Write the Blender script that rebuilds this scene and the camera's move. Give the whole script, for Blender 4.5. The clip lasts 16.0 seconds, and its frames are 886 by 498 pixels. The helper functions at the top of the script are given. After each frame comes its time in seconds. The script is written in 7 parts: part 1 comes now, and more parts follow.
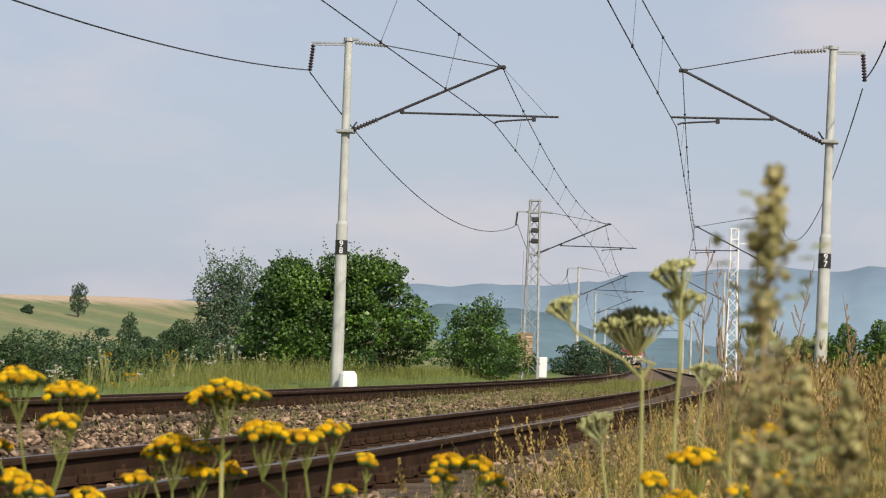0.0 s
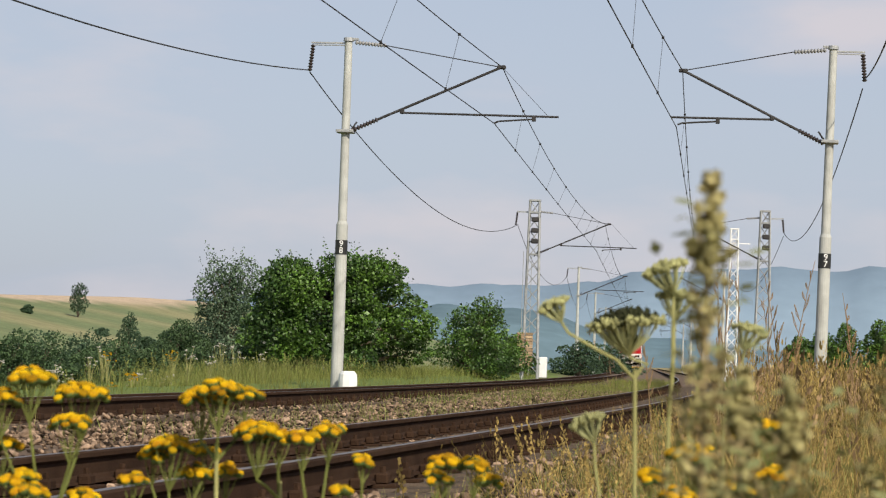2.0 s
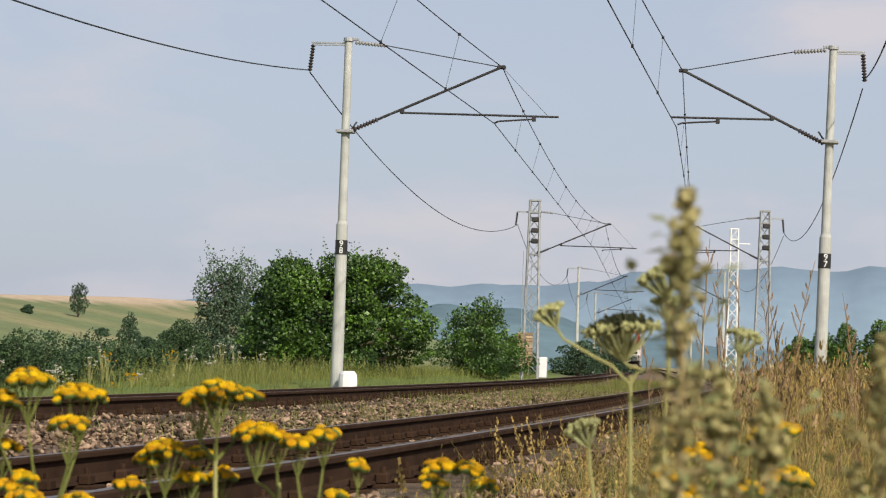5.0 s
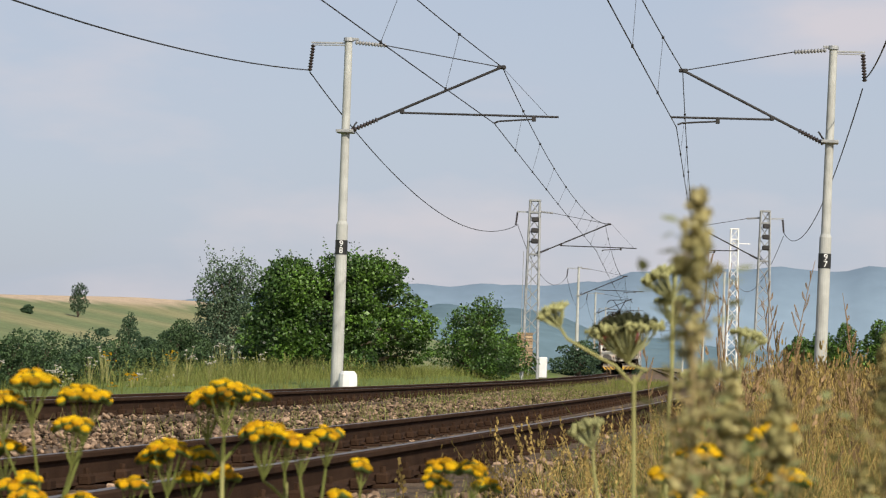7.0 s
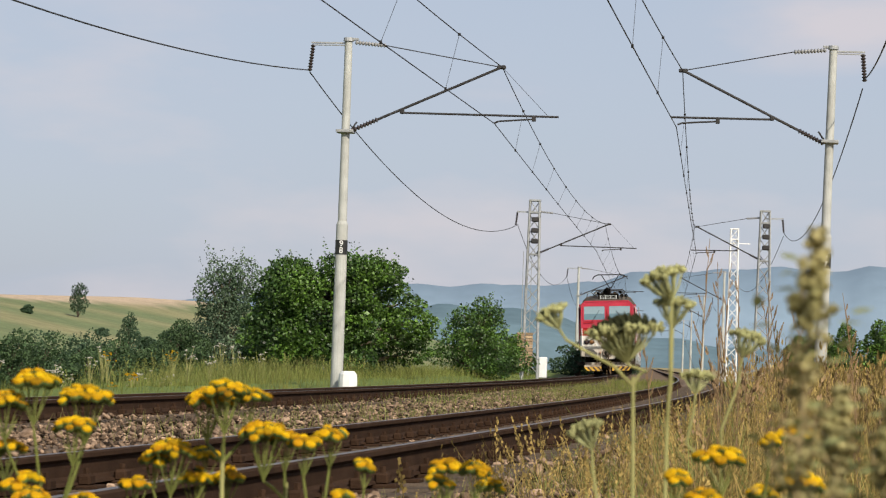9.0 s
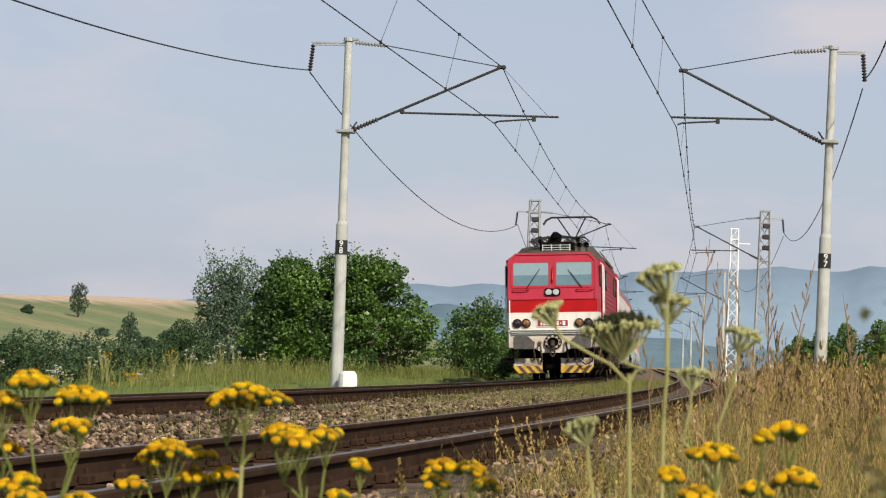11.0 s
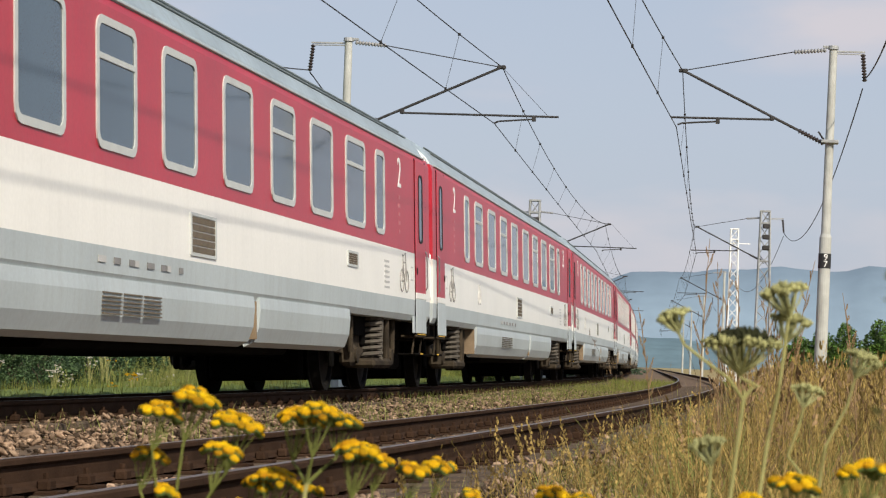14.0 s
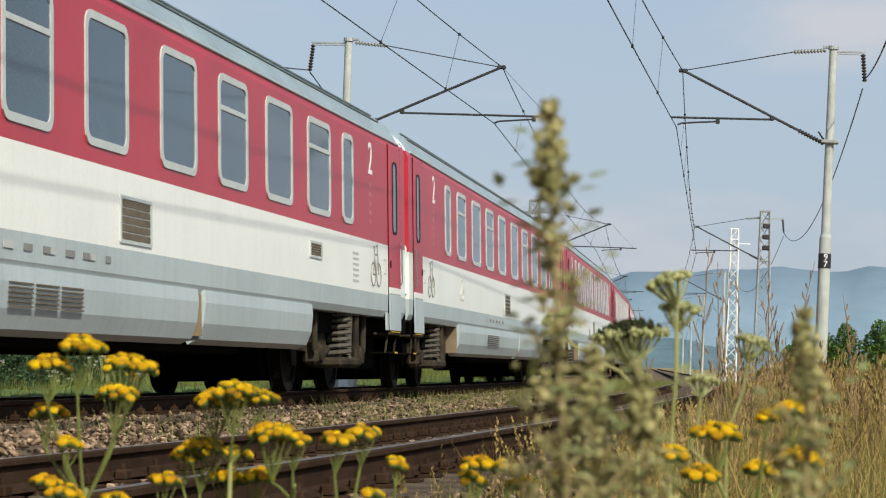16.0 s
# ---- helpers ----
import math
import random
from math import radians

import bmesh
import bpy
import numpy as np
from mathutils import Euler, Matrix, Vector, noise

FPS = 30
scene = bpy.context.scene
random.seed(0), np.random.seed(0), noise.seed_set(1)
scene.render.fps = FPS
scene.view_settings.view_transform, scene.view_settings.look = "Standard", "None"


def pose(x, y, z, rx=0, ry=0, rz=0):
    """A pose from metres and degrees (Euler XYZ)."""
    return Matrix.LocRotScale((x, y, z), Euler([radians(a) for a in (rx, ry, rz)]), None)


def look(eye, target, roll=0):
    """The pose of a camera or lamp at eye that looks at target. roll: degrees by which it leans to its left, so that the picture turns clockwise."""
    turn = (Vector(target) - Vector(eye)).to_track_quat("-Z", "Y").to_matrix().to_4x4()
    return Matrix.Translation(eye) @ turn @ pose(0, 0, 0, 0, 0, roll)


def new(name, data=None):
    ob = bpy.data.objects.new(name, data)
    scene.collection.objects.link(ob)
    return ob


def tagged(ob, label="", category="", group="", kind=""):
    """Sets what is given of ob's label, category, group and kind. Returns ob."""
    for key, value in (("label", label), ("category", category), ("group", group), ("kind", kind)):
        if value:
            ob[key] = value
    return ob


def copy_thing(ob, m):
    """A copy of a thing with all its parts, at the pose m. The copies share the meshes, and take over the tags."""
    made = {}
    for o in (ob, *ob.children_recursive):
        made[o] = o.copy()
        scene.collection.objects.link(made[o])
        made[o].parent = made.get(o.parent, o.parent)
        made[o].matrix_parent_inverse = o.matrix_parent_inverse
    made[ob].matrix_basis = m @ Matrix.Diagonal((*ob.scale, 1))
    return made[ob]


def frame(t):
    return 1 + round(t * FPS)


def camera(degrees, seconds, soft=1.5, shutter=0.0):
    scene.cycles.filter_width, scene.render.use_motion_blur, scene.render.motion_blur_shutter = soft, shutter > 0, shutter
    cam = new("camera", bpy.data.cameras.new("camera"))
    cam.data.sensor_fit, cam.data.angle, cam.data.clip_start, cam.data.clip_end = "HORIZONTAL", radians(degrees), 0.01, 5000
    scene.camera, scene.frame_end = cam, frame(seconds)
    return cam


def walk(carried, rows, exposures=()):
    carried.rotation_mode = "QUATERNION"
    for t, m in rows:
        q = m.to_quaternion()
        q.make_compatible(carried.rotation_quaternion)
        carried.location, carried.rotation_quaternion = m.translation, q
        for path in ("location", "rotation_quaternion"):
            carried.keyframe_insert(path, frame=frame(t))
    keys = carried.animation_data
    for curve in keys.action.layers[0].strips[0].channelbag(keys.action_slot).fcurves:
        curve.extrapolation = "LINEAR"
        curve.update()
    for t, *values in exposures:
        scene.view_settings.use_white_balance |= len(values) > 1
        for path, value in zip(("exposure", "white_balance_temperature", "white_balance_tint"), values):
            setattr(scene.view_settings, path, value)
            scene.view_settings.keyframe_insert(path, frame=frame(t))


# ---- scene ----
# ---------------------------------------------------------------- camera
EYE = (0.0, 0.0, 0.4935)
cam = camera(20.61, 16.0, soft=1.2)
cam.data.dof.use_dof = True
cam.data.dof.focus_distance = 38.0
cam.data.dof.aperture_fstop = 27.0
STAND = pose(*EYE, 92.601, -1.952, 10.595)
walk(cam, [(0.0, STAND), (16.0, STAND)], [(0.0, 0.0, 6500, 10), (14.4, 0.0, 6500, 10), (15.0, -0.03, 6300, 5), (15.5, -0.03, 6300, 6), (16.0, -0.05, 6170, 3)])

# ---------------------------------------------------------------- sky, sun, exposure
SUN_DIR = Vector((0.56, -0.75, 0.74)).normalized()
world = bpy.data.worlds.new("sky")
scene.world = world
world.use_nodes = True
wn = world.node_tree
wn.nodes.clear()
w_out = wn.nodes.new("ShaderNodeOutputWorld")
w_bg = wn.nodes.new("ShaderNodeBackground")
w_sky = wn.nodes.new("ShaderNodeTexSky")
w_sky.sky_type = "NISHITA"
w_sky.sun_disc = False
w_sky.sun_elevation = math.asin(SUN_DIR.z)
w_sky.sun_rotation = math.atan2(SUN_DIR.x, SUN_DIR.y)
w_sky.air_density = 1.0
w_sky.dust_density = 2.0
w_sky.ozone_density = 1.5
w_bg.inputs["Strength"].default_value = 0.12
# thin hazy cloud veil over the blue
w_tc = wn.nodes.new("ShaderNodeTexCoord")
w_map = wn.nodes.new("ShaderNodeMapping")
w_map.inputs["Scale"].default_value = (3.0, 3.0, 9.0)
w_no = wn.nodes.new("ShaderNodeTexNoise")
w_no.inputs["Scale"].default_value = 2.2
w_no.inputs["Detail"].default_value = 5.0
w_ramp = wn.nodes.new("ShaderNodeMapRange")
w_ramp.inputs["From Min"].default_value, w_ramp.inputs["From Max"].default_value = 0.40, 0.75
w_ramp.inputs["To Min"].default_value, w_ramp.inputs["To Max"].default_value = 0.74, 0.95
# the veil is thick near the horizon and thins out overhead
w_sep = wn.nodes.new("ShaderNodeSeparateXYZ")
w_high = wn.nodes.new("ShaderNodeMapRange")
w_high.inputs["From Min"].default_value, w_high.inputs["From Max"].default_value = 0.14, 0.42
w_high.inputs["To Min"].default_value, w_high.inputs["To Max"].default_value = 1.0, 0.0
w_mul = wn.nodes.new("ShaderNodeMath")
w_mul.operation = "MULTIPLY"
w_mix = wn.nodes.new("ShaderNodeMix")
w_mix.data_type = "RGBA"
w_mix.inputs["B"].default_value = (4.35, 4.72, 5.60, 1)
# faint warm cloud patches in the veil
w_cl = wn.nodes.new("ShaderNodeMix")
w_cl.data_type = "RGBA"
w_cl.inputs["A"].default_value = (4.28, 4.68, 5.60, 1)
w_cl.inputs["B"].default_value = (5.55, 5.25, 5.60, 1)
w_cf = wn.nodes.new("ShaderNodeMapRange")
w_cf.inputs["From Min"].default_value, w_cf.inputs["From Max"].default_value = 0.50, 0.72
wn.links.new(w_tc.outputs["Generated"], w_map.inputs["Vector"])
wn.links.new(w_map.outputs["Vector"], w_no.inputs["Vector"])
wn.links.new(w_no.outputs["Fac"], w_ramp.inputs["Value"])
wn.links.new(w_tc.outputs["Generated"], w_sep.inputs["Vector"])
wn.links.new(w_sep.outputs["Z"], w_high.inputs["Value"])
wn.links.new(w_ramp.outputs["Result"], w_mul.inputs[0])
wn.links.new(w_high.outputs["Result"], w_mul.inputs[1])
wn.links.new(w_mul.outputs[0], w_mix.inputs["Factor"])
wn.links.new(w_no.outputs["Fac"], w_cf.inputs["Value"])
wn.links.new(w_cf.outputs["Result"], w_cl.inputs["Factor"])
wn.links.new(w_cl.outputs["Result"], w_mix.inputs["B"])
wn.links.new(w_sky.outputs["Color"], w_mix.inputs["A"])
wn.links.new(w_mix.outputs["Result"], w_bg.inputs["Color"])
wn.links.new(w_bg.outputs["Background"], w_out.inputs["Surface"])

sun = new("sun", bpy.data.lights.new("sun", "SUN"))
sun.data.energy = 5.0
sun.data.angle = radians(0.6)
sun.data.color = (1.0, 0.915, 0.77)
sun.matrix_world = look((0, 0, 60), Vector((0, 0, 60)) - SUN_DIR)
scene.view_settings.exposure = 0.0

# ---------------------------------------------------------------- the line's geometry
# Track coordinates: s along the far track, u to its right, z over the railhead.
TRACK_D, TRACK_T = 7.685, 4.446
K1, K2 = 0.00121983, 7.2646e-06
S_STRAIGHT = K1 / K2
CANT = 2.631


def track_axis(s):
    """Place and heading of the far track's centre line; it eases from a curve into a straight."""
    def curve(a):
        th = K1 * a - K2 * a * a / 2
        x = -TRACK_D - (K1 * a * a / 2 - K2 * a ** 3 / 6)
        y = a - (K1 * K1 * a ** 3 / 6 - K1 * K2 * a ** 4 / 8 + K2 * K2 * a ** 5 / 40)
        return x, y, th
    if s <= S_STRAIGHT:
        return curve(s)
    x, y, th = curve(S_STRAIGHT)
    d = s - S_STRAIGHT
    return x - d * math.sin(th), y + d * math.cos(th), th


def at(s, u, z):
    """A point of the line, level (no cant)."""
    x, y, th = track_axis(s)
    return Vector((x + u * math.cos(th), y + u * math.sin(th), z))


CC, CS = math.cos(radians(CANT)), math.sin(radians(CANT))


def on_track(s, u, z, near=False):
    """A point over the canted far or near track; u from its own centre."""
    return at(s, u * CC - z * CS + (TRACK_T if near else 0.0), u * CS + z * CC)


def track_coords(x, y):
    """Rough inverse of at(): s and u of a place."""
    s = y
    for _ in range(3):
        ax, ay, th = track_axis(s)
        s += (x - ax) * -math.sin(th) + (y - ay) * math.cos(th)
    ax, ay, th = track_axis(s)
    return s, (x - ax) * math.cos(th) + (y - ay) * math.sin(th)


# ---------------------------------------------------------------- mesh helpers
class Shape:
    """Collects vertices and faces for one mesh."""

    def __init__(self):
        self.v, self.f = [], []

    def add(self, verts, faces):
        n = len(self.v)
        self.v.extend(tuple(p) for p in verts)
        self.f.extend(tuple(i + n for i in f) for f in faces)
        return self

    def box(self, cx, cy, cz, sx, sy, sz, m=None, ch=0.0):
        """A box, with its edges chamfered by ch."""
        hx, hy, hz = sx / 2, sy / 2, sz / 2
        if ch <= 0:
            vs = [Vector((cx + a * hx, cy + b * hy, cz + c * hz)) for c in (-1, 1) for a, b in ((-1, -1), (1, -1), (1, 1), (-1, 1))]
            fs = [(3, 2, 1, 0), (4, 5, 6, 7), (0, 1, 5, 4), (1, 2, 6, 5), (2, 3, 7, 6), (3, 0, 4, 7)]
        else:
            ch = min(ch, hx * 0.9, hy * 0.9, hz * 0.9)
            vs = []
            for z, i in ((-hz, ch), (-hz + ch, 0), (hz - ch, 0), (hz, ch)):
                for a, b in ((-hx + i, -hy + ch), (-hx + ch, -hy + i), (hx - ch, -hy + i), (hx - i, -hy + ch), (hx - i, hy - ch), (hx - ch, hy - i), (-hx + ch, hy - i), (-hx + i, hy - ch)):
                    vs.append(Vector((cx + a, cy + b, cz + z)))
            fs = [tuple(range(7, -1, -1)), tuple(range(24, 32))]
            for r in range(3):
                for k in range(8):
                    a, b = r * 8 + k, r * 8 + (k + 1) % 8
                    fs.append((a, b, b + 8, a + 8))
        if m is not None:
            vs = [m @ v for v in vs]
        return self.add(vs, fs)

    def tube(self, pts, radii, seg=8, cap=True):
        """A round tube through the points; radii one number or one each."""
        pts = [Vector(p) for p in pts]
        if not hasattr(radii, "__len__"):
            radii = [radii] * len(pts)
        vs, fs = [], []
        side = None
        for i, p in enumerate(pts):
            d = (pts[min(i + 1, len(pts) - 1)] - pts[max(i - 1, 0)]).normalized()
            if side is None:
                side = d.orthogonal().normalized()
            side = (side - d * side.dot(d)).normalized()
            up = d.cross(side)
            for k in range(seg):
                a = 2 * math.pi * k / seg
                vs.append(p + (side * math.cos(a) + up * math.sin(a)) * radii[i])
        for i in range(len(pts) - 1):
            for k in range(seg):
                a, b = i * seg + k, i * seg + (k + 1) % seg
                fs.append((a, b, b + seg, a + seg))
        if cap:
            fs.append(tuple(range(seg - 1, -1, -1)))
            fs.append(tuple(range((len(pts) - 1) * seg, len(pts) * seg)))
        return self.add(vs, fs)

    def loft(self, rings, cap=True, closed=True):
        """Skin over rings of equal count."""
        n = len(rings[0])
        vs = [p for r in rings for p in r]
        fs = []
        for i in range(len(rings) - 1):
            for k in range(n if closed else n - 1):
                a, b = i * n + k, i * n + (k + 1) % n
                fs.append((a, b, b + n, a + n))
        if cap:
            fs.append(tuple(range(n - 1, -1, -1)))
            fs.append(tuple(range((len(rings) - 1) * n, len(rings) * n)))
        return self.add(vs, fs)

    def slab(self, outline, axis, a, b):
        """A flat outline (2D points) given thickness from a to b along x, y or z."""
        def put(p, t):
            return {"x": (t, p[0], p[1]), "y": (p[0], t, p[1]), "z": (p[0], p[1], t)}[axis]
        return self.loft([[put(p, a) for p in outline], [put(p, b) for p in outline]])

    def rim(self, outer, inner, axis, a, b):
        """A ring between two outlines of equal count, with thickness."""
        def put(p, t):
            return {"x": (t, p[0], p[1]), "y": (p[0], t, p[1]), "z": (p[0], p[1], t)}[axis]
        n = len(outer)
        vs = [put(p, a) for p in outer] + [put(p, b) for p in outer] + [put(p, b) for p in inner] + [put(p, a) for p in inner]
        fs = []
        for r in range(4):
            for k in range(n):
                p, q = r * n + k, r * n + (k + 1) % n
                s2 = ((r + 1) % 4) * n
                fs.append((p, q, s2 + (k + 1) % n, s2 + k))
        return self.add(vs, fs)

    def mesh(self, name):
        me = bpy.data.meshes.new(name)
        me.from_pydata(self.v, [], self.f)
        bm = bmesh.new()
        bm.from_mesh(me)
        bmesh.ops.recalc_face_normals(bm, faces=bm.faces)
        bm.to_mesh(me)
        bm.free()
        return me


def round_rect(x0, z0, x1, z1, r, n=3):
    """Outline of a rectangle with rounded corners."""
    out = []
    for cx, cz, a0 in ((x1 - r, z1 - r, 0), (x0 + r, z1 - r, 90), (x0 + r, z0 + r, 180), (x1 - r, z0 + r, 270)):
        for i in range(n + 1):
            a = radians(a0 + 90 * i / n)
            out.append((cx + r * math.cos(a), cz + r * math.sin(a)))
    return out


def oval(cx, cz, rx, rz, n=20):
    return [(cx + rx * math.cos(2 * math.pi * i / n), cz + rz * math.sin(2 * math.pi * i / n)) for i in range(n)]


def part(name, shape, material, parent=None, label="", smooth=False, raw=False):
    """Links a shape as one mesh object, under a thing or a part."""
    if isinstance(shape, bpy.types.Mesh):
        me = shape
    else:
        if raw:
            me = bpy.data.meshes.new(name)
            me.from_pydata(shape.v, [], shape.f)
        else:
            me = shape.mesh(name)
    if not me.materials:
        me.materials.append(material)
        if smooth:
            me.polygons.foreach_set("use_smooth", [True] * len(me.polygons))
    ob = new(name, me)
    if parent is not None:
        ob.parent = parent
    if label:
        tagged(ob, label)
    return ob


def thing(name, label, category, group="", m=None):
    ob = tagged(new(name), label, category, group)
    ob.empty_display_size = 0.2
    if m is not None:
        ob.matrix_basis = m
    return ob


def letters(text, size, depth=0.004):
    """A flat mesh of characters in Blender's own font, centred, in the xz plane, facing -y."""
    cu = bpy.data.curves.new("lettering", "FONT")
    cu.body, cu.size, cu.extrude = text, size, depth / 2
    cu.align_x, cu.align_y = "CENTER", "CENTER"
    ob = bpy.data.objects.new("lettering", cu)
    me = bpy.data.meshes.new_from_object(ob)
    bpy.data.objects.remove(ob)
    me.transform(Euler((radians(90), 0, 0)).to_matrix().to_4x4())
    return me


# ---------------------------------------------------------------- materials
def material(name, color, rough=0.6, metal=0.0, vary=0.25, scale=6.0, fine=60.0, bump=0.15, second=None, spec=0.5, island=0.0, streak=0.0, thin=0.0, obj_random=0.0):
    """A surface with coarse stains, fine grain and relief. second: a colour mixed in by the coarse noise; island: change of
    brightness from piece to piece; streak: run-down dirt; thin: light let through by leaves."""
    m = bpy.data.materials.new(name)
    m.use_nodes = True
    nt = m.node_tree
    bsdf = nt.nodes["Principled BSDF"]
    tc = nt.nodes.new("ShaderNodeTexCoord")
    n1 = nt.nodes.new("ShaderNodeTexNoise")
    n1.inputs["Scale"].default_value, n1.inputs["Detail"].default_value = scale, 4.0
    n2 = nt.nodes.new("ShaderNodeTexNoise")
    n2.inputs["Scale"].default_value, n2.inputs["Detail"].default_value = fine, 3.0
    nt.links.new(tc.outputs["Object"], n1.inputs["Vector"])
    nt.links.new(tc.outputs["Object"], n2.inputs["Vector"])
    mix = nt.nodes.new("ShaderNodeMix")
    mix.data_type = "RGBA"
    c2 = second if second else tuple(c * (1 - vary) for c in color)
    mix.inputs["A"].default_value = (*color, 1)
    mix.inputs["B"].default_value = (*c2, 1)
    mr = nt.nodes.new("ShaderNodeMapRange")
    mr.inputs["From Min"].default_value, mr.inputs["From Max"].default_value = 0.35, 0.68
    nt.links.new(n1.outputs["Fac"], mr.inputs["Value"])
    nt.links.new(mr.outputs["Result"], mix.inputs["Factor"])
    hsv = nt.nodes.new("ShaderNodeHueSaturation")
    ma = nt.nodes.new("ShaderNodeMapRange")
    ma.inputs["From Min"].default_value, ma.inputs["From Max"].default_value = 0.25, 0.75
    ma.inputs["To Min"].default_value, ma.inputs["To Max"].default_value = 1 - vary * 0.5, 1 + vary * 0.5
    nt.links.new(n2.outputs["Fac"], ma.inputs["Value"])
    value = ma.outputs["Result"]
    if island or obj_random:
        if island:
            g = nt.nodes.new("ShaderNodeNewGeometry")
            src, amount = g.outputs["Random Per Island"], island
        else:
            g = nt.nodes.new("ShaderNodeObjectInfo")
            src, amount = g.outputs["Random"], obj_random
        mi = nt.nodes.new("ShaderNodeMapRange")
        mi.inputs["To Min"].default_value, mi.inputs["To Max"].default_value = 1 - amount, 1 + amount
        nt.links.new(src, mi.inputs["Value"])
        mul = nt.nodes.new("ShaderNodeMath")
        mul.operation = "MULTIPLY"
        nt.links.new(value, mul.inputs[0])
        nt.links.new(mi.outputs["Result"], mul.inputs[1])
        value = mul.outputs[0]
    nt.links.new(value, hsv.inputs["Value"])
    nt.links.new(mix.outputs["Result"], hsv.inputs["Color"])
    col = hsv.outputs["Color"]
    if streak:
        mp = nt.nodes.new("ShaderNodeMapping")
        mp.inputs["Scale"].default_value = (3.0, 3.0, 0.35)
        n3 = nt.nodes.new("ShaderNodeTexNoise")
        n3.inputs["Scale"].default_value, n3.inputs["Detail"].default_value = 3.0, 6.0
        nt.links.new(tc.outputs["Object"], mp.inputs["Vector"])
        nt.links.new(mp.outputs["Vector"], n3.inputs["Vector"])
        ms = nt.nodes.new("ShaderNodeMapRange")
        ms.inputs["From Min"].default_value, ms.inputs["From Max"].default_value = 0.45, 0.75
        ms.inputs["To Max"].default_value = streak
        nt.links.new(n3.outputs["Fac"], ms.inputs["Value"])
        dm = nt.nodes.new("ShaderNodeMix")
        dm.data_type = "RGBA"
        dm.inputs["B"].default_value = (0.16, 0.13, 0.10, 1)
        nt.links.new(ms.outputs["Result"], dm.inputs["Factor"])
        nt.links.new(col, dm.inputs["A"])
        col = dm.outputs["Result"]
    nt.links.new(col, bsdf.inputs["Base Color"])
    bsdf.inputs["Roughness"].default_value = rough
    bsdf.inputs["Metallic"].default_value = metal
    bsdf.inputs["Specular IOR Level"].default_value = 0.12 if rough >= 0.6 and spec == 0.5 else spec
    if bump:
        bp = nt.nodes.new("ShaderNodeBump")
        bp.inputs["Strength"].default_value, bp.inputs["Distance"].default_value = bump, 0.02
        nt.links.new(n2.outputs["Fac"], bp.inputs["Height"])
        nt.links.new(bp.outputs["Normal"], bsdf.inputs["Normal"])
    if thin:
        tr = nt.nodes.new("ShaderNodeBsdfTranslucent")
        nt.links.new(col, tr.inputs["Color"])
        ms2 = nt.nodes.new("ShaderNodeMixShader")
        ms2.inputs["Fac"].default_value = thin
        nt.links.new(bsdf.outputs["BSDF"], ms2.inputs[1])
        nt.links.new(tr.outputs["BSDF"], ms2.inputs[2])
        nt.links.new(ms2.outputs["Shader"], nt.nodes["Material Output"].inputs["Surface"])
    return m


M_RED = material("cab_red_paint", (0.40, 0.020, 0.045), 0.42, vary=0.14, scale=1.5, fine=40, bump=0.03, streak=0.10, spec=0.25)
M_STRIPE = material("bright_red_paint", (0.40, 0.005, 0.007), 0.40, vary=0.18, scale=2, fine=40, bump=0.03, spec=0.25)
M_SIDE_RED = material("weathered_red_paint", (0.37, 0.042, 0.058), 0.6, vary=0.25, scale=1.2, fine=30, bump=0.05, streak=0.22, spec=0.15)
M_CREAM = material("weathered_cream_paint", (0.54, 0.46, 0.33), 0.6, vary=0.2, scale=1.5, fine=30, bump=0.05, streak=0.35, spec=0.15)
M_WHITE = material("white_paint", (0.68, 0.65, 0.59), 0.45, vary=0.12, scale=1.5, fine=30, bump=0.03, streak=0.16, spec=0.3)
M_COACH_RED = material("coach_red_paint", (0.44, 0.026, 0.046), 0.36, vary=0.14, scale=0.8, fine=25, bump=0.02, streak=0.10, spec=0.3)
M_COACH_WHITE = material("coach_white_paint", (0.84, 0.82, 0.76), 0.32, vary=0.06, scale=0.8, fine=25, bump=0.02, streak=0.04)
M_COACH_GREY = material("coach_grey_paint", (0.44, 0.49, 0.50), 0.4, vary=0.12, scale=1.0, fine=25, bump=0.03, streak=0.15)
M_COACH_ROOF = material("coach_roof_paint", (0.33, 0.40, 0.44), 0.4, vary=0.2, scale=0.8, fine=20, bump=0.03, streak=0.25)
M_LOCO_ROOF = material("sooty_roof", (0.10, 0.085, 0.07), 0.8, vary=0.35, scale=2, fine=40, bump=0.15)
M_FRAME_GREY = material("dusty_grey_frame", (0.34, 0.31, 0.26), 0.7, vary=0.3, scale=2, fine=40, bump=0.1, streak=0.3)
# Near-black: the deep shade beneath the train is put into this colour.
M_UNDER = material("dust_and_shade_black", (0.006, 0.0055, 0.005), 0.95, spec=0.04, vary=0.4, scale=3, fine=40, bump=0.2)
M_BOGIE = material("brown_dusty_bogie", (0.060, 0.047, 0.032), 0.85, spec=0.06, vary=0.5, scale=4, fine=40, bump=0.2, second=(0.022, 0.018, 0.014))
M_STEEL = material("worn_steel", (0.35, 0.34, 0.33), 0.4, metal=0.8, vary=0.3, scale=8, fine=60)
M_BLACK = material("black_rubber", (0.02, 0.02, 0.02), 0.6, vary=0.3, bump=0.05)
M_YELLOW = material("hazard_yellow", (0.62, 0.38, 0.05), 0.6, vary=0.3, scale=6, streak=0.4)
M_HAZ_DARK = material("hazard_dark", (0.10, 0.07, 0.05), 0.7, vary=0.3)
M_GLASS_CAB = material("cab_glass", (0.11, 0.185, 0.22), 0.06, vary=0.10, bump=0.0, spec=0.6)
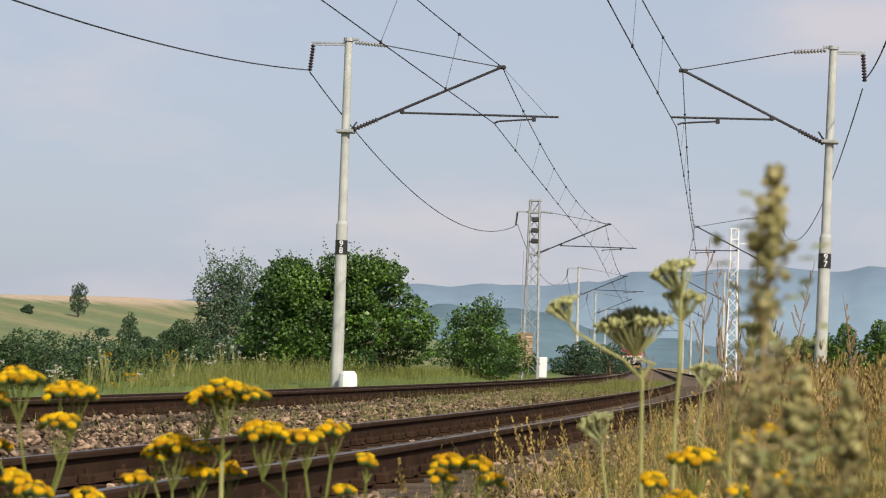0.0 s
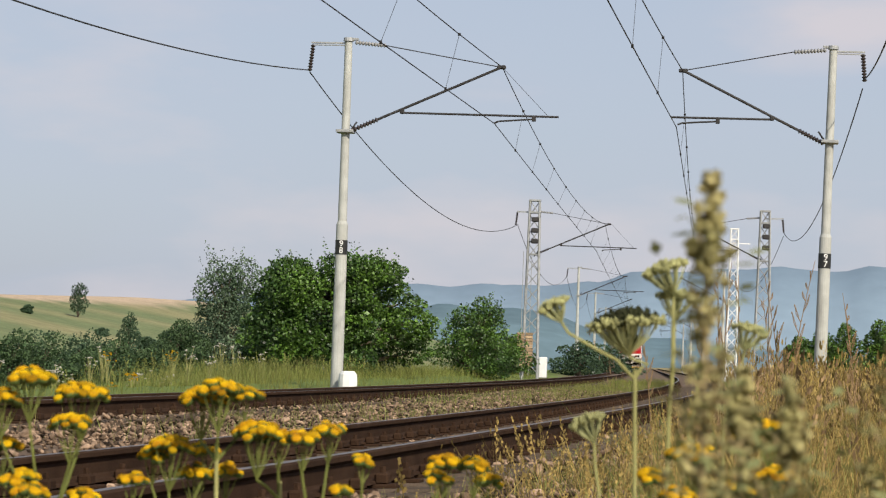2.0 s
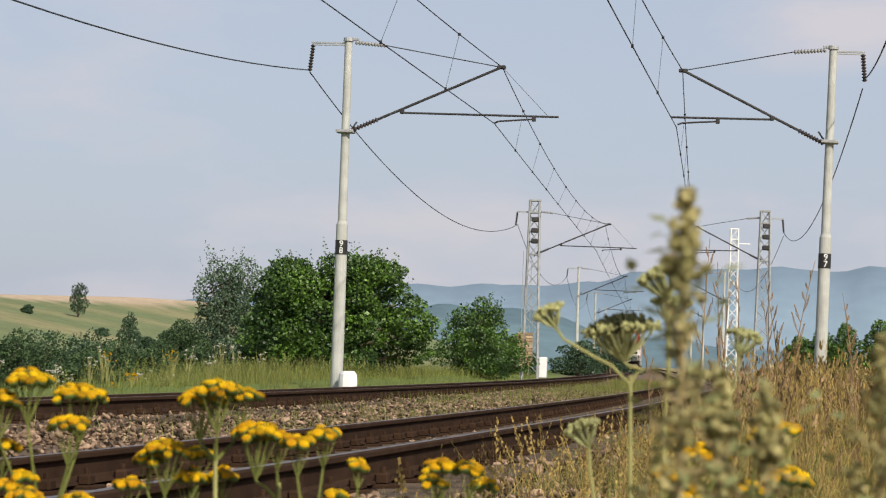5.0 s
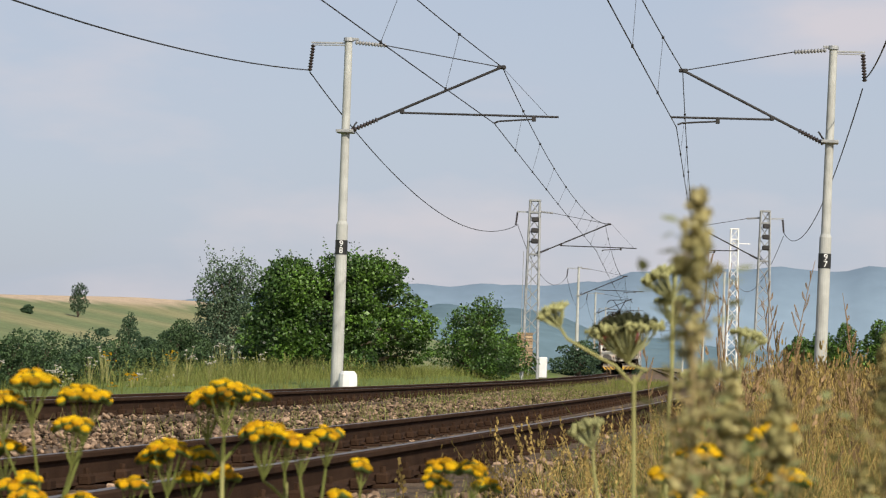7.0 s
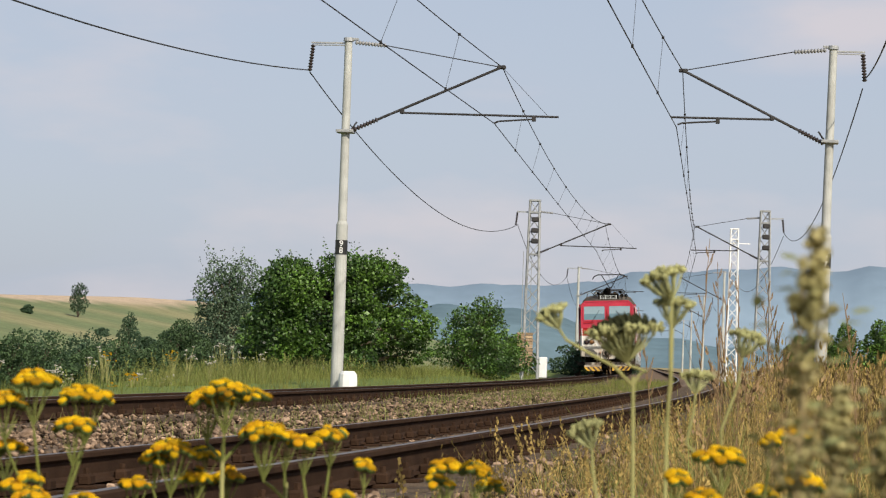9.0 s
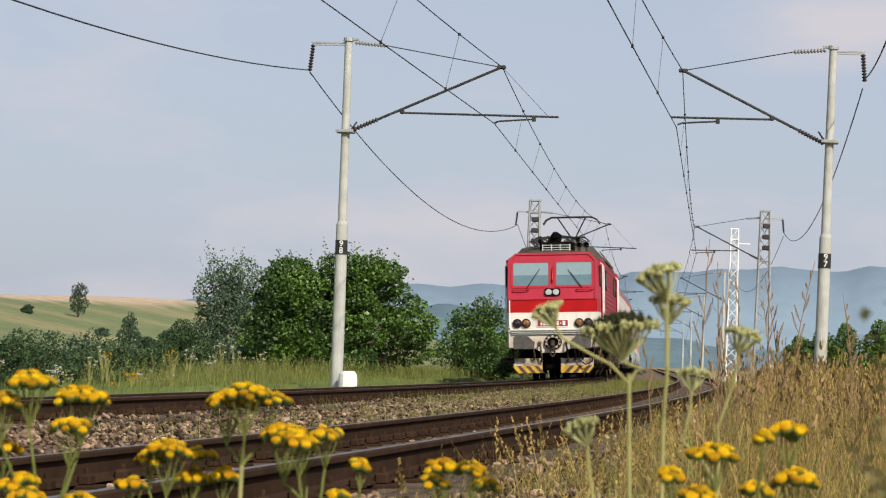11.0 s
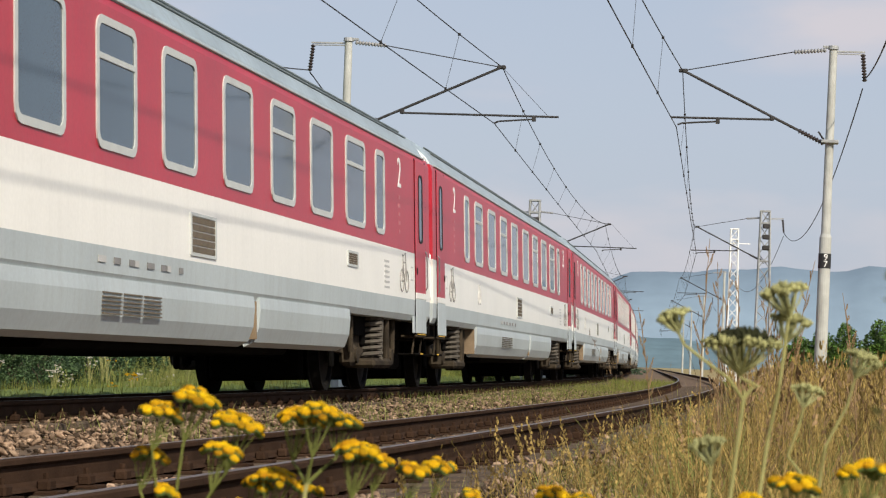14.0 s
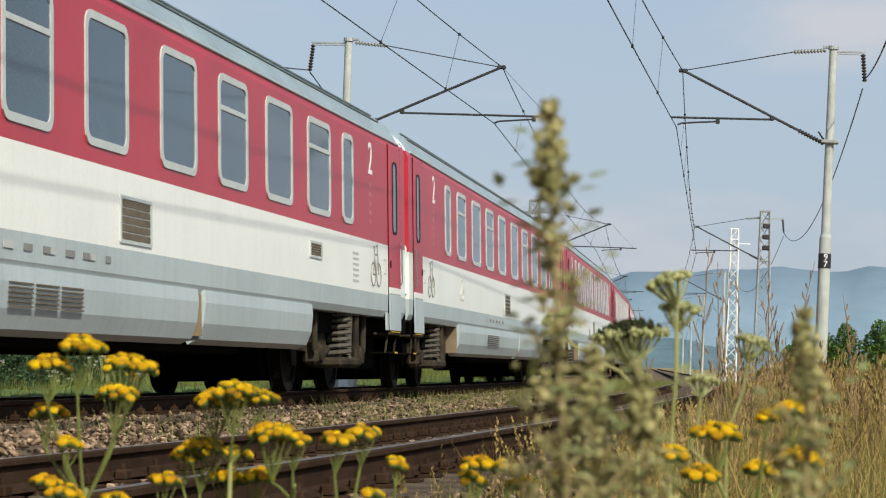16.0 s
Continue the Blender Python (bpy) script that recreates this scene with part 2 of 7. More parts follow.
M_GLASS = material("tinted_coach_glass", (0.06, 0.09, 0.12), 0.06, vary=0.2, scale=0.7, bump=0.0, spec=0.5)
M_GLASS_DULL = material("dusty_side_glass", (0.13, 0.16, 0.15), 0.35, vary=0.25, scale=3, bump=0.0, spec=0.25)
M_ALU = material("pale_window_frame", (0.50, 0.52, 0.50), 0.4, vary=0.1, scale=5, bump=0.03)
M_LENS = material("lamp_lens", (0.36, 0.40, 0.39), 0.1, vary=0.2, bump=0.0, spec=0.9)
M_LENS_AMBER = material("amber_lens", (0.30, 0.13, 0.035), 0.05, vary=0.6, scale=14, bump=0.0, spec=0.9, second=(0.03, 0.015, 0.01))
M_LENS_DARK = material("dark_lens", (0.035, 0.014, 0.014), 0.05, vary=0.5, scale=20, bump=0.0, spec=0.9)
M_CONCRETE = material("pale_concrete", (0.46, 0.47, 0.44), 0.85, vary=0.22, scale=3, fine=70, bump=0.15, streak=0.25)
M_GALV = material("weathered_galvanised_steel", (0.36, 0.37, 0.37), 0.6, metal=0.3, vary=0.25, scale=5, fine=60)
M_WIRE = material("dark_copper_wire", (0.035, 0.033, 0.033), 0.6, vary=0.1, bump=0.0)
M_TUBE = material("dark_painted_tube", (0.05, 0.048, 0.048), 0.6, vary=0.3, scale=6, bump=0.1)
M_INSUL = material("brown_porcelain", (0.05, 0.04, 0.04), 0.3, vary=0.2, bump=0.0)
M_INSUL_PALE = material("grey_porcelain", (0.30, 0.30, 0.30), 0.3, vary=0.2, bump=0.0)
M_RUST = material("rusty_rail", (0.046, 0.026, 0.016), 0.9, vary=0.35, scale=5, fine=90, bump=0.25, spec=0.06)
M_RAILTOP = material("polished_railhead", (0.17, 0.145, 0.13), 0.45, metal=0.4, vary=0.2, scale=8, fine=80, bump=0.03)
M_SLEEPER = material("dark_sleeper", (0.10, 0.075, 0.055), 0.9, vary=0.35, scale=6, fine=60, bump=0.4)
M_STONE = material("ballast_stone", (0.265, 0.186, 0.127), 0.9, vary=0.4, scale=12, fine=90, bump=0.3, second=(0.075, 0.048, 0.030), island=0.9)
M_SIGN = material("black_enamel", (0.02, 0.02, 0.02), 0.4, vary=0.2, bump=0.02)
M_PAINT_W = material("white_enamel", (0.80, 0.80, 0.78), 0.4, vary=0.1, bump=0.02)
M_BRICK = material("tan_counterweight", (0.40, 0.29, 0.185), 0.85, vary=0.3, scale=8, obj_random=0.35)
M_LEAF = material("bush_leaf", (0.085, 0.165, 0.020), 0.5, vary=0.35, scale=0.9, fine=30, bump=0.0, second=(0.024, 0.055, 0.012), island=0.75, thin=0.12)
M_LEAF_DARK = material("scrub_leaf", (0.072, 0.115, 0.050), 0.6, vary=0.35, scale=0.8, bump=0.0, second=(0.030, 0.055, 0.024), island=0.6, thin=0.15)
M_WILLOW = material("willow_leaf", (0.125, 0.175, 0.105), 0.6, vary=0.35, scale=0.8, bump=0.0, second=(0.050, 0.085, 0.048), island=0.6, thin=0.15)
M_BARK = material("bark", (0.12, 0.095, 0.07), 0.9, vary=0.3, scale=8, bump=0.4)
M_FAR_LEAF = material("far_tree_leaf", (0.070, 0.112, 0.062), 0.8, vary=0.3, scale=0.25, bump=0.0, second=(0.040, 0.070, 0.040), island=0.35, thin=0.15)
M_GRASS = material("green_grass_blade", (0.15, 0.190, 0.040), 0.6, vary=0.4, scale=0.35, bump=0.0, second=(0.235, 0.225, 0.065), island=0.5, thin=0.35)
M_STRAW = material("dry_grass_blade", (0.41, 0.295, 0.100), 0.75, vary=0.3, scale=0.7, bump=0.0, second=(0.24, 0.175, 0.060), island=0.55, thin=0.3)
M_STEM = material("pale_green_stem", (0.31, 0.30, 0.12), 0.6, vary=0.25, scale=10, bump=0.05, island=0.15)
M_UMBEL = material("pale_umbel", (0.38, 0.38, 0.17), 0.7, vary=0.3, scale=20, bump=0.0, island=0.45, thin=0.25)
M_TANSY = material("tansy_yellow", (0.54, 0.345, 0.003), 0.75, vary=0.35, scale=40, fine=300, bump=0.3, second=(0.33, 0.150, 0.003), island=0.4)
M_TANSY_LEAF = material("tansy_green", (0.10, 0.14, 0.038), 0.6, vary=0.3, scale=20, bump=0.0, island=0.3, thin=0.25)
M_MUGWORT = material("mugwort_bud", (0.40, 0.345, 0.165), 0.8, vary=0.35, scale=25, bump=0.0, second=(0.24, 0.225, 0.09), island=0.45, thin=0.25)
M_STRAW_GREEN = material("half_dry_grass_blade", (0.22, 0.21, 0.065), 0.65, vary=0.3, scale=0.6, bump=0.0, second=(0.20, 0.24, 0.07), island=0.4, thin=0.35)
M_DEAD = material("reddish_dead_stalk", (0.27, 0.18, 0.095), 0.8, vary=0.3, scale=1.0, bump=0.0, island=0.5, thin=0.15)
M_PALE_FLOWER = material("pale_flower", (0.45, 0.43, 0.36), 0.7, vary=0.25, scale=30, bump=0.0, island=0.3)
# Both hill colours carry the blue haze of the distance in them.
M_HAZE_HILL = material("haze_blue_hill", (0.20, 0.27, 0.34), 1.0, vary=0.12, scale=0.004, fine=0.03, bump=0.0, spec=0.0)
M_HAZE_MID_HILL = material("haze_tinted_wooded_hill", (0.135, 0.20, 0.235), 1.0, vary=0.25, scale=0.006, fine=0.05, bump=0.0, spec=0.0)


# ---------------------------------------------------------------- ground, hills
def smooth(a, b, x):
    t = min(1.0, max(0.0, (x - a) / (b - a)))
    return t * t * (3 - 2 * t)


def ground_z(x, y):
    r = math.hypot(x, y)
    s, u = track_coords(x, y) if y > -300 else (y, x + TRACK_D)
    # the line's bed, its shoulders and the level verge
    bed = -0.24
    z = bed
    left = -u - 2.3
    right = u - TRACK_T - 2.0
    if left > 0:
        z = bed - 0.30 * smooth(0, 0.9, left) + 0.42 * smooth(0.6, 2.2, left) 
    if right > 0:
        z = bed - 0.16 * smooth(0, 1.2, right) + 0.10 * smooth(2.5, 6.0, right)
    if left > 5 or right > 0.6:
        z += 0.05 * noise.noise((x * 0.5, y * 0.5, 0.0))
    # the valley beside the line and the meadow slope beyond it
    if left > 0:
        z -= 2.4 * smooth(1.8, 8.0, left) * (1 - smooth(48, 64, s))
        z -= 7.0 * smooth(3, 48, left)
        z += 27.0 * (1 + 0.40 * smooth(800, 1500, y)) * smooth(70, 280, left) + 2.5 * noise.noise((x * 0.006, y * 0.006, 3.0)) * smooth(60, 200, left)
        z += 6.0 * smooth(900, 2500, left)
    if right > 0:
        z -= 6.0 * smooth(25, 200, right)
    return z


def build_ground():
    sh = Shape()
    radii = [0.0, 0.4]
    while radii[-1] < 4700:
        radii.append(radii[-1] * 1.045 + 0.10)
    angles = []
    a = -180.0
    while a < 180:
        angles.append(a)
        a += 0.5 if -6 < a < 30 else 4.0
    n = len(angles)
    for r in radii[1:]:
        for a in angles:
            x, y = -r * math.sin(radians(a)), r * math.cos(radians(a))
            sh.v.append((x, y, ground_z(x, y)))
    for i in range(len(radii) - 2):
        for k in range(n):
            p, q = i * n + k, i * n + (k + 1) % n
            sh.f.append((p, p + n, q + n, q))
    sh.f.append(tuple(range(n)))
    m = bpy.data.materials.new("meadow_and_gravel")
    m.use_nodes = True
    nt = m.node_tree
    bsdf = nt.nodes["Principled BSDF"]
    bsdf.inputs["Roughness"].default_value = 0.95
    bsdf.inputs["Specular IOR Level"].default_value = 0.1
    at_ = nt.nodes.new("ShaderNodeVertexColor")
    at_.layer_name = "cover"
    n2 = nt.nodes.new("ShaderNodeTexNoise")
    n2.inputs["Scale"].default_value, n2.inputs["Detail"].default_value = 0.15, 8.0
    n3 = nt.nodes.new("ShaderNodeTexNoise")
    n3.inputs["Scale"].default_value, n3.inputs["Detail"].default_value = 14.0, 4.0
    tc = nt.nodes.new("ShaderNodeTexCoord")
    add = nt.nodes.new("ShaderNodeMath")
    add.operation = "ADD"
    mr = nt.nodes.new("ShaderNodeMapRange")
    mr.inputs["From Min"].default_value, mr.inputs["From Max"].default_value = 0.6, 1.4
    mr.inputs["To Min"].default_value, mr.inputs["To Max"].default_value = 0.65, 1.35
    hsv = nt.nodes.new("ShaderNodeHueSaturation")
    bp = nt.nodes.new("ShaderNodeBump")
    bp.inputs["Strength"].default_value, bp.inputs["Distance"].default_value = 0.5, 0.04
    for nn in (n2, n3):
        nt.links.new(tc.outputs["Object"], nn.inputs["Vector"])
    nt.links.new(n2.outputs["Fac"], add.inputs[0])
    nt.links.new(n3.outputs["Fac"], add.inputs[1])
    nt.links.new(add.outputs[0], mr.inputs["Value"])
    nt.links.new(mr.outputs["Result"], hsv.inputs["Value"])
    nt.links.new(at_.outputs["Color"], hsv.inputs["Color"])
    nt.links.new(hsv.outputs["Color"], bsdf.inputs["Base Color"])
    nt.links.new(n3.outputs["Fac"], bp.inputs["Height"])
    nt.links.new(bp.outputs["Normal"], bsdf.inputs["Normal"])
    ob = part("ground", sh, m, raw=True)
    tagged(ob, "grassy railway verge and rolling meadows beyond it", "ground", kind="structure")
    layer = ob.data.color_attributes.new("cover", "FLOAT_COLOR", "POINT")
    gravel, verge, straw = (0.145, 0.105, 0.075), (0.13, 0.17, 0.05), (0.27, 0.22, 0.11)
    meadow, wheat, hay = (0.150, 0.180, 0.085), (0.47, 0.36, 0.25), (0.24, 0.225, 0.115)
    for i, p in enumerate(ob.data.vertices):
        x, y, z = p.co
        r = math.hypot(x, y)
        s, u = track_coords(x, y) if y > -300 else (y, x + TRACK_D)
        c = Vector(gravel)
        left, right = -u - 2.4, u - TRACK_T - 1.6
        if left > 0:
            c = c.lerp(Vector(verge), smooth(0, 0.8, left))
            patch = noise.noise((x * 0.004, y * 0.012, 8.0))
            c = c.lerp(Vector(meadow), smooth(40, 90, left))
            c = c.lerp(Vector(hay), smooth(0.0, 0.25, patch) * smooth(60, 110, left))
            c = c.lerp(Vector(wheat), smooth(244, 247, left))
        if right > 0:
            c = c.lerp(Vector(straw), smooth(0, 1.2, right))
            c = c.lerp(Vector(verge), smooth(20, 60, right))
        layer.data[i].color = (*c, 1)
    ob.data.polygons.foreach_set("use_smooth", [True] * len(ob.data.polygons))
    return ob


def ridge(name, r, heights, depth, mat, label, seed):
    """A far hill crest along an arc; heights: (azimuth, metres) knots."""
    sh = Shape()
    rows = []
    az = -70.0
    while az <= 80.0:
        knots = heights
        h = knots[0][1]
        for (a0, h0), (a1, h1) in zip(knots, knots[1:]):
            if a0 <= az <= a1:
                h = h0 + (h1 - h0) * smooth(a0, a1, az)
        if az > knots[-1][0]:
            h = knots[-1][1]
        h += (noise.noise((az * 0.9, seed, 0.0)) * 9 + noise.noise((az * 6.0, seed, 2.0)) * 2.5) * r / 4000
        c, s_ = math.cos(radians(az)), math.sin(radians(az))
        rows.append([(-(r + d) * s_, (r + d) * c, z) for d, z in ((-depth, -15.0), (-depth * 0.5, h * 0.55), (0, h), (depth * 0.6, h * 0.5), (depth, -15.0))])
        az += 0.25
    sh.loft(rows, cap=False, closed=False)
    ob = part(name, sh, mat, smooth=True)
    return tagged(ob, label, "hills", kind="structure")


build_ground()
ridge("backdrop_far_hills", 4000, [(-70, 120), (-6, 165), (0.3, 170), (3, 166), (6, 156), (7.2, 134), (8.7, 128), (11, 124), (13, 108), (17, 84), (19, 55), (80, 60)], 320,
      M_HAZE_HILL, "wooded hills along the horizon, coloured with blue haze", 1.0)
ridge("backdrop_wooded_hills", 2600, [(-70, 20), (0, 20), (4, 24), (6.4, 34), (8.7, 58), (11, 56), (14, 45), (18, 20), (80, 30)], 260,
      M_HAZE_MID_HILL, "wooded ridge across the valley, coloured with blue-green haze", 5.0)


# ---------------------------------------------------------------- two railway tracks
def rail_profile():
    """Half outline of a flat-bottomed rail about its top centre."""
    half = [(0.0, 0.0), (0.026, 0.0), (0.036, -0.008), (0.036, -0.030), (0.010, -0.046), (0.0085, -0.118), (0.022, -0.134), (0.070, -0.146), (0.075, -0.159), (0.0, -0.159)]
    return half[1:-1] + [(-a, b) for a, b in reversed(half[1:-1])]


def stations(a, b):
    out, s = [], a
    while s < b:
        out.append(s)
        s += 1.5 if s < 60 else (4.0 if s < 200 else 15.0)
    out.append(b)
    return out


def build_rails():
    prof = rail_profile()
    for near in (False, True):
        track = tagged(new("railway_track"), "rusty railway track with worn bright railheads on stone ballast", "railway track", "tracks of the line")
        for side in (-0.7535, 0.7535):
            sh = Shape().loft([[on_track(s, side + a, b, near) for a, b in prof] for s in stations(-120, 620)])
            part("rail", sh, M_RUST, track, "rusty steel rail")
            top = Shape()
            tp = [(-0.024, 0.0005), (0.024, 0.0005), (0.024, 0.0025), (-0.024, 0.0025)]
            top.loft([[on_track(s, side + a, b, near) for a, b in tp] for s in stations(-120, 620)])
            part("railhead", top, M_RAILTOP, track, "polished running surface of the rail")
        TRACKS.append(track)


TRACKS = []
build_rails()


# ---------------------------------------------------------------- the train
TRAIN, SWAYING = [], []
LO = -8.2  # y from which the locomotive's side is laid out
NOSE = LO - 0.30  # y of the cab front


def lean(z):
    """How far the cab front slopes back at a height."""
    return max(0.0, (z - 2.5) * 0.17)


def cab_ring(z, rear=False, w=1.39, wide=1.47, back=2.2):
    """Plan outline of a cab at a height, as points of the locomotive's space."""
    l = lean(z)
    pts = [(-w, l), (w, l), (wide, l + 0.40), (wide, back), (-wide, back), (-wide, l + 0.40)]
    if rear:
        return [(-a, LO + 15.3 - b, z) for a, b in pts]
    return [(a, NOSE + b + (0.30 if b == back else 0.0), z) for a, b in pts]


def on_front(outline, d0, d1, sh=None):
    """A plate lying on the sloping cab front, from d0 to d1 proud of it."""
    sh = sh or Shape()
    return sh.loft([[(u, NOSE + lean(z) - d, z) for u, z in outline] for d in (d0, d1)])


def front_rim(outer, inner, d0, d1):
    sh = Shape()
    n = len(outer)
    rings = [(outer, d0), (outer, d1), (inner, d1), (inner, d0)]
    sh.v = [(u, NOSE + lean(z) - d, z) for ring, d in rings for u, z in ring]
    for r in range(4):
        for k in range(n):
            a, b, c = r * n, ((r + 1) % 4) * n, (k + 1) % n
            sh.f.append((a + k, a + c, b + c, b + k))
    return sh


def spring(x, y, z0, z1, r, turns=5, wire=0.022):
    pts = []
    for i in range(turns * 10 + 1):
        a = 2 * math.pi * i / 10
        pts.append((x + r * math.cos(a), y + r * math.sin(a), z0 + (z1 - z0) * i / (turns * 10)))
    return Shape().tube(pts, wire, 6)


def wheel_mesh(x, y, r, out):
    """A wheel with tread, flange and dished web; out: +1 or -1."""
    prof = [(0.0, 0.0), (0.06, 0.10), (0.05, 0.16), (0.02, r * 0.78), (0.06, r * 0.84), (0.06, r * 0.98), (-0.07, r), (-0.08, r + 0.028), (-0.10, r + 0.02), (-0.10, 0.0)]
    n = 28
    rings = [[(x + out * a, y + b * math.cos(2 * math.pi * k / n), b * math.sin(2 * math.pi * k / n) + r) for k in range(n)] for a, b in prof]
    return Shape().loft(rings, cap=False)


def build_locomotive():
    loco = thing("electric_locomotive", "red and cream electric locomotive with sooty roof and raised pantograph", "locomotive")

    # cabs in colour bands
    for rear in (False, True):
        cab = part("cab", Shape().loft([cab_ring(2.49, rear), cab_ring(3.74, rear)]), M_RED, loco, "glossy red driver's cab")
        part("stripe", Shape().loft([cab_ring(2.09, rear), cab_ring(2.49, rear)]), M_STRIPE, cab, "bright red stripe round the cab")
        part("cab_lower_panel", Shape().loft([cab_ring(1.50, rear), cab_ring(2.09, rear)]), M_WHITE, cab, "white lower cab panel")
        part("buffer_beam_panel", Shape().loft([cab_ring(1.12, rear), cab_ring(1.50, rear)]), M_FRAME_GREY, cab, "dusty grey panel behind the buffers")
        if not rear:
            brow = [(-1.39, 3.70), (1.39, 3.70), (1.39, 3.74), (1.17, 3.96), (-1.17, 3.96), (-1.39, 3.74)]
            part("brow", Shape().loft([[(u, NOSE + lean(z) + 0.0, z) for u, z in brow], [(u, NOSE + lean(z) + 0.35, z) for u, z in brow]]), M_RED, cab)
            outer = [(-1.39, 2.50), (1.39, 2.50), (1.39, 3.74), (1.17, 3.96), (-1.17, 3.96), (-1.39, 3.74)]
            inner = [(-1.32, 2.50), (1.32, 2.50), (1.32, 3.70), (1.13, 3.90), (-1.13, 3.90), (-1.32, 3.70)]
            part("front_rim", front_rim(outer, inner, -0.02, 0.035), M_RED, cab)
            CAB = cab
    cab = CAB

    # main body between the cabs
    y0, y1 = LO + 2.2, LO + 13.1
    ym, yl = (y0 + y1) / 2, y1 - y0
    part("upper_side", Shape().box(0, ym, 2.935, 2.94, yl, 1.73), M_SIDE_RED, loco, "dusty red ribbed side wall")
    part("lower_side", Shape().box(0, ym, 1.75, 2.94, yl, 0.64), M_CREAM, loco, "dirty cream ribbed lower side wall")
    part("sole_bar", Shape().box(0, LO + 7.51, 1.205, 2.90, 15.48, 0.45, ch=0.03), M_FRAME_GREY, loco, "dusty grey sole bar")
    for side in (-1, 1):
        for i in range(11):
            z = 2.20 + i * 0.152
            part("rib", Shape().box(side * 1.474, ym + 0.05, z, 0.026, yl - 0.35, 0.020, ch=0.006), M_SIDE_RED, loco)
        for i in range(4):
            z = 1.50 + i * 0.15
            part("rib", Shape().box(side * 1.474, ym + 0.05, z, 0.026, yl - 0.35, 0.020, ch=0.006), M_CREAM, loco)
        for i in range(5):
            part("rib", Shape().box(side * 1.474, LO + 0.42, 1.58 + i * 0.11, 0.026, 0.42, 0.018, ch=0.005), M_WHITE, loco)
        # oval engine-room windows
        for l in (3.25, 4.60, 11.50, 12.98):
            ov = oval(LO + l, 3.24, 0.28, 0.35)
            ov2 = oval(LO + l, 3.24, 0.25, 0.31)
            w = part("oval_window", Shape().rim(ov, ov2, "x", side * 1.465, side * 1.500), M_BLACK, loco, "oval side window with rubber seal")
            part("pane", Shape().slab(ov2, "x", side * 1.465, side * 1.493), M_GLASS_DULL, w)
        # driver's side window, door recess, handrails
        win = round_rect(LO + 0.10, 2.88, LO + 0.50, 3.56, 0.06)
        win2 = round_rect(LO + 0.125, 2.905, LO + 0.475, 3.535, 0.05)
        w = part("side_window", Shape().rim(win, win2, "x", side * 1.455, side * 1.49), M_BLACK, loco, "driver's side window in a dark seal")
        part("pane", Shape().slab(win2, "x", side * 1.455, side * 1.478), M_GLASS_DULL, w)
        for ld in (1.12, 13.88):
            door = part("cab_door", Shape().box(side * 1.462, LO + ld, 2.63, 0.03, 0.62, 2.20, ch=0.01), M_DOOR_RED, loco, "red cab door")
            part("door_lower", Shape().box(side * 1.464, LO + ld, 1.80, 0.034, 0.61, 0.55, ch=0.01), M_CREAM, door, "cream lower door panel")
            for dy in (-0.345, 0.345):
                part("door_jamb", Shape().box(side * 1.49, LO + ld + dy, 2.63, 0.07, 0.05, 2.24, ch=0.01), M_RED, door)
            part("door_lintel", Shape().box(side * 1.49, LO + ld, 3.765, 0.07, 0.74, 0.05, ch=0.01), M_RED, door)
            part("door_lock", Shape().box(side * 1.485, LO + ld + 0.2, 2.15, 0.03, 0.09, 0.14, ch=0.01), M_UNDER, door)
        for dl in (0.66, 1.60, 13.42, 14.34):
            rail_pts = [(side * 1.46, LO + dl, 3.66), (side * 1.54, LO + dl, 3.60), (side * 1.54, LO + dl, 1.62), (side * 1.46, LO + dl, 1.55)]
            part("handrail", Shape().tube(rail_pts, 0.018, 8), M_PAINT_W, loco, "white door handrail")
        part("hatch", Shape().box(side * 1.478, LO + 7.85, 1.62, 0.03, 1.35, 0.44, ch=0.01), M_CREAM, loco, "cream equipment hatch")
        part("hatch", Shape().box(side * 1.478, LO + 3.6, 1.68, 0.03, 0.62, 0.56, ch=0.01), M_CREAM, loco, "cream equipment hatch")
        part("foot_step", Shape().box(side * 1.465, LO + 1.12, 1.30, 0.06, 0.34, 0.14, ch=0.01), M_UNDER, loco)
        # resistor grille on the roof slope: three rows of crossed fins between rails
        slope_a, slope_b = Vector((side * 1.455, 0, 3.86)), Vector((side * 1.17, 0, 4.25))
        out = Vector((side * 0.84, 0, 0.54))
        back_pts = [slope_a - out * 0.08, slope_a, slope_b, slope_b - out * 0.08]
        g = part("roof_grille", Shape().loft([[(q.x, LO + l, q.z) for q in back_pts] for l in (6.2, 10.5)]), M_UNDER, loco, "dark roof-edge resistor grille with tan fins")
        slope = (slope_b - slope_a).normalized()
        turn = Matrix((slope, Vector((0, 1, 0)), slope.cross(Vector((0, 1, 0))))).transposed().to_4x4()
        for row in range(3):
            for i in range(9):
                o = slope_a.lerp(slope_b, (row + 0.5) / 3) + out * 0.045
                m = Matrix.Translation((o.x, LO + 6.45 + i * 0.48, o.z)) @ turn @ Euler((0, 0, 0.95 if (i + row) % 2 else -0.95)).to_matrix().to_4x4()
                part("fin", Shape().box(0, 0, 0, 0.25, 0.045, 0.018, m), M_FIN, g)
        for k in range(4):
            o = slope_a.lerp(slope_b, k / 3) + out * 0.05
            part("grille_bar", Shape().box(o.x, LO + 8.35, o.z, 0.03, 4.34, 0.03), M_FIN, g)

    # roof
    sec = [(-1.47, 3.78), (-1.44, 3.83), (-1.17, 4.03), (-0.6, 4.10), (0.6, 4.10), (1.17, 4.03), (1.44, 3.83), (1.47, 3.78)]
    rings = [[(u, LO + l, z) for u, z in sec] for l in (0.06, 2.0, 13.2, 15.05)]
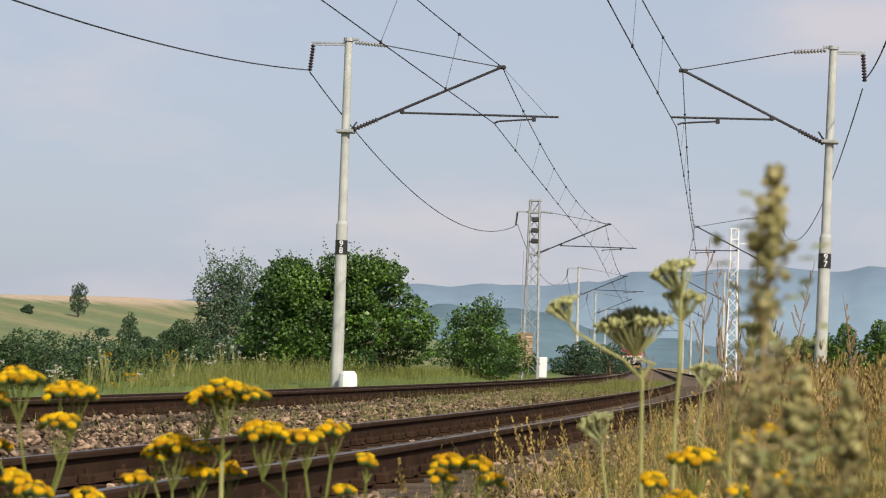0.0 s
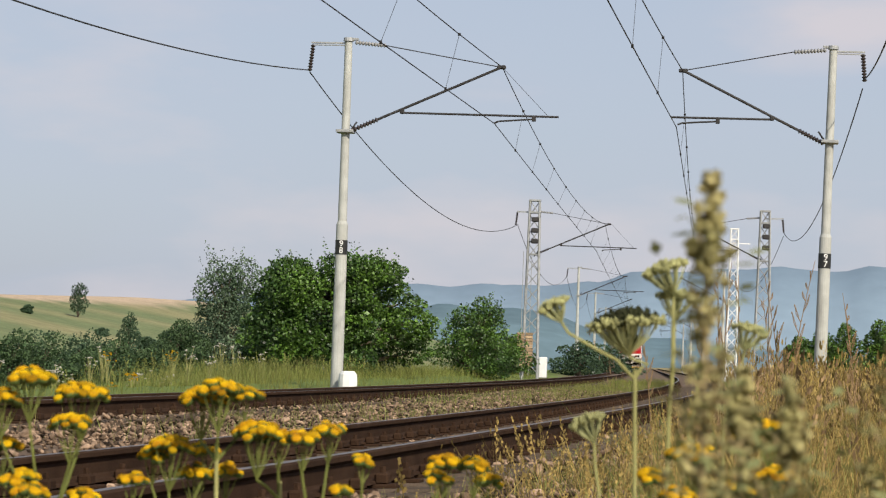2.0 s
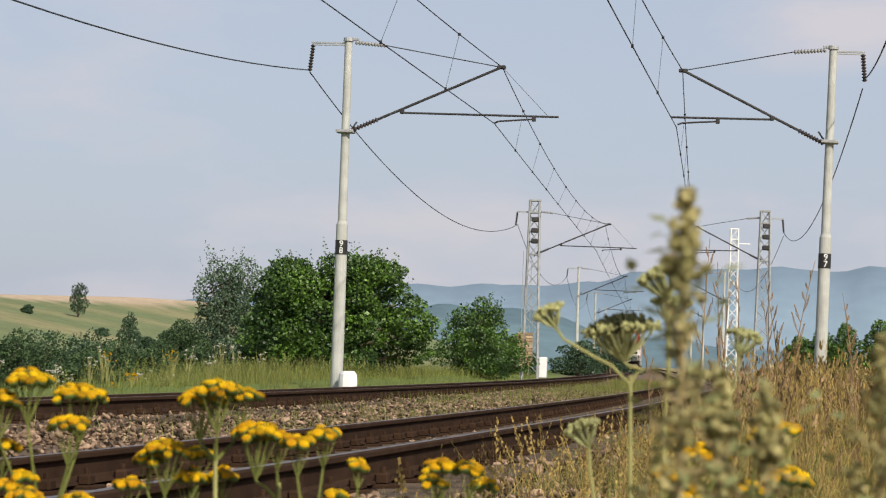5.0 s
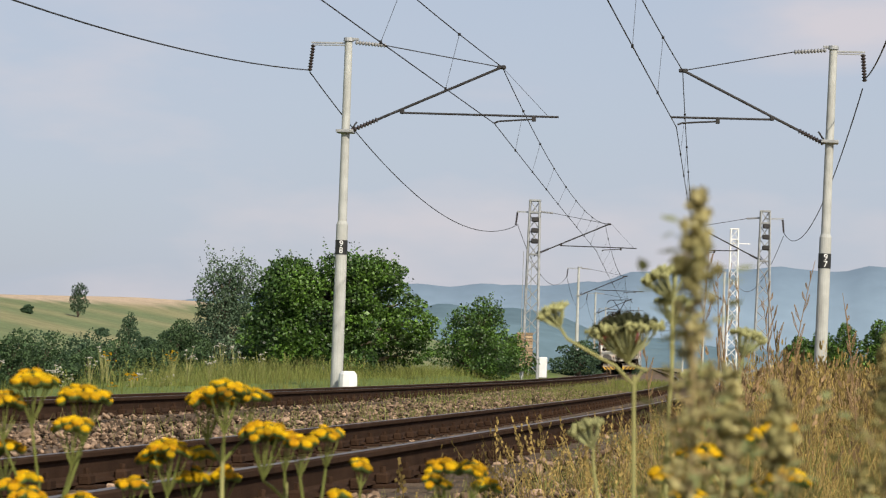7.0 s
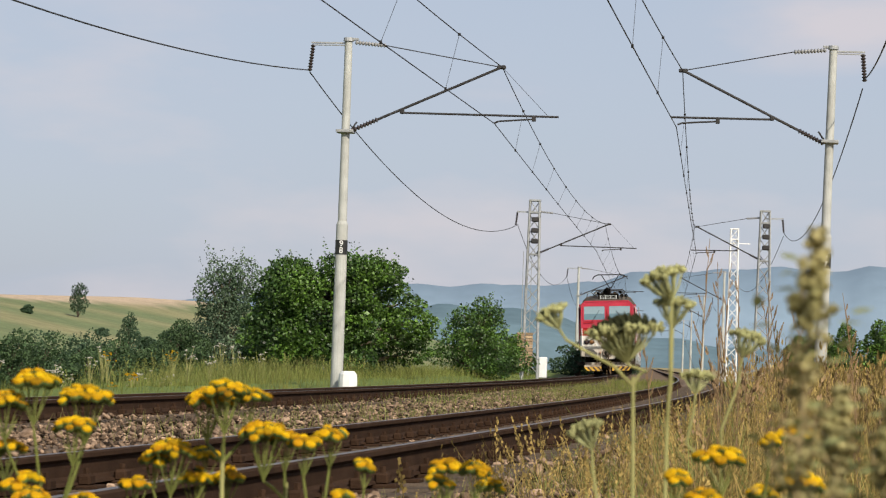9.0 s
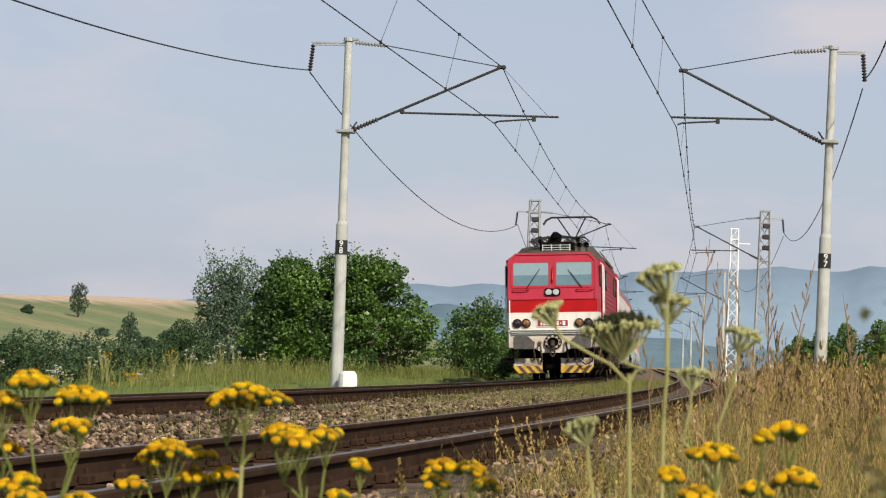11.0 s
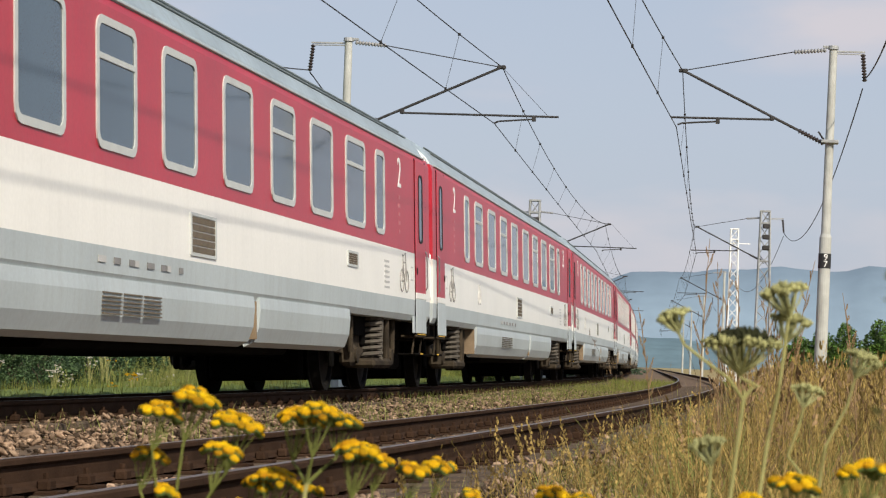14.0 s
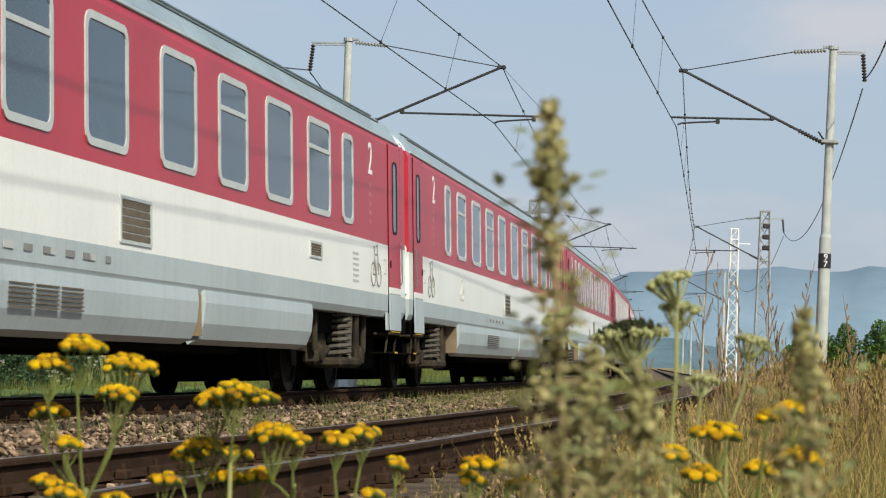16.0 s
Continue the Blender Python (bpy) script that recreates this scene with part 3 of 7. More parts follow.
    rings[0] = [(u, y, z - 0.07) for u, y, z in rings[0]]
    part("roof", Shape().loft(rings), M_LOCO_ROOF, loco, "sooty dark brown roof")
    hood = [(-1.43, 3.85), (-1.34, 4.05), (-1.16, 4.24), (-0.9, 4.31), (0.9, 4.31), (1.16, 4.24), (1.34, 4.05), (1.43, 3.85)]
    part("roof_hood", Shape().loft([[(u * k, LO + l, 3.85 + (z - 3.85) * k) for u, z in hood] for l, k in ((1.7, 0.55), (2.6, 1.0), (13.6, 1.0), (14.6, 0.55))]), M_LOCO_ROOF, loco, "sooty raised roof hood")
    for l0, l1, h in ((10.9, 13.4, 0.20),):
        hump = [(-1.15, 4.02), (-1.05, 4.06 + h * 0.6), (-0.8, 4.08 + h), (0.8, 4.08 + h), (1.05, 4.06 + h * 0.6), (1.15, 4.02)]
        part("roof_hatch", Shape().loft([[(u, LO + l, z) for u, z in hump] for l in (l0, l1)]), M_LOCO_ROOF, loco)
    ac = part("ventilation_box", Shape().box(0.08, LO + 1.25, 4.20, 1.08, 0.75, 0.30, ch=0.03), M_UNDER, loco, "black roof ventilation box with a pale grille")
    for i in range(3):
        part("grille_bar", Shape().box(0.08, LO + 0.86, 4.10 + i * 0.075, 0.90, 0.03, 0.018), M_ALU, ac)
    for u in (-0.36, -0.08, 0.20, 0.50):
        part("grille_post", Shape().box(u, LO + 0.855, 4.175, 0.03, 0.03, 0.20), M_ALU, ac)
    for u in (0.80, 1.02):
        horn = [(u, LO + 1.35, 4.24), (u, LO + 0.95, 4.24), (u, LO + 0.82, 4.24)]
        part("horn", Shape().tube(horn, [0.03, 0.05, 0.090], 14, cap=False), M_UNDER, loco, "dark signal horn on the roof")
        rim_pts = [(u + 0.090 * math.cos(q * 0.4488), LO + 0.82, 4.24 + 0.090 * math.sin(q * 0.4488)) for q in range(15)]
        part("horn_rim", Shape().tube(rim_pts, 0.012, 5), M_BOGIE, loco)
        part("horn_stand", Shape().box(u, LO + 1.15, 4.15, 0.06, 0.10, 0.20), M_TUBE, loco)

    # folded front pantograph and roof gear
    pan = part("folded_pantograph", Shape().box(0, LO + 3.0, 4.42, 1.0, 0.10, 0.10, ch=0.02).box(0, LO + 4.4, 4.42, 1.0, 0.10, 0.10, ch=0.02).tube([(0, LO + 4.3, 4.50), (0, LO + 2.2, 4.62)], 0.05), M_TUBE, loco, "folded roof pantograph")
    for u in (-0.45, 0.45):
        part("arm", Shape().tube([(u * 0.2, LO + 2.2, 4.62), (u, LO + 4.4, 4.68)], 0.028), M_TUBE, pan)
        for l in (3.0, 4.4):
            pts = [(u, LO + l, 4.12 + i * 0.028) for i in range(10)]
            part("insulator", Shape().tube(pts, [0.08 if i % 2 else 0.05 for i in range(10)], 10), M_INSUL, pan)
    for l in (4.35, 4.75):
        bow = [(-0.95, LO + l, 4.55), (-0.80, LO + l, 4.68), (0.80, LO + l, 4.68), (0.95, LO + l, 4.55)]
        part("contact_strip", Shape().tube(bow, 0.025), M_TUBE, pan)
    part("drive_box", Shape().box(0.0, LO + 2.15, 4.56, 0.34, 0.40, 0.24, ch=0.05), M_UNDER, pan)
    rnd = random.Random(4)
    for i in range(9):
        u, l = rnd.uniform(-0.9, 0.9), 2.2 + i * 0.95
        pts = [(u, LO + l, 4.10 + k * 0.03) for k in range(9)]
        part("roof_insulator", Shape().tube(pts, [0.075 if k % 2 else 0.045 for k in range(9)], 10), M_INSUL, loco)
    for u in (-0.7, -0.15, 0.45, 0.8):
        pts = [(u + 0.1 * math.sin(l * 1.3 + u * 5), LO + l, 4.40 + 0.08 * math.sin(l * 2.1 + u)) for l in (1.8, 2.6, 3.4, 4.4, 5.6, 7.0, 8.4, 9.6, 10.6)]
        part("roof_cable", Shape().tube(pts, 0.028), M_TUBE, loco)
    for k in range(9):
        u, l = rnd.uniform(-0.75, 0.75), 1.2 + rnd.uniform(0, 3.2)
        loop = [(u, LO + l, 4.25), (u - 0.10, LO + l + 0.1, 4.46), (u + 0.06, LO + l + 0.25, 4.60), (u + 0.25, LO + l + 0.3, 4.52), (u + 0.34, LO + l + 0.45, 4.28)]
        part("roof_cable", Shape().tube(loop, 0.022, 6), M_TUBE, loco)
    for k in range(5):
        u = -0.5 + k * 0.30
        part("roof_junction", Shape().box(u, LO + 1.95 + 0.2 * (k % 2), 4.42 + 0.05 * (k % 3), 0.14, 0.22, 0.16, ch=0.03), M_BOGIE if k % 2 else M_UNDER, loco)
    part("air_compressor", Shape().tube([(0.0, LO + 1.6, 4.58), (0.0, LO + 1.7, 4.60), (0.0, LO + 2.0, 4.60)], [0.08, 0.13, 0.13], 12).box(0.0, LO + 1.85, 4.46, 0.34, 0.3, 0.18, ch=0.04), M_UNDER, loco, "black roof compressor")
    part("roof_switch", Shape().box(-0.3, LO + 6.4, 4.38, 0.5, 0.5, 0.34, ch=0.05), M_UNDER, loco)

    # raised rear pantograph
    lp = LO + 11.3
    pan = part("raised_pantograph", Shape().box(0, lp - 0.7, 4.42, 1.0, 0.09, 0.09, ch=0.02).box(0, lp + 0.7, 4.42, 1.0, 0.09, 0.09, ch=0.02).box(-0.46, lp, 4.42, 0.07, 1.4, 0.07).box(0.46, lp, 4.42, 0.07, 1.4, 0.07), M_TUBE, loco, "raised single-arm pantograph touching the wire")
    for u in (-0.45, 0.45):
        for l in (-0.7, 0.7):
            pts = [(u, lp + l, 4.10 + i * 0.03) for i in range(10)]
            part("insulator", Shape().tube(pts, [0.08 if i % 2 else 0.05 for i in range(10)], 10), M_INSUL, pan)
    part("lower_arm", Shape().tube([(0, lp - 0.7, 4.46), (0, lp + 1.1, 5.05)], [0.07, 0.055]), M_TUBE, pan)
    for u in (-1, 1):
        part("upper_arm", Shape().tube([(0.05 * u, lp + 1.1, 5.05), (0.50 * u, lp, 5.76)], 0.026), M_TUBE, pan)
    for l in (-0.18, 0.18):
        bow = [(-1.02, lp + l, 5.52), (-0.92, lp + l, 5.68), (-0.72, lp + l, 5.78), (0.72, lp + l, 5.78), (0.92, lp + l, 5.68), (1.02, lp + l, 5.52)]
        part("contact_strip", Shape().tube(bow, 0.024), M_TUBE, pan)
    for u in (-0.72, 0.72):
        part("bow_link", Shape().tube([(u, lp - 0.18, 5.76), (u, lp + 0.18, 5.76)], 0.018), M_TUBE, pan)

    # windscreens with sun blinds
    for sgn in (-1, 1):
        u0, u1 = sorted((sgn * 0.12, sgn * 1.23))
        o1 = round_rect(u0 - 0.07, 2.865, u1 + 0.07, 3.725, 0.10)
        o2 = round_rect(u0, 2.935, u1, 3.660, 0.05)
        w = part("windscreen", on_front(o2, -0.05, 0.006), M_GLASS_CAB, cab, "blue-green tinted windscreen")
        part("windscreen_surround", front_rim(o1, o2, -0.03, 0.022), M_RED, w)
        part("sun_blind", on_front(round_rect(u0 + 0.01, 3.26, u1 - 0.01, 3.650, 0.03), 0.004, 0.010), M_BLIND, w, "pale blind behind the upper windscreen")
        # wiper
        a, b = ((sgn * 0.62 - 0.18, 2.86), (sgn * 0.62 + 0.22, 3.45)) if sgn < 0 else ((sgn * 0.62 + 0.30, 2.86), (sgn * 0.62 - 0.12, 3.42))
        part("wiper", Shape().tube([(a[0], NOSE + lean(a[1]) - 0.05, a[1]), (b[0], NOSE + lean(b[1]) - 0.045, b[1])], [0.016, 0.010]), M_BLACK, cab, "black windscreen wiper")
        # grab handle under the window
        h0, h1 = sorted((sgn * 0.74, sgn * 1.26))
        part("grab_handle", Shape().tube([(h0, NOSE + 0.05, 2.79), (h0 + 0.04, NOSE - 0.04, 2.80), (h1 - 0.04, NOSE - 0.04, 2.80), (h1, NOSE + 0.05, 2.79)], 0.018), M_STRIPE, cab, "red grab handle")
    part("centre_handle", Shape().tube([(0.0, NOSE + 0.06, 3.02), (0.0, NOSE + 0.02, 3.10), (0.015, NOSE + 0.10, 3.42), (0.015, NOSE + 0.15, 3.50)], 0.022), M_STRIPE, cab)
    # top lamp
    lamp = part("top_headlamp", on_front(round_rect(-0.25, 2.61, 0.25, 2.84, 0.07), -0.02, 0.05), M_UNDER, cab, "twin top headlamp in a dark housing")
    for u in (-0.115, 0.115):
        part("lens", on_front(oval(u, 2.725, 0.10, 0.09), 0.04, 0.065), M_LENS, lamp)
    # railway emblem: a ring with a wing bar
    e1, e2 = oval(0.03, 2.30, 0.115, 0.095), oval(0.03, 2.30, 0.085, 0.068)
    sh = front_rim(e1, e2, 0.002, 0.010)
    on_front([(-0.15, 2.345), (0.10, 2.345), (0.10, 2.375), (-0.15, 2.375)], 0.002, 0.012, sh)
    part("emblem", sh, M_PAINT_W, cab, "white ring emblem with a bar")
    # marker and head lamps
    for u, mat in ((-1.11, M_LENS_DARK), (-0.83, M_LENS_AMBER), (0.83, M_LENS_AMBER), (1.11, M_LENS_DARK)):
        h = part("headlamp", on_front(oval(u, 1.755, 0.145, 0.145, 28), 0.0, 0.06), M_BLACK, cab, "round lamp in a black bezel")
        part("reflector", on_front(oval(u, 1.755, 0.112, 0.112, 24), 0.055, 0.066), mat, h)
        part("lens", Shape().loft([[(u + 0.108 * k * math.cos(q * 0.3142), NOSE - d, 1.755 + 0.108 * k * math.sin(q * 0.3142)) for q in range(20)] for k, d in ((1.0, 0.064), (0.85, 0.088), (0.55, 0.104), (0.12, 0.110))]), mat, h, smooth=True)
    # number plate: plain bars
    plate = part("number_plate", on_front(round_rect(-0.50, 1.635, 0.50, 1.865, 0.01, 1), 0.0, 0.03), M_PAINT_W, cab, "red number plate with pale bars")
    part("plate_face", on_front(round_rect(-0.475, 1.655, 0.475, 1.845, 0.01, 1), 0.025, 0.036), M_PLATE, plate)
    for i, (c, w) in enumerate(((-0.35, 0.05), (-0.26, 0.07), (-0.17, 0.07), (-0.03, 0.05), (0.06, 0.07), (0.15, 0.07), (0.245, 0.05), (0.35, 0.08))):
        hh = 0.065 if i != 6 else 0.014
        part("plate_bar", on_front([(c - w / 2, 1.75 - hh), (c + w / 2, 1.75 - hh), (c + w / 2, 1.75 + hh), (c - w / 2, 1.75 + hh)], 0.034, 0.042), M_PAINT_W, plate)
    # ledges, beam and apron
    for z, t, w in ((1.545, 0.03, 1.32), (1.475, 0.02, 1.30), (1.42, 0.02, 1.30)):
        part("ledge", Shape().box(0, NOSE - 0.03, z, 2 * w, 0.10, t, ch=0.006), M_ALU if t < 0.03 else M_WHITE, cab)
    for u in (-0.95, -0.1, 0.1, 0.95):
        part("ledge_bracket", Shape().box(u, NOSE - 0.02, 1.48, 0.03, 0.08, 0.18), M_FRAME_GREY, cab)
    apron = [(-1.38, 1.42), (1.38, 1.42), (1.38, 1.0), (0.62, 1.0), (0.34, 0.83), (-0.34, 0.83), (-0.62, 1.0), (-1.38, 1.0)]
    part("apron", Shape().slab(apron, "y", NOSE - 0.012, NOSE + 0.20), M_APRON, cab, "chipped white buffer apron")
    for u in (-1.345, ):
        pts = [(u, NOSE - 0.02, 2.46), (u, NOSE - 0.07, 2.42), (u, NOSE - 0.07, 1.62), (u, NOSE - 0.02, 1.58)]
        part("handrail", Shape().tube(pts, 0.02), M_PAINT_W, cab, "white front handrail")
    part("lamp_bracket", Shape().box(1.33, NOSE - 0.05, 1.36, 0.09, 0.10, 0.28, ch=0.02), M_UNDER, cab)

    # buffers, coupling, hoses
    for sgn in (-1, 1):
        face = [(-0.31, -0.19), (0.31, -0.19), (0.33, -0.10), (0.33, 0.17), (0.28, 0.21), (-0.12, 0.21), (-0.33, 0.02)]
        face = [(sgn * 0.875 + sgn * a, 1.14 + b) for a, b in face]
        bf = part("buffer", Shape().slab(face, "y", NOSE - 0.52, NOSE - 0.46).tube([(sgn * 0.875, NOSE - 0.46, 1.08), (sgn * 0.875, NOSE, 1.08)], [0.13, 0.15], 14), M_BUFFER, loco, "grease-blackened buffer with a broad plate")
        part("shank", Shape().tube([(sgn * 0.875, NOSE - 0.20, 1.08), (sgn * 0.875, NOSE + 0.05, 1.08)], 0.19, 16), M_UNDER, bf)
    c1 = oval(0, 1.16, 0.28, 0.24, 18)
    cp = part("coupling", Shape().slab(c1, "y", NOSE - 0.06, NOSE), M_UNDER, loco, "screw coupling in a round drawgear guard")
    part("guard_ring", Shape().rim(oval(0, 1.16, 0.25, 0.21, 18), oval(0, 1.16, 0.18, 0.15, 18), "y", NOSE - 0.12, NOSE - 0.05), M_DIRTY, cp)
    for k in range(10):
        part("ring_tooth", Shape().box(0.225 * math.cos(k * 0.628), NOSE - 0.125, 1.16 + 0.19 * math.sin(k * 0.628), 0.05, 0.02, 0.05, ch=0.008), M_UNDER, cp)
    part("hook", Shape().tube([(0, NOSE - 0.02, 1.15), (0, NOSE - 0.28, 1.15), (0, NOSE - 0.36, 1.06), (0, NOSE - 0.30, 0.98)], [0.07, 0.07, 0.06, 0.04]), M_BOGIE, cp)
    for u in (-0.05, 0.05):
        part("shackle", Shape().tube([(u, NOSE - 0.30, 1.10), (u * 1.3, NOSE - 0.28, 0.78), (0, NOSE - 0.28, 0.70)], 0.03), M_BOGIE, cp)
    for u, z in ((-0.62, 0.62), (-0.40, 0.55), (0.42, 0.55), (0.66, 0.60), (0.90, 0.62)):
        pts = [(u, NOSE + 0.02, 1.16), (u, NOSE - 0.16, 1.12), (u + 0.03, NOSE - 0.22, 0.92), (u + 0.06, NOSE - 0.18, z + 0.08), (u + 0.02, NOSE - 0.08, z)]
        part("air_hose", Shape().tube(pts, 0.03), M_BOGIE, loco, "brown brake air hose")
        part("hose_valve", Shape().box(u, NOSE - 0.06, 1.16, 0.10, 0.12, 0.09, ch=0.02), M_VALVE, loco)
    pts = [(1.28, NOSE - 0.08, 1.20), (1.30, NOSE - 0.14, 0.9), (1.22, NOSE - 0.18, 0.55), (1.02, NOSE - 0.2, 0.45), (0.84, NOSE - 0.16, 0.58), (0.80, NOSE - 0.05, 0.95)]
    part("jumper_cable", Shape().tube(pts, 0.022), M_BLACK, loco)

    # snow plough halves with hazard stripes
    for u0, u1 in ((-1.24, -0.34), (0.24, 1.26)):
        lowc = (u0 + 0.16, u1) if u0 < 0 else (u0, u1 - 0.16)
        out = [(u0, 0.66), (u1, 0.66), (u1, 0.38), (lowc[1], 0.20), (lowc[0], 0.20), (u0, 0.38)]
        pl = part("snow_plough", Shape().slab(out, "y", NOSE - 0.02, NOSE + 0.04), M_DIRTY, loco, "chipped white snow plough with yellow and black stripes")
        part("stripe_band", Shape().slab([(u0, 0.43), (u1, 0.43), (u1, 0.38), (lowc[1], 0.20), (lowc[0], 0.20), (u0, 0.38)], "y", NOSE - 0.028, NOSE - 0.018), M_YELLOW, pl)
        x = u0 + 0.10
        while x < u1 - 0.25:
            d = 0.20 if u0 < 0 else -0.20
            q = [(x + max(d, 0), 0.205), (x + 0.13 + max(d, 0), 0.205), (x + 0.13 + max(-d, 0), 0.425), (x + max(-d, 0), 0.425)]
            part("hazard_stripe", Shape().slab(q, "y", NOSE - 0.034, NOSE - 0.026), M_HAZ_DARK, pl)
            x += 0.27
    part("step_plate", Shape().box(-1.42, NOSE + 0.05, 0.60, 0.42, 0.35, 0.16, ch=0.02), M_UNDER, loco)

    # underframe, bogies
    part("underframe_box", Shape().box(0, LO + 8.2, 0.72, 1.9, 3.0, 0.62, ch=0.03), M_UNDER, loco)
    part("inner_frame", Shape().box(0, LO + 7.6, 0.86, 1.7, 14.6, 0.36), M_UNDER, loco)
    # Dark blocks added between the wheels give the shade there a solid shape.
    part("wheel_shade_block", Shape().box(0, LO + 4.05, 0.55, 1.25, 4.9, 0.55, ch=0.05), M_UNDER, loco)
    part("wheel_shade_block", Shape().box(0, LO + 12.35, 0.55, 1.25, 4.9, 0.55, ch=0.05), M_UNDER, loco)
    # Black coupler block, also painting in the shade behind the plough halves.
    part("coupler_shade_block", Shape().box(-0.05, LO + 0.35, 0.60, 0.50, 0.5, 0.62, ch=0.05), M_UNDER, loco)
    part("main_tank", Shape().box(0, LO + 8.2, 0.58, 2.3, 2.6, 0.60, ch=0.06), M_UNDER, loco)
    for yc in (4.05, 12.35):
        bog = part("bogie", Shape().box(0, LO + yc, 0.72, 2.0, 4.4, 0.34, ch=0.04), M_UNDER, loco, "dusty brown two-axle bogie")
        for sgn in (-1, 1):
            part("side_frame", Shape().slab([(LO + yc - 2.3, 0.62), (LO + yc - 2.3, 0.86), (LO + yc - 0.8, 0.90), (LO + yc + 0.8, 0.90), (LO + yc + 2.3, 0.86), (LO + yc + 2.3, 0.62), (LO + yc + 0.9, 0.55), (LO + yc - 0.9, 0.55)], "x", sgn * 1.02, sgn * 1.12), M_BOGIE, bog)
            for da in (-1.6, 1.6):
                y = LO + yc + da
                w = part("wheel", wheel_mesh(sgn * 0.76, y, 0.625, sgn), M_WHEEL, bog, smooth=False)
                ab = part("axle_box", Shape().box(sgn * 1.16, y, 0.60, 0.22, 0.42, 0.34, ch=0.05).tube([(sgn * 1.20, y, 0.60), (sgn * 1.33, y, 0.60)], [0.15, 0.12], 12), M_BOGIE, bog)
                for dy in (-0.36, 0.36):
                    part("axle_spring", spring(sgn * 1.18, y + dy, 0.52, 0.88, 0.09, 4, 0.022), M_BOGIE, bog)
                    part("spring_seat", Shape().box(sgn * 1.18, y + dy, 0.50, 0.22, 0.24, 0.05, ch=0.01), M_BOGIE, bog)
                part("sand_pipe", Shape().tube([(sgn * 1.2, y - 0.75, 1.0), (sgn * 1.15, y - 0.78, 0.6), (sgn * 0.85, y - 0.66, 0.15)], 0.028), M_BOGIE, bog)
                part("brake_block", Shape().box(sgn * 0.92, y + 0.70, 0.55, 0.16, 0.12, 0.46, ch=0.03), M_BOGIE, bog)
            for dy in (-0.55, 0.0, 0.55):
                part("secondary_spring", spring(sgn * 1.16, LO + yc + dy, 0.62, 1.02, 0.11, 4, 0.026), M_BOGIE, bog)
            part("damper", Shape().tube([(sgn * 1.26, LO + yc - 1.1, 0.90), (sgn * 1.26, LO + yc - 0.2, 0.62)], [0.05, 0.035], 10), M_FRAME_GREY, bog)
            part("sand_box", Shape().box(sgn * 1.15, LO + yc - 0.15, 0.98, 0.25, 0.5, 0.24, ch=0.03), M_BOGIE, bog)
            part("brake_cylinder", Shape().tube([(sgn * 1.22, LO + yc + 0.8, 0.74), (sgn * 1.22, LO + yc + 1.15, 0.74)], 0.12, 12), M_BOGIE, bog)
            part("ladder_step", Shape().box(sgn * 1.32, LO + yc - 2.45, 0.62, 0.22, 0.34, 0.04).box(sgn * 1.32, LO + yc - 2.45, 0.95, 0.20, 0.30, 0.04).box(sgn * 1.40, LO + yc - 2.62, 0.80, 0.03, 0.03, 0.50).box(sgn * 1.40, LO + yc - 2.28, 0.80, 0.03, 0.03, 0.50), M_BOGIE, bog)
    return loco


M_DIRTY = material("chipped_dirty_white", (0.46, 0.42, 0.35), 0.7, vary=0.5, scale=5, fine=30, bump=0.1, second=(0.17, 0.12, 0.08), streak=0.4)
M_APRON = material("scuffed_white_apron", (0.58, 0.54, 0.47), 0.6, vary=0.4, scale=4, fine=30, bump=0.05, second=(0.40, 0.35, 0.28), streak=0.3)
M_FIN = material("tan_resistor_fin", (0.19, 0.15, 0.105), 0.8, vary=0.4, scale=6)
M_PLATE = material("plate_red", (0.30, 0.03, 0.035), 0.5, vary=0.2, scale=8)
M_BLIND = material("pale_blind_behind_glass", (0.21, 0.29, 0.32), 0.08, vary=0.06, bump=0.0, spec=0.8)
M_BUFFER = material("greasy_buffer", (0.045, 0.042, 0.040), 0.5, vary=0.5, scale=6, fine=30, bump=0.1, second=(0.085, 0.078, 0.07))
M_VALVE = material("faded_red_valve", (0.35, 0.16, 0.12), 0.7, vary=0.4, scale=8)
# Wheel steel kept near black; the shade around it is in the colour.
M_WHEEL = material("shade_dark_wheel_steel", (0.010, 0.009, 0.008), 0.8, vary=0.4, scale=6)
M_SPRING = material("dusty_coil_spring", (0.10, 0.088, 0.072), 0.8, vary=0.3, scale=8)
M_DOOR_RED = material("deep_red_door_paint", (0.36, 0.006, 0.010), 0.6, vary=0.2, scale=3, fine=30, bump=0.03, spec=0.12)
M_BELLOWS = material("bright_red_end_wall", (0.70, 0.02, 0.015), 0.4, vary=0.12, scale=3)
M_GREY_MARK = material("grey_marking", (0.50, 0.49, 0.47), 0.5, vary=0.1, bump=0.0)
M_DARK_MARK = material("dark_marking", (0.22, 0.21, 0.20), 0.5, vary=0.1, bump=0.0)
M_PALE_MARK = material("pale_marking", (0.50, 0.17, 0.18), 0.5, vary=0.1, bump=0.0)
M_GRILLE = material("brown_vent_grille", (0.16, 0.13, 0.095), 0.7, vary=0.3, scale=10)

CO = -13.233  # y of the coach's front coupling plane


def coach_section(z_pts):
    return [(-a, b) for a, b in z_pts] + [(a, b) for a, b in reversed(z_pts)]


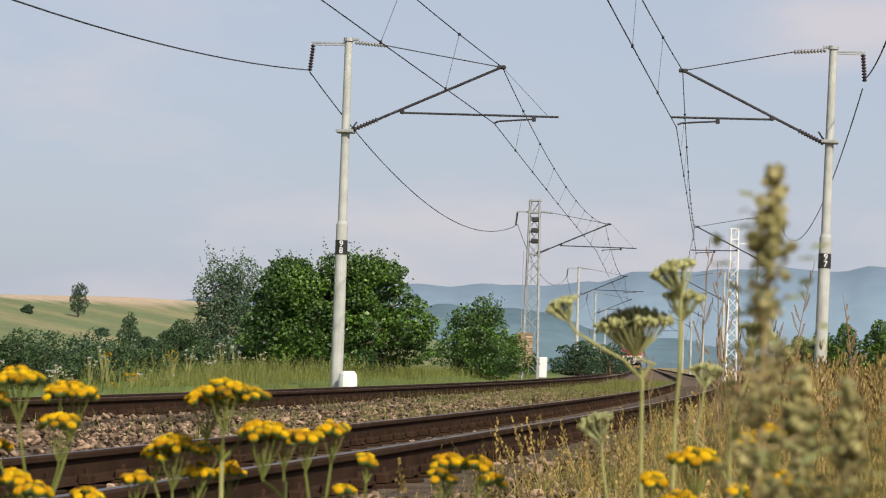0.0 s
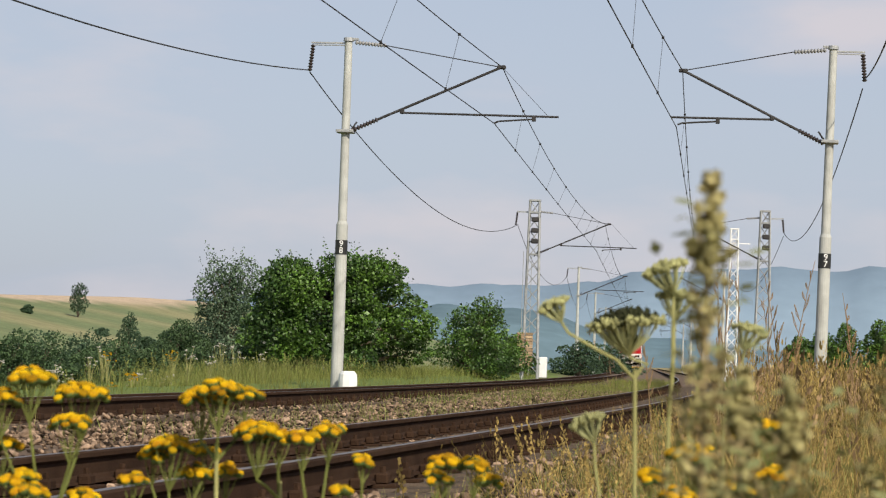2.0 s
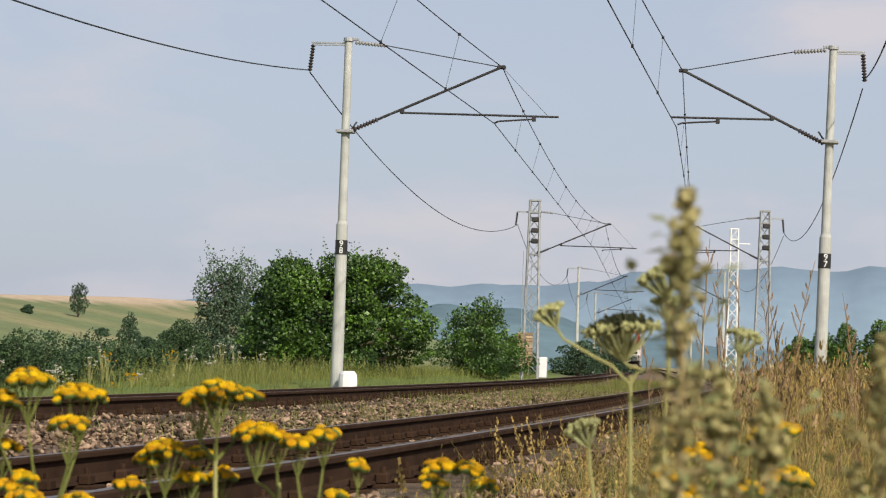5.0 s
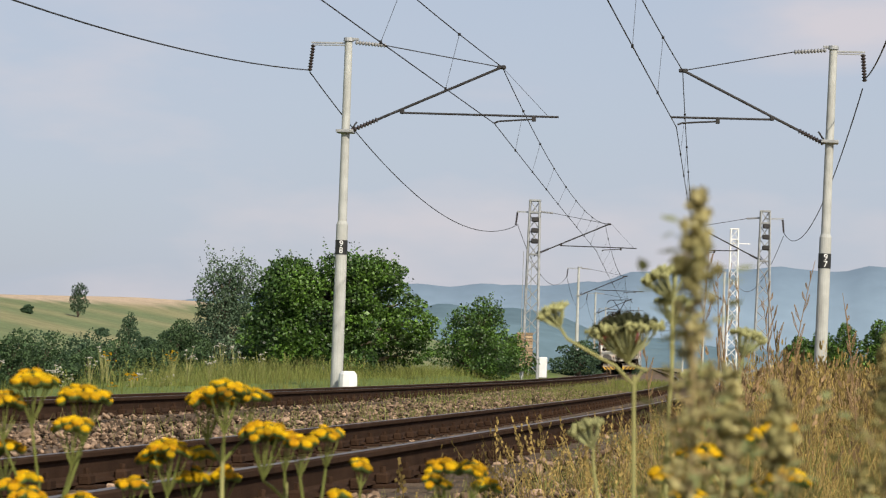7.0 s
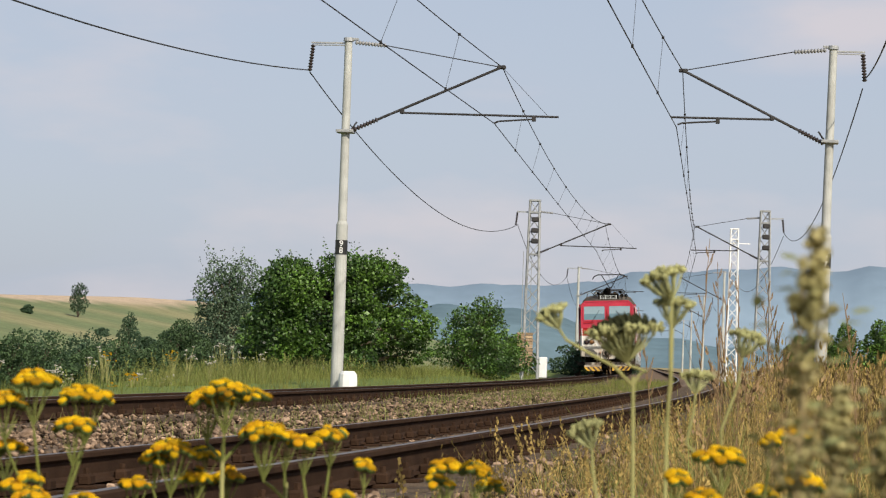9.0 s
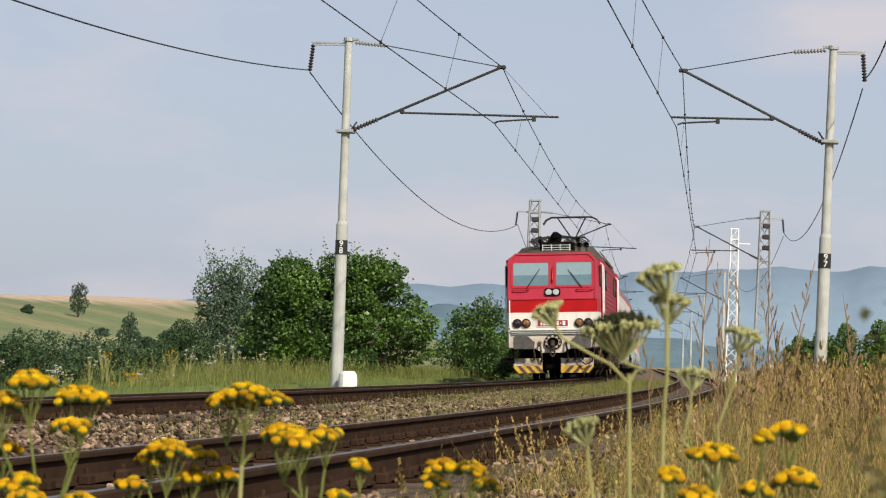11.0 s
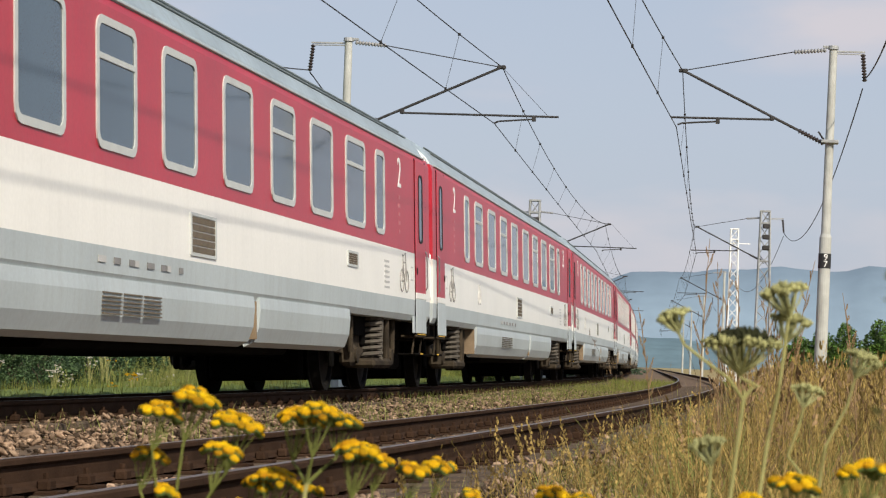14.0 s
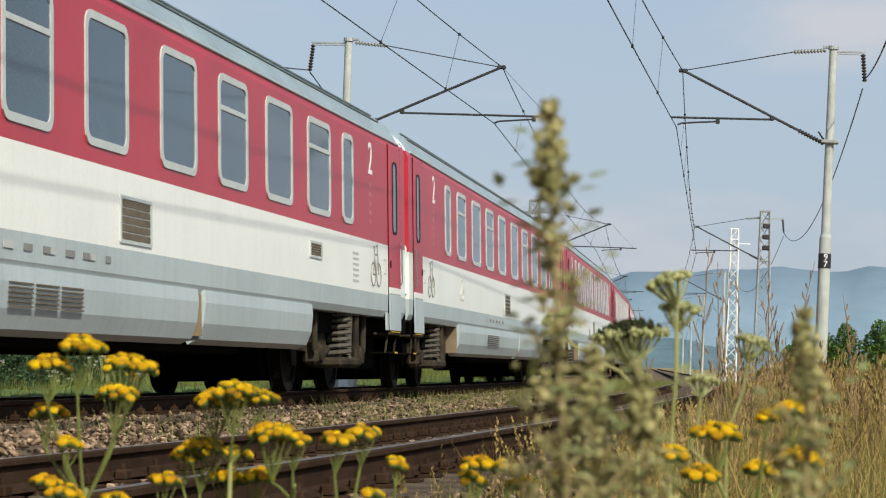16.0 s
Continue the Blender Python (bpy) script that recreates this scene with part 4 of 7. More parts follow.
def bicycle(x, y, z, k, out):
    """A small bicycle sign drawn in tubes on the side wall."""
    sh = Shape()
    def ring(cy, cz, r):
        pts = [(x, cy + r * math.cos(2 * math.pi * i / 16), cz + r * math.sin(2 * math.pi * i / 16)) for i in range(17)]
        sh.tube(pts, 0.009, 5, cap=False)
    ring(y - 0.20 * k, z, 0.16 * k)
    ring(y + 0.20 * k, z, 0.16 * k)
    for a, b in (((-0.2, 0), (-0.1, 0.28)), ((-0.1, 0.28), (0.12, 0.28)), ((0.12, 0.28), (0.2, 0)), ((-0.12, 0.26), (0.0, 0.0)), ((0, 0), (0.12, 0.26)), ((0.12, 0.28), (0.10, 0.40)), ((0.04, 0.40), (0.15, 0.42)), ((-0.1, 0.28), (-0.11, 0.38)), ((-0.17, 0.38), (-0.06, 0.38)), ((-0.2, 0), (0, 0))):
        sh.tube([(x, y + a[0] * k, z + a[1] * k), (x, y + b[0] * k, z + b[1] * k)], 0.009, 5)
    return sh


def build_coach():
    c = thing("passenger_coach", "red and white passenger coach with grey roof and skirt", "passenger coach", "coaches of the train")
    L0, L1 = CO + 0.17, CO + 26.30
    red = coach_section([(1.41, 1.95), (1.41, 3.30), (1.375, 3.40)])
    part("upper_side", Shape().slab(red, "y", L0, L1), M_COACH_RED, c, "glossy dark red upper side with a window band")
    white = coach_section([(1.41, 1.28), (1.41, 1.95)])
    part("lower_side", Shape().slab(white, "y", L0 + 0.001, L1 - 0.001), M_COACH_WHITE, c, "clean white lower side")
    grey = coach_section([(1.36, 0.98), (1.40, 1.06), (1.41, 1.28)])
    part("sill_band", Shape().slab(grey, "y", L0 + 0.002, L1 - 0.002), M_COACH_GREY, c, "grey sill band")
    roof = coach_section([(1.385, 3.38), (1.35, 3.47), (1.22, 3.68), (0.95, 3.86), (0.5, 3.98), (0.0, 4.02)])
    rings = [[(u * k, y, 3.38 + (z - 3.38) * kz) for u, z in roof] for y, k, kz in ((L0, 0.97, 0.80), (L0 + 0.35, 1.0, 1.0), (L1 - 0.35, 1.0, 1.0), (L1, 0.97, 0.80))]
    rf = part("roof", Shape().loft(rings), M_COACH_ROOF, c, "blue-grey ribbed coach roof")
    for side in (-1, 1):
        part("gutter", Shape().box(side * 1.385, 0, 3.405, 0.035, 25.4, 0.035, ch=0.008), M_COACH_GREY, rf)
        part("roof_rib", Shape().box(side * 1.24, 0, 3.66, 0.03, 24.0, 0.03, ch=0.01), M_ROOF_RIB, rf)
        part("roof_rib", Shape().box(side * 1.14, 0, 3.75, 0.03, 24.0, 0.03, ch=0.01), M_ROOF_RIB, rf)
        for y in (L0 + 0.03, L1 - 0.03):
            pts = [(side * 1.36, y, 3.40), (side * 1.30, y, 3.50), (side * 1.12, y, 3.67), (side * 0.8, y, 3.80)]
            part("end_rim", Shape().tube(pts, 0.013), M_PAINT_W, rf)
    # gangway and bright end walls
    for y, d in ((L0, -1), (L1, 1)):
        g = part("gangway", Shape().box(0, y + d * 0.09, 2.2, 1.5, 0.20, 2.4, ch=0.05), M_BLACK, c, "black rubber gangway")
        part("end_wall", Shape().box(0, y + d * 0.03, 2.65, 2.62, 0.07, 1.42, ch=0.02), M_BELLOWS, c, "bright red end wall")
        part("end_wall_lower", Shape().box(0, y + d * 0.025, 1.60, 2.62, 0.06, 0.66, ch=0.02), M_COACH_WHITE, c, "white lower end wall")
        # Raised black box; the recess and its shade are only in its colour.
        part("end_hatch", Shape().box(0, y + d * 0.03, 0.97, 2.70, 0.08, 0.40, ch=0.02), M_UNDER, c, "black box painted as a shaded recess under the end wall")
        # Drawgear as one black block that fills in the shade below the joint.
        part("drawgear", Shape().box(0, y - d * 0.35, 0.60, 1.5, 1.0, 0.62, ch=0.05), M_UNDER, c, "black block for drawgear and the shade under the coach end")
        part("coupling_hook", Shape().tube([(0, y - d * 0.3, 0.95), (0, y + d * 0.16, 0.95), (0, y + d * 0.16, 0.55)], 0.06, 8), M_UNDER, c)
        for side in (-1, 1):
            hose = [(side * 0.45, y, 0.86), (side * 0.48, y + d * 0.10, 0.60), (side * 0.46, y + d * 0.15, 0.36)]
            part("brake_hose", Shape().tube(hose, 0.03, 7), M_BLACK, c)
            pts = [(side * 1.34, y + d * 0.07, 2.05), (side * 1.38, y + d * 0.14, 2.0), (side * 1.38, y + d * 0.14, 1.35), (side * 1.34, y + d * 0.07, 1.3)]
            part("handrail", Shape().tube(pts, 0.018), M_PAINT_W, c, "white end handrail")
            bf = part("buffer", Shape().tube([(side * 0.875, y, 1.06), (side * 0.875, y + d * 0.10, 1.06), (side * 0.875, y + d * 0.11, 1.06), (side * 0.875, y + d * 0.14, 1.06)], [0.11, 0.11, 0.24, 0.24], 16), M_UNDER, c, "black buffer")
    # windows: (start, width, kind); tall narrow ones at the ends
    wins = [(4.04, 0.66, 0), (5.50, 1.16, 1), (7.50, 1.22, 0), (9.54, 1.18, 1), (11.54, 1.22, 0), (13.77, 1.26, 0), (15.86, 1.20, 1), (17.87, 1.28, 0), (19.94, 1.28, 1), (21.93, 0.68, 0)]
    for side in (-1, 1):
        xs = (side * 1.400, side * 1.424)
        for l, w, split in wins:
            y0, y1 = CO + l, CO + l + w
            o = round_rect(y0, 2.085, y1, 3.205, 0.14)
            i_ = round_rect(y0 + 0.07, 2.155, y1 - 0.07, 3.135, 0.09)
            win = part("window", Shape().rim(o, i_, "x", *xs), M_ALU, c, "tinted window in a pale rounded frame")
            part("pane", Shape().slab(i_, "x", side * 1.398, side * 1.413), M_GLASS, win)
            if split:
                part("vent_bar", Shape().box(side * 1.416, (y0 + y1) / 2, 2.86, 0.016, w - 0.14, 0.055, ch=0.004), M_ALU, win)
        # doors at both ends
        for yd, flip in ((CO + 1.02, 1), (CO + 25.45, -1)):
            door = part("door", Shape().box(side * 1.411, yd, 2.345, 0.024, 0.86, 1.95, ch=0.008), M_COACH_RED, c, "dark red entrance door")
            part("door_lower", Shape().box(side * 1.413, yd, 1.05, 0.024, 0.855, 0.50, ch=0.008), M_COACH_GREY, door, "grey step panel")
            part("door_kick", Shape().box(side * 1.415, yd, 1.345, 0.024, 0.855, 0.09, ch=0.006), M_COACH_WHITE, door)
            o = round_rect(yd - 0.17, 2.12, yd + 0.17, 3.12, 0.10)
            i_ = round_rect(yd - 0.14, 2.15, yd + 0.14, 3.09, 0.08)
            dw = part("door_window", Shape().rim(o, i_, "x", side * 1.415, side * 1.432), M_BLACK, door)
            part("door_pane", Shape().slab(i_, "x", side * 1.410, side * 1.424), M_GLASS, dw)
            part("door_handle", Shape().box(side * 1.428, yd + flip * 0.35, 1.70, 0.02, 0.045, 0.10, ch=0.006), M_BLACK, door)
            part("door_rail", Shape().tube([(side * 1.425, yd - flip * 0.40, 2.02), (side * 1.45, yd - flip * 0.40, 1.98), (side * 1.45, yd - flip * 0.40, 1.48), (side * 1.425, yd - flip * 0.40, 1.44)], 0.011, 6), M_STEEL, door, "upright steel door rail")
            part("door_post", Shape().box(side * 1.40, yd + flip * 0.53, 0.92, 0.024, 0.15, 0.24, ch=0.006), M_COACH_GREY, c, "grey post beside the door step")
            part("step_edge", Shape().box(side * 1.424, yd, 0.785, 0.014, 0.62, 0.012), M_YELLOW, c, "yellow step edge")
            part("lower_step", Shape().box(side * 1.25, yd, 0.50, 0.26, 0.62, 0.03, ch=0.008), M_UNDER, c, "dark lower door step")
            part("step_nose", Shape().box(side * 1.385, yd - flip * 0.22, 0.505, 0.014, 0.16, 0.022), M_YELLOW, c, "yellow step nosing")
            for dy in (-0.32, 0.32):
                part("step_stringer", Shape().tube([(side * 1.36, yd + dy - flip * 0.04, 0.77), (side * 1.33, yd + dy, 0.50)], 0.016, 6), M_BOGIE, c)
            for dy in (-0.445, 0.445):
                part("door_gap", Shape().box(side * 1.412, yd + dy, 2.06, 0.012, 0.022, 2.55), M_UNDER, door)
            part("foot_step", Shape().box(side * 1.30, yd, 0.76, 0.24, 0.80, 0.035, ch=0.01), M_BOGIE, c, "folding door step")
            for dy in (-0.38, 0.38):
                part("step_bracket", Shape().box(side * 1.36, yd + dy, 0.88, 0.03, 0.04, 0.26), M_UNDER, c)
        # class numerals, markings, grilles
        for yn in (CO + 2.75, CO + 23.75):
            me = letters("2", 0.60, 0.006)
            me.transform(Matrix.Translation((side * 1.416, yn, 3.0)) @ Euler((0, 0, radians(90 * side))).to_matrix().to_4x4())
            part("class_number", me, M_PAINT_W, c, "white class number 2")
            for k in range(5):
                part("marking", Shape().box(side * 1.412, yn, 2.68 - k * 0.12, 0.006, 0.12 + 0.04 * (k % 2), 0.05), M_PALE_MARK, c)
        for yb in (CO + 2.4, CO + 24.1):
            part("bicycle_sign", bicycle(side * 1.414, yb, 1.52, 0.95, side), M_DARK_MARK, c, "dark outline bicycle sign")
        part("bicycle_sign", bicycle(side * 1.414, CO + 6.1, 1.52, 0.6, side), M_GREY_MARK, c, "grey outline sign")
        for yb in (CO + 1.7, CO + 24.75):
            part("marking_frame", Shape().rim(round_rect(yb - 0.09, 1.55, yb + 0.09, 1.75, 0.01, 1), round_rect(yb - 0.075, 1.57, yb + 0.075, 1.73, 0.01, 1), "x", side * 1.409, side * 1.415), M_GREY_MARK, c)
        for k in range(6):
            part("marking", Shape().box(side * 1.412, CO + 22.75, 1.74 - k * 0.07, 0.006, 0.36, 0.028), M_GREY_MARK, c)
        for yg, w, z0, z1 in ((CO + 12.50, 0.96, 1.33, 1.74), (CO + 20.03, 0.66, 1.56, 1.76)):
            gr = part("vent_grille", Shape().rim(round_rect(yg, z0, yg + w, z1, 0.01, 1), round_rect(yg + 0.04, z0 + 0.03, yg + w - 0.04, z1 - 0.03, 0.01, 1), "x", side * 1.40, side * 1.425), M_ALU, c, "framed vent grille")
            for k in range(5):
                zz = z0 + 0.03 + (z1 - z0 - 0.06) * (k + 0.5) / 5
                part("slat", Shape().box(side * 1.409, yg + w / 2, zz, 0.02, w - 0.08, (z1 - z0 - 0.06) / 5 * 0.8), M_GRILLE, gr)
        # bars for the small lettering along the sill
        for k in range(8):
            part("lettering_bar", Shape().box(side * 1.412, CO + 9.7 + k * 0.34 + 0.1 * (k % 3), 1.17, 0.006, 0.22 - 0.03 * (k % 4), 0.055), M_DARK_MARK if k % 3 else M_GREY_MARK, c)
        # skirts under the body, rounded inwards
        for l0, l1 in ((5.75, 15.1), (15.35, 20.2)):
            sec = [(side * 1.40, 1.02), (side * 1.41, 0.90), (side * 1.39, 0.70), (side * 1.33, 0.55), (side * 1.22, 0.50), (side * 1.20, 0.56), (side * 1.28, 0.62), (side * 1.34, 0.90), (side * 1.34, 1.02)]
            sk = part("skirt", Shape().loft([[(a, CO + y, b) for a, b in sec] for y in (l0, l1)]), M_COACH_GREY, c, "curved grey equipment skirt", smooth=False)
            for k in range(3 if l0 < 6 else 0):
                for q in range(6):
                    part("louvre", Shape().box(side * 1.412, CO + 9.98 + k * 0.62, 0.72 + q * 0.035, 0.016, 0.54, 0.012), M_GRILLE, sk)
        part("skirt_end", Shape().box(side * 1.16, CO + 5.70, 0.78, 0.40, 0.04, 0.46), M_TAN_DUST, c, "tan dusty skirt end plate")
        part("skirt_end", Shape().box(side * 1.22, CO + 15.32, 0.78, 0.30, 0.04, 0.40), M_TAN_DUST, c, "tan dusty skirt end plate")
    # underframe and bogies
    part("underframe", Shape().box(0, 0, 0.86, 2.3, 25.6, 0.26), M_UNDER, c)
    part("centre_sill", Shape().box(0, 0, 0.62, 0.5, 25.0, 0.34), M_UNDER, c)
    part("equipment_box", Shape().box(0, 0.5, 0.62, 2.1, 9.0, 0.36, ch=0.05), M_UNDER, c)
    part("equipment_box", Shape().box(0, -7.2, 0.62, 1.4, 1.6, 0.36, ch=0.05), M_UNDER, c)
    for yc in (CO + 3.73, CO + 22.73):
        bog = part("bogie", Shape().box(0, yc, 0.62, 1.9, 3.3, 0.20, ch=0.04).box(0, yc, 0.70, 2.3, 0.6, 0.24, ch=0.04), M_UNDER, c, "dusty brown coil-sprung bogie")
        # Black block fills the bogie so the gaps between wheels read as shade.
        part("brake_shade_block", Shape().box(0, yc, 0.44, 1.24, 3.6, 0.56, ch=0.05).box(0, yc - 1.25, 0.36, 1.3, 0.5, 0.44, ch=0.05).box(0, yc + 1.25, 0.36, 1.3, 0.5, 0.44, ch=0.05), M_UNDER, bog, "black block for brake rigging and the shade between the wheels")
        for side in (-1, 1):
            frm = [(yc - 1.7, 0.50), (yc - 1.7, 0.66), (yc - 0.7, 0.74), (yc + 0.7, 0.74), (yc + 1.7, 0.66), (yc + 1.7, 0.50), (yc + 0.6, 0.44), (yc - 0.6, 0.44)]
            part("side_frame", Shape().slab(frm, "x", side * 1.00, side * 1.08), M_BOGIE, bog)
            for da in (-1.25, 1.25):
                part("wheel", wheel_mesh(side * 0.76, yc + da, 0.46, side), M_WHEEL, bog)
                part("axle_box", Shape().box(side * 1.12, yc + da, 0.46, 0.20, 0.34, 0.28, ch=0.05).tube([(side * 1.15, yc + da, 0.46), (side * 1.25, yc + da, 0.46)], 0.11, 12), M_BOGIE, bog)
                part("swing_arm", Shape().tube([(side * 1.13, yc + da, 0.40), (side * 1.13, yc + da * 0.45, 0.52)], [0.09, 0.06]), M_BOGIE, bog)
                part("damper", Shape().tube([(side * 1.20, yc + da * 1.22, 0.98), (side * 1.20, yc + da * 1.20, 0.50)], [0.045, 0.035], 10), M_BOGIE, bog)
                part("guard_iron", Shape().box(side * 1.02, yc + da * 1.5, 0.55, 0.06, 0.14, 0.5, ch=0.02), M_UNDER, bog)
            part("secondary_spring", spring(side * 1.16, yc - 0.05, 0.42, 0.98, 0.175, 7, 0.029), M_SPRING, bog)
            part("secondary_damper", Shape().tube([(side * 1.24, yc + 0.26, 0.98), (side * 1.24, yc + 0.22, 0.45)], [0.075, 0.055], 10), M_SPRING, bog)
            part("spring_plank", Shape().box(side * 1.14, yc, 0.36, 0.44, 1.30, 0.13, ch=0.04), M_BOGIE, bog)
            part("torsion_link", Shape().tube([(side * 1.28, yc + 0.62, 0.95), (side * 1.28, yc + 0.62, 0.36)], 0.045, 8), M_BOGIE, bog)
    return c


M_ROOF_RIB = material("dark_roof_seam", (0.17, 0.20, 0.21), 0.6, vary=0.2)
M_TAN_DUST = material("tan_dust", (0.25, 0.185, 0.12), 0.8, vary=0.25, scale=3)

locomotive = build_locomotive()
TRAIN.append((locomotive, 8.2))
first_coach = build_coach()
TRAIN.append((first_coach, 16.188 + 26.518 * 0.5))
for i in range(1, 7):
    TRAIN.append((copy_thing(first_coach, Matrix()), 16.188 + 26.518 * (i + 0.5)))


# ---------------------------------------------------------------- overhead line
LEFT_U, RIGHT_U = -3.05, TRACK_T + 3.05
MAST_S = [-8.0, 53.0, 112.0, 177.0, 238.0, 300.0, 362.0, 424.0]


def heading(s):
    return math.degrees(track_axis(s)[2])


def insulator(p, q, r=0.05, n=9):
    """A string of porcelain discs between two points."""
    p, q = Vector(p), Vector(q)
    pts, rad = [], []
    for i in range(n * 2 + 1):
        pts.append(p.lerp(q, i / (n * 2)))
        rad.append(r if i % 2 else r * 0.45)
    return Shape().tube(pts, rad, 8)


def suspension(mast, sgn, stagger, ext=0.0, bracket=0.84):
    """Cantilever, registration tube, steady arm and feeder bracket in the mast's own space; sgn +1 reaches to the right."""
    root, tip = Vector((sgn * 0.12, 0, 5.52 - ext * 0.45)), Vector((sgn * (3.45 if sgn > 0 else 3.10 + ext), 0, 7.00 - ext * 0.36))
    arm = part("cantilever", Shape().tube([root.lerp(tip, 0.17), tip + (tip - root) * 0.02], 0.030), M_TUBE, mast, "dark cantilever tube")
    part("insulator", insulator(root, root.lerp(tip, 0.18), 0.06), M_INSUL, mast)
    part("mast_clamp", Shape().box(0, 0, 5.50, 0.38, 0.38, 0.07, ch=0.01), M_GALV, mast)
    part("mast_clamp", Shape().tube([(sgn * 0.02, 0, 5.40), (sgn * 0.25, 0, 5.72)], 0.02), M_TUBE, mast)
    part("registration_tube", Shape().tube([(sgn * 1.26, 0, 5.945), (sgn * (4.75 if sgn > 0 else 3.34 + ext * 0.85), 0, 5.92)], 0.024), M_TUBE, mast, "dark horizontal registration tube")
    part("tube_joint", Shape().box(sgn * 1.26, 0, 5.97, 0.10, 0.08, 0.10, ch=0.02), M_TUBE, mast)
    reach = 3.05 + stagger * sgn + ext * 0.82
    back = 0.85 if sgn > 0 else -0.85
    part("steady_arm", Shape().tube([(sgn * (reach + back), 0, 5.86), (sgn * (reach + back * 0.12), 0, 5.80), (sgn * reach, 0, 5.76)], 0.020), M_TUBE, mast, "thin steady arm")
    part("arm_fitting", Shape().box(sgn * (reach + back * 1.03), 0, 5.87, 0.09, 0.06, 0.12, ch=0.01), M_TUBE, mast)
    part("top_insulator", insulator((sgn * 0.15, 0, 7.50), (sgn * 0.85, 0, 7.44), 0.055, 10), M_INSUL_PALE, mast)
    part("tie_wire", Shape().tube([(sgn * 0.85, 0, 7.44), tip], 0.012, 5), M_WIRE, mast)
    part("tip_fitting", Shape().box(tip.x, 0, tip.z, 0.20, 0.06, 0.09, ch=0.02), M_TUBE, mast)
    # bracket for the feeder on the outer side
    part("feeder_bracket", Shape().box(-sgn * bracket / 2, 0, 7.48, bracket, 0.06, 0.035).box(-sgn * bracket / 2, 0, 7.43, bracket, 0.05, 0.02), M_GALV, mast, "feeder bracket on the mast head")
    part("feeder_insulator", insulator((-sgn * (bracket - 0.04), 0, 7.44), (-sgn * (bracket + 0.02), 0, 6.84), 0.06, 9), M_INSUL, mast)


def number_sign(mast, chars, h, r):
    sg = part("number_sign", Shape().tube([(0, 0, h - 0.16), (0, 0, h + 0.16)], r + 0.006, 16), M_SIGN, mast, "black number band with white figures")
    for ch, z in zip(chars, (h + 0.075, h - 0.075)):
        me = letters(ch, 0.19, 0.006)
        me.transform(Matrix.Translation((0.02, -r - 0.012, z)))
        part("figure", me, M_PAINT_W, sg)


def tube_mast(s, u, sgn, stagger, chars="", label="", tip=0.0, ext=0.0, bracket=0.84):
    mast = thing("catenary_mast", label or "pale stepped tubular catenary mast beside the track", "catenary mast", "masts of the line", Matrix.Translation(at(s, u, 0)) @ Euler((0, radians(tip), radians(heading(s)))).to_matrix().to_4x4())
    part("lower_tube", Shape().tube([(0, 0, -0.45), (0, 0, 3.42), (0, 0, 3.50)], [0.138, 0.130, 0.102], 18), M_CONCRETE, mast, smooth=False)
    part("upper_tube", Shape().tube([(0, 0, 3.45), (0, 0, 7.55)], [0.102, 0.085], 18), M_CONCRETE, mast)
    part("head_cap", Shape().tube([(0, 0, 7.52), (0, 0, 7.60)], [0.12, 0.11], 12).box(sgn * 0.10, 0, 7.57, 0.25, 0.06, 0.06, ch=0.01), M_GALV, mast)
    if chars:
        number_sign(mast, chars, 2.91, 0.133)
    suspension(mast, sgn, stagger, ext, bracket)
    return mast


def lattice_mast(s, u, sgn, stagger, height, half, top, mat, label, arms=True, crossbar=False):
    mast = thing("lattice_mast", label, "lattice mast", "masts of the line", Matrix.Translation(at(s, u, 0)) @ Euler((0, 0, radians(heading(s)))).to_matrix().to_4x4())
    def corner(k, z):
        a = half + (top - half) * max(0.0, z) / height
        return Vector((a * (1 if k in (0, 1) else -1), a * (1 if k in (1, 2) else -1), z))
    for k in range(4):
        part("leg", Shape().tube([corner(k, -0.4), corner(k, height)], 0.050, 5), mat, mast)
    n = int(height / 0.62)
    for k in range(4):
        k2 = (k + 1) % 4
        for i in range(n):
            z0, z1 = height * i / n, height * (i + 1) / n
            a, b = (corner(k, z0), corner(k2, z1)) if (i + k) % 2 else (corner(k2, z0), corner(k, z1))
            part("brace", Shape().tube([a, b], 0.026, 4), mat, mast)
    for z in (height, height * 0.93):
        part("head_frame", Shape().box(0, 0, z, 2 * top + 0.1, 2 * top + 0.1, 0.07), mat, mast)
    if arms:
        suspension(mast, sgn, stagger)
        for i, z in enumerate((7.1, 6.6, 6.1)):
            part("switch_gear", Shape().box(0.05, -top - 0.12, z, 0.34, 0.22, 0.22, ch=0.04), M_TUBE, mast, "dark switch gear")
    if crossbar:
        part("crossbar", Shape().box(0.3, 0, height - 0.95, 1.5, 0.08, 0.06), mat, mast, "short white crossbar")
    return mast


tube_mast(53.0, LEFT_U, 1, 0.28, "98", "pale stepped tubular catenary mast with a black number band")
tube_mast(53.0, RIGHT_U + 0.04, -1, -0.15, "97", "pale stepped tubular catenary mast leaning slightly among dry grass", 0.85, 0.13, 0.68)
for s in (-8.0, 177.0, 238.0, 300.0, 362.0):
    tube_mast(s, LEFT_U, 1, 0.2 if int(s) % 2 else -0.2)
for s in (-8.0, 177.0, 238.0, 300.0, 362.0):
    tube_mast(s, RIGHT_U, -1, 0.2 if int(s) % 2 else -0.2)
tension = lattice_mast(112.0, LEFT_U - 0.1, 1, 0.1, 8.0, 0.36, 0.22, M_GALV, "grey lattice tensioning mast with counterweights")
lattice_mast(112.0, RIGHT_U - 0.05, -1, -0.1, 7.8, 0.38, 0.20, M_GALV, "grey lattice catenary mast in the dry grass")
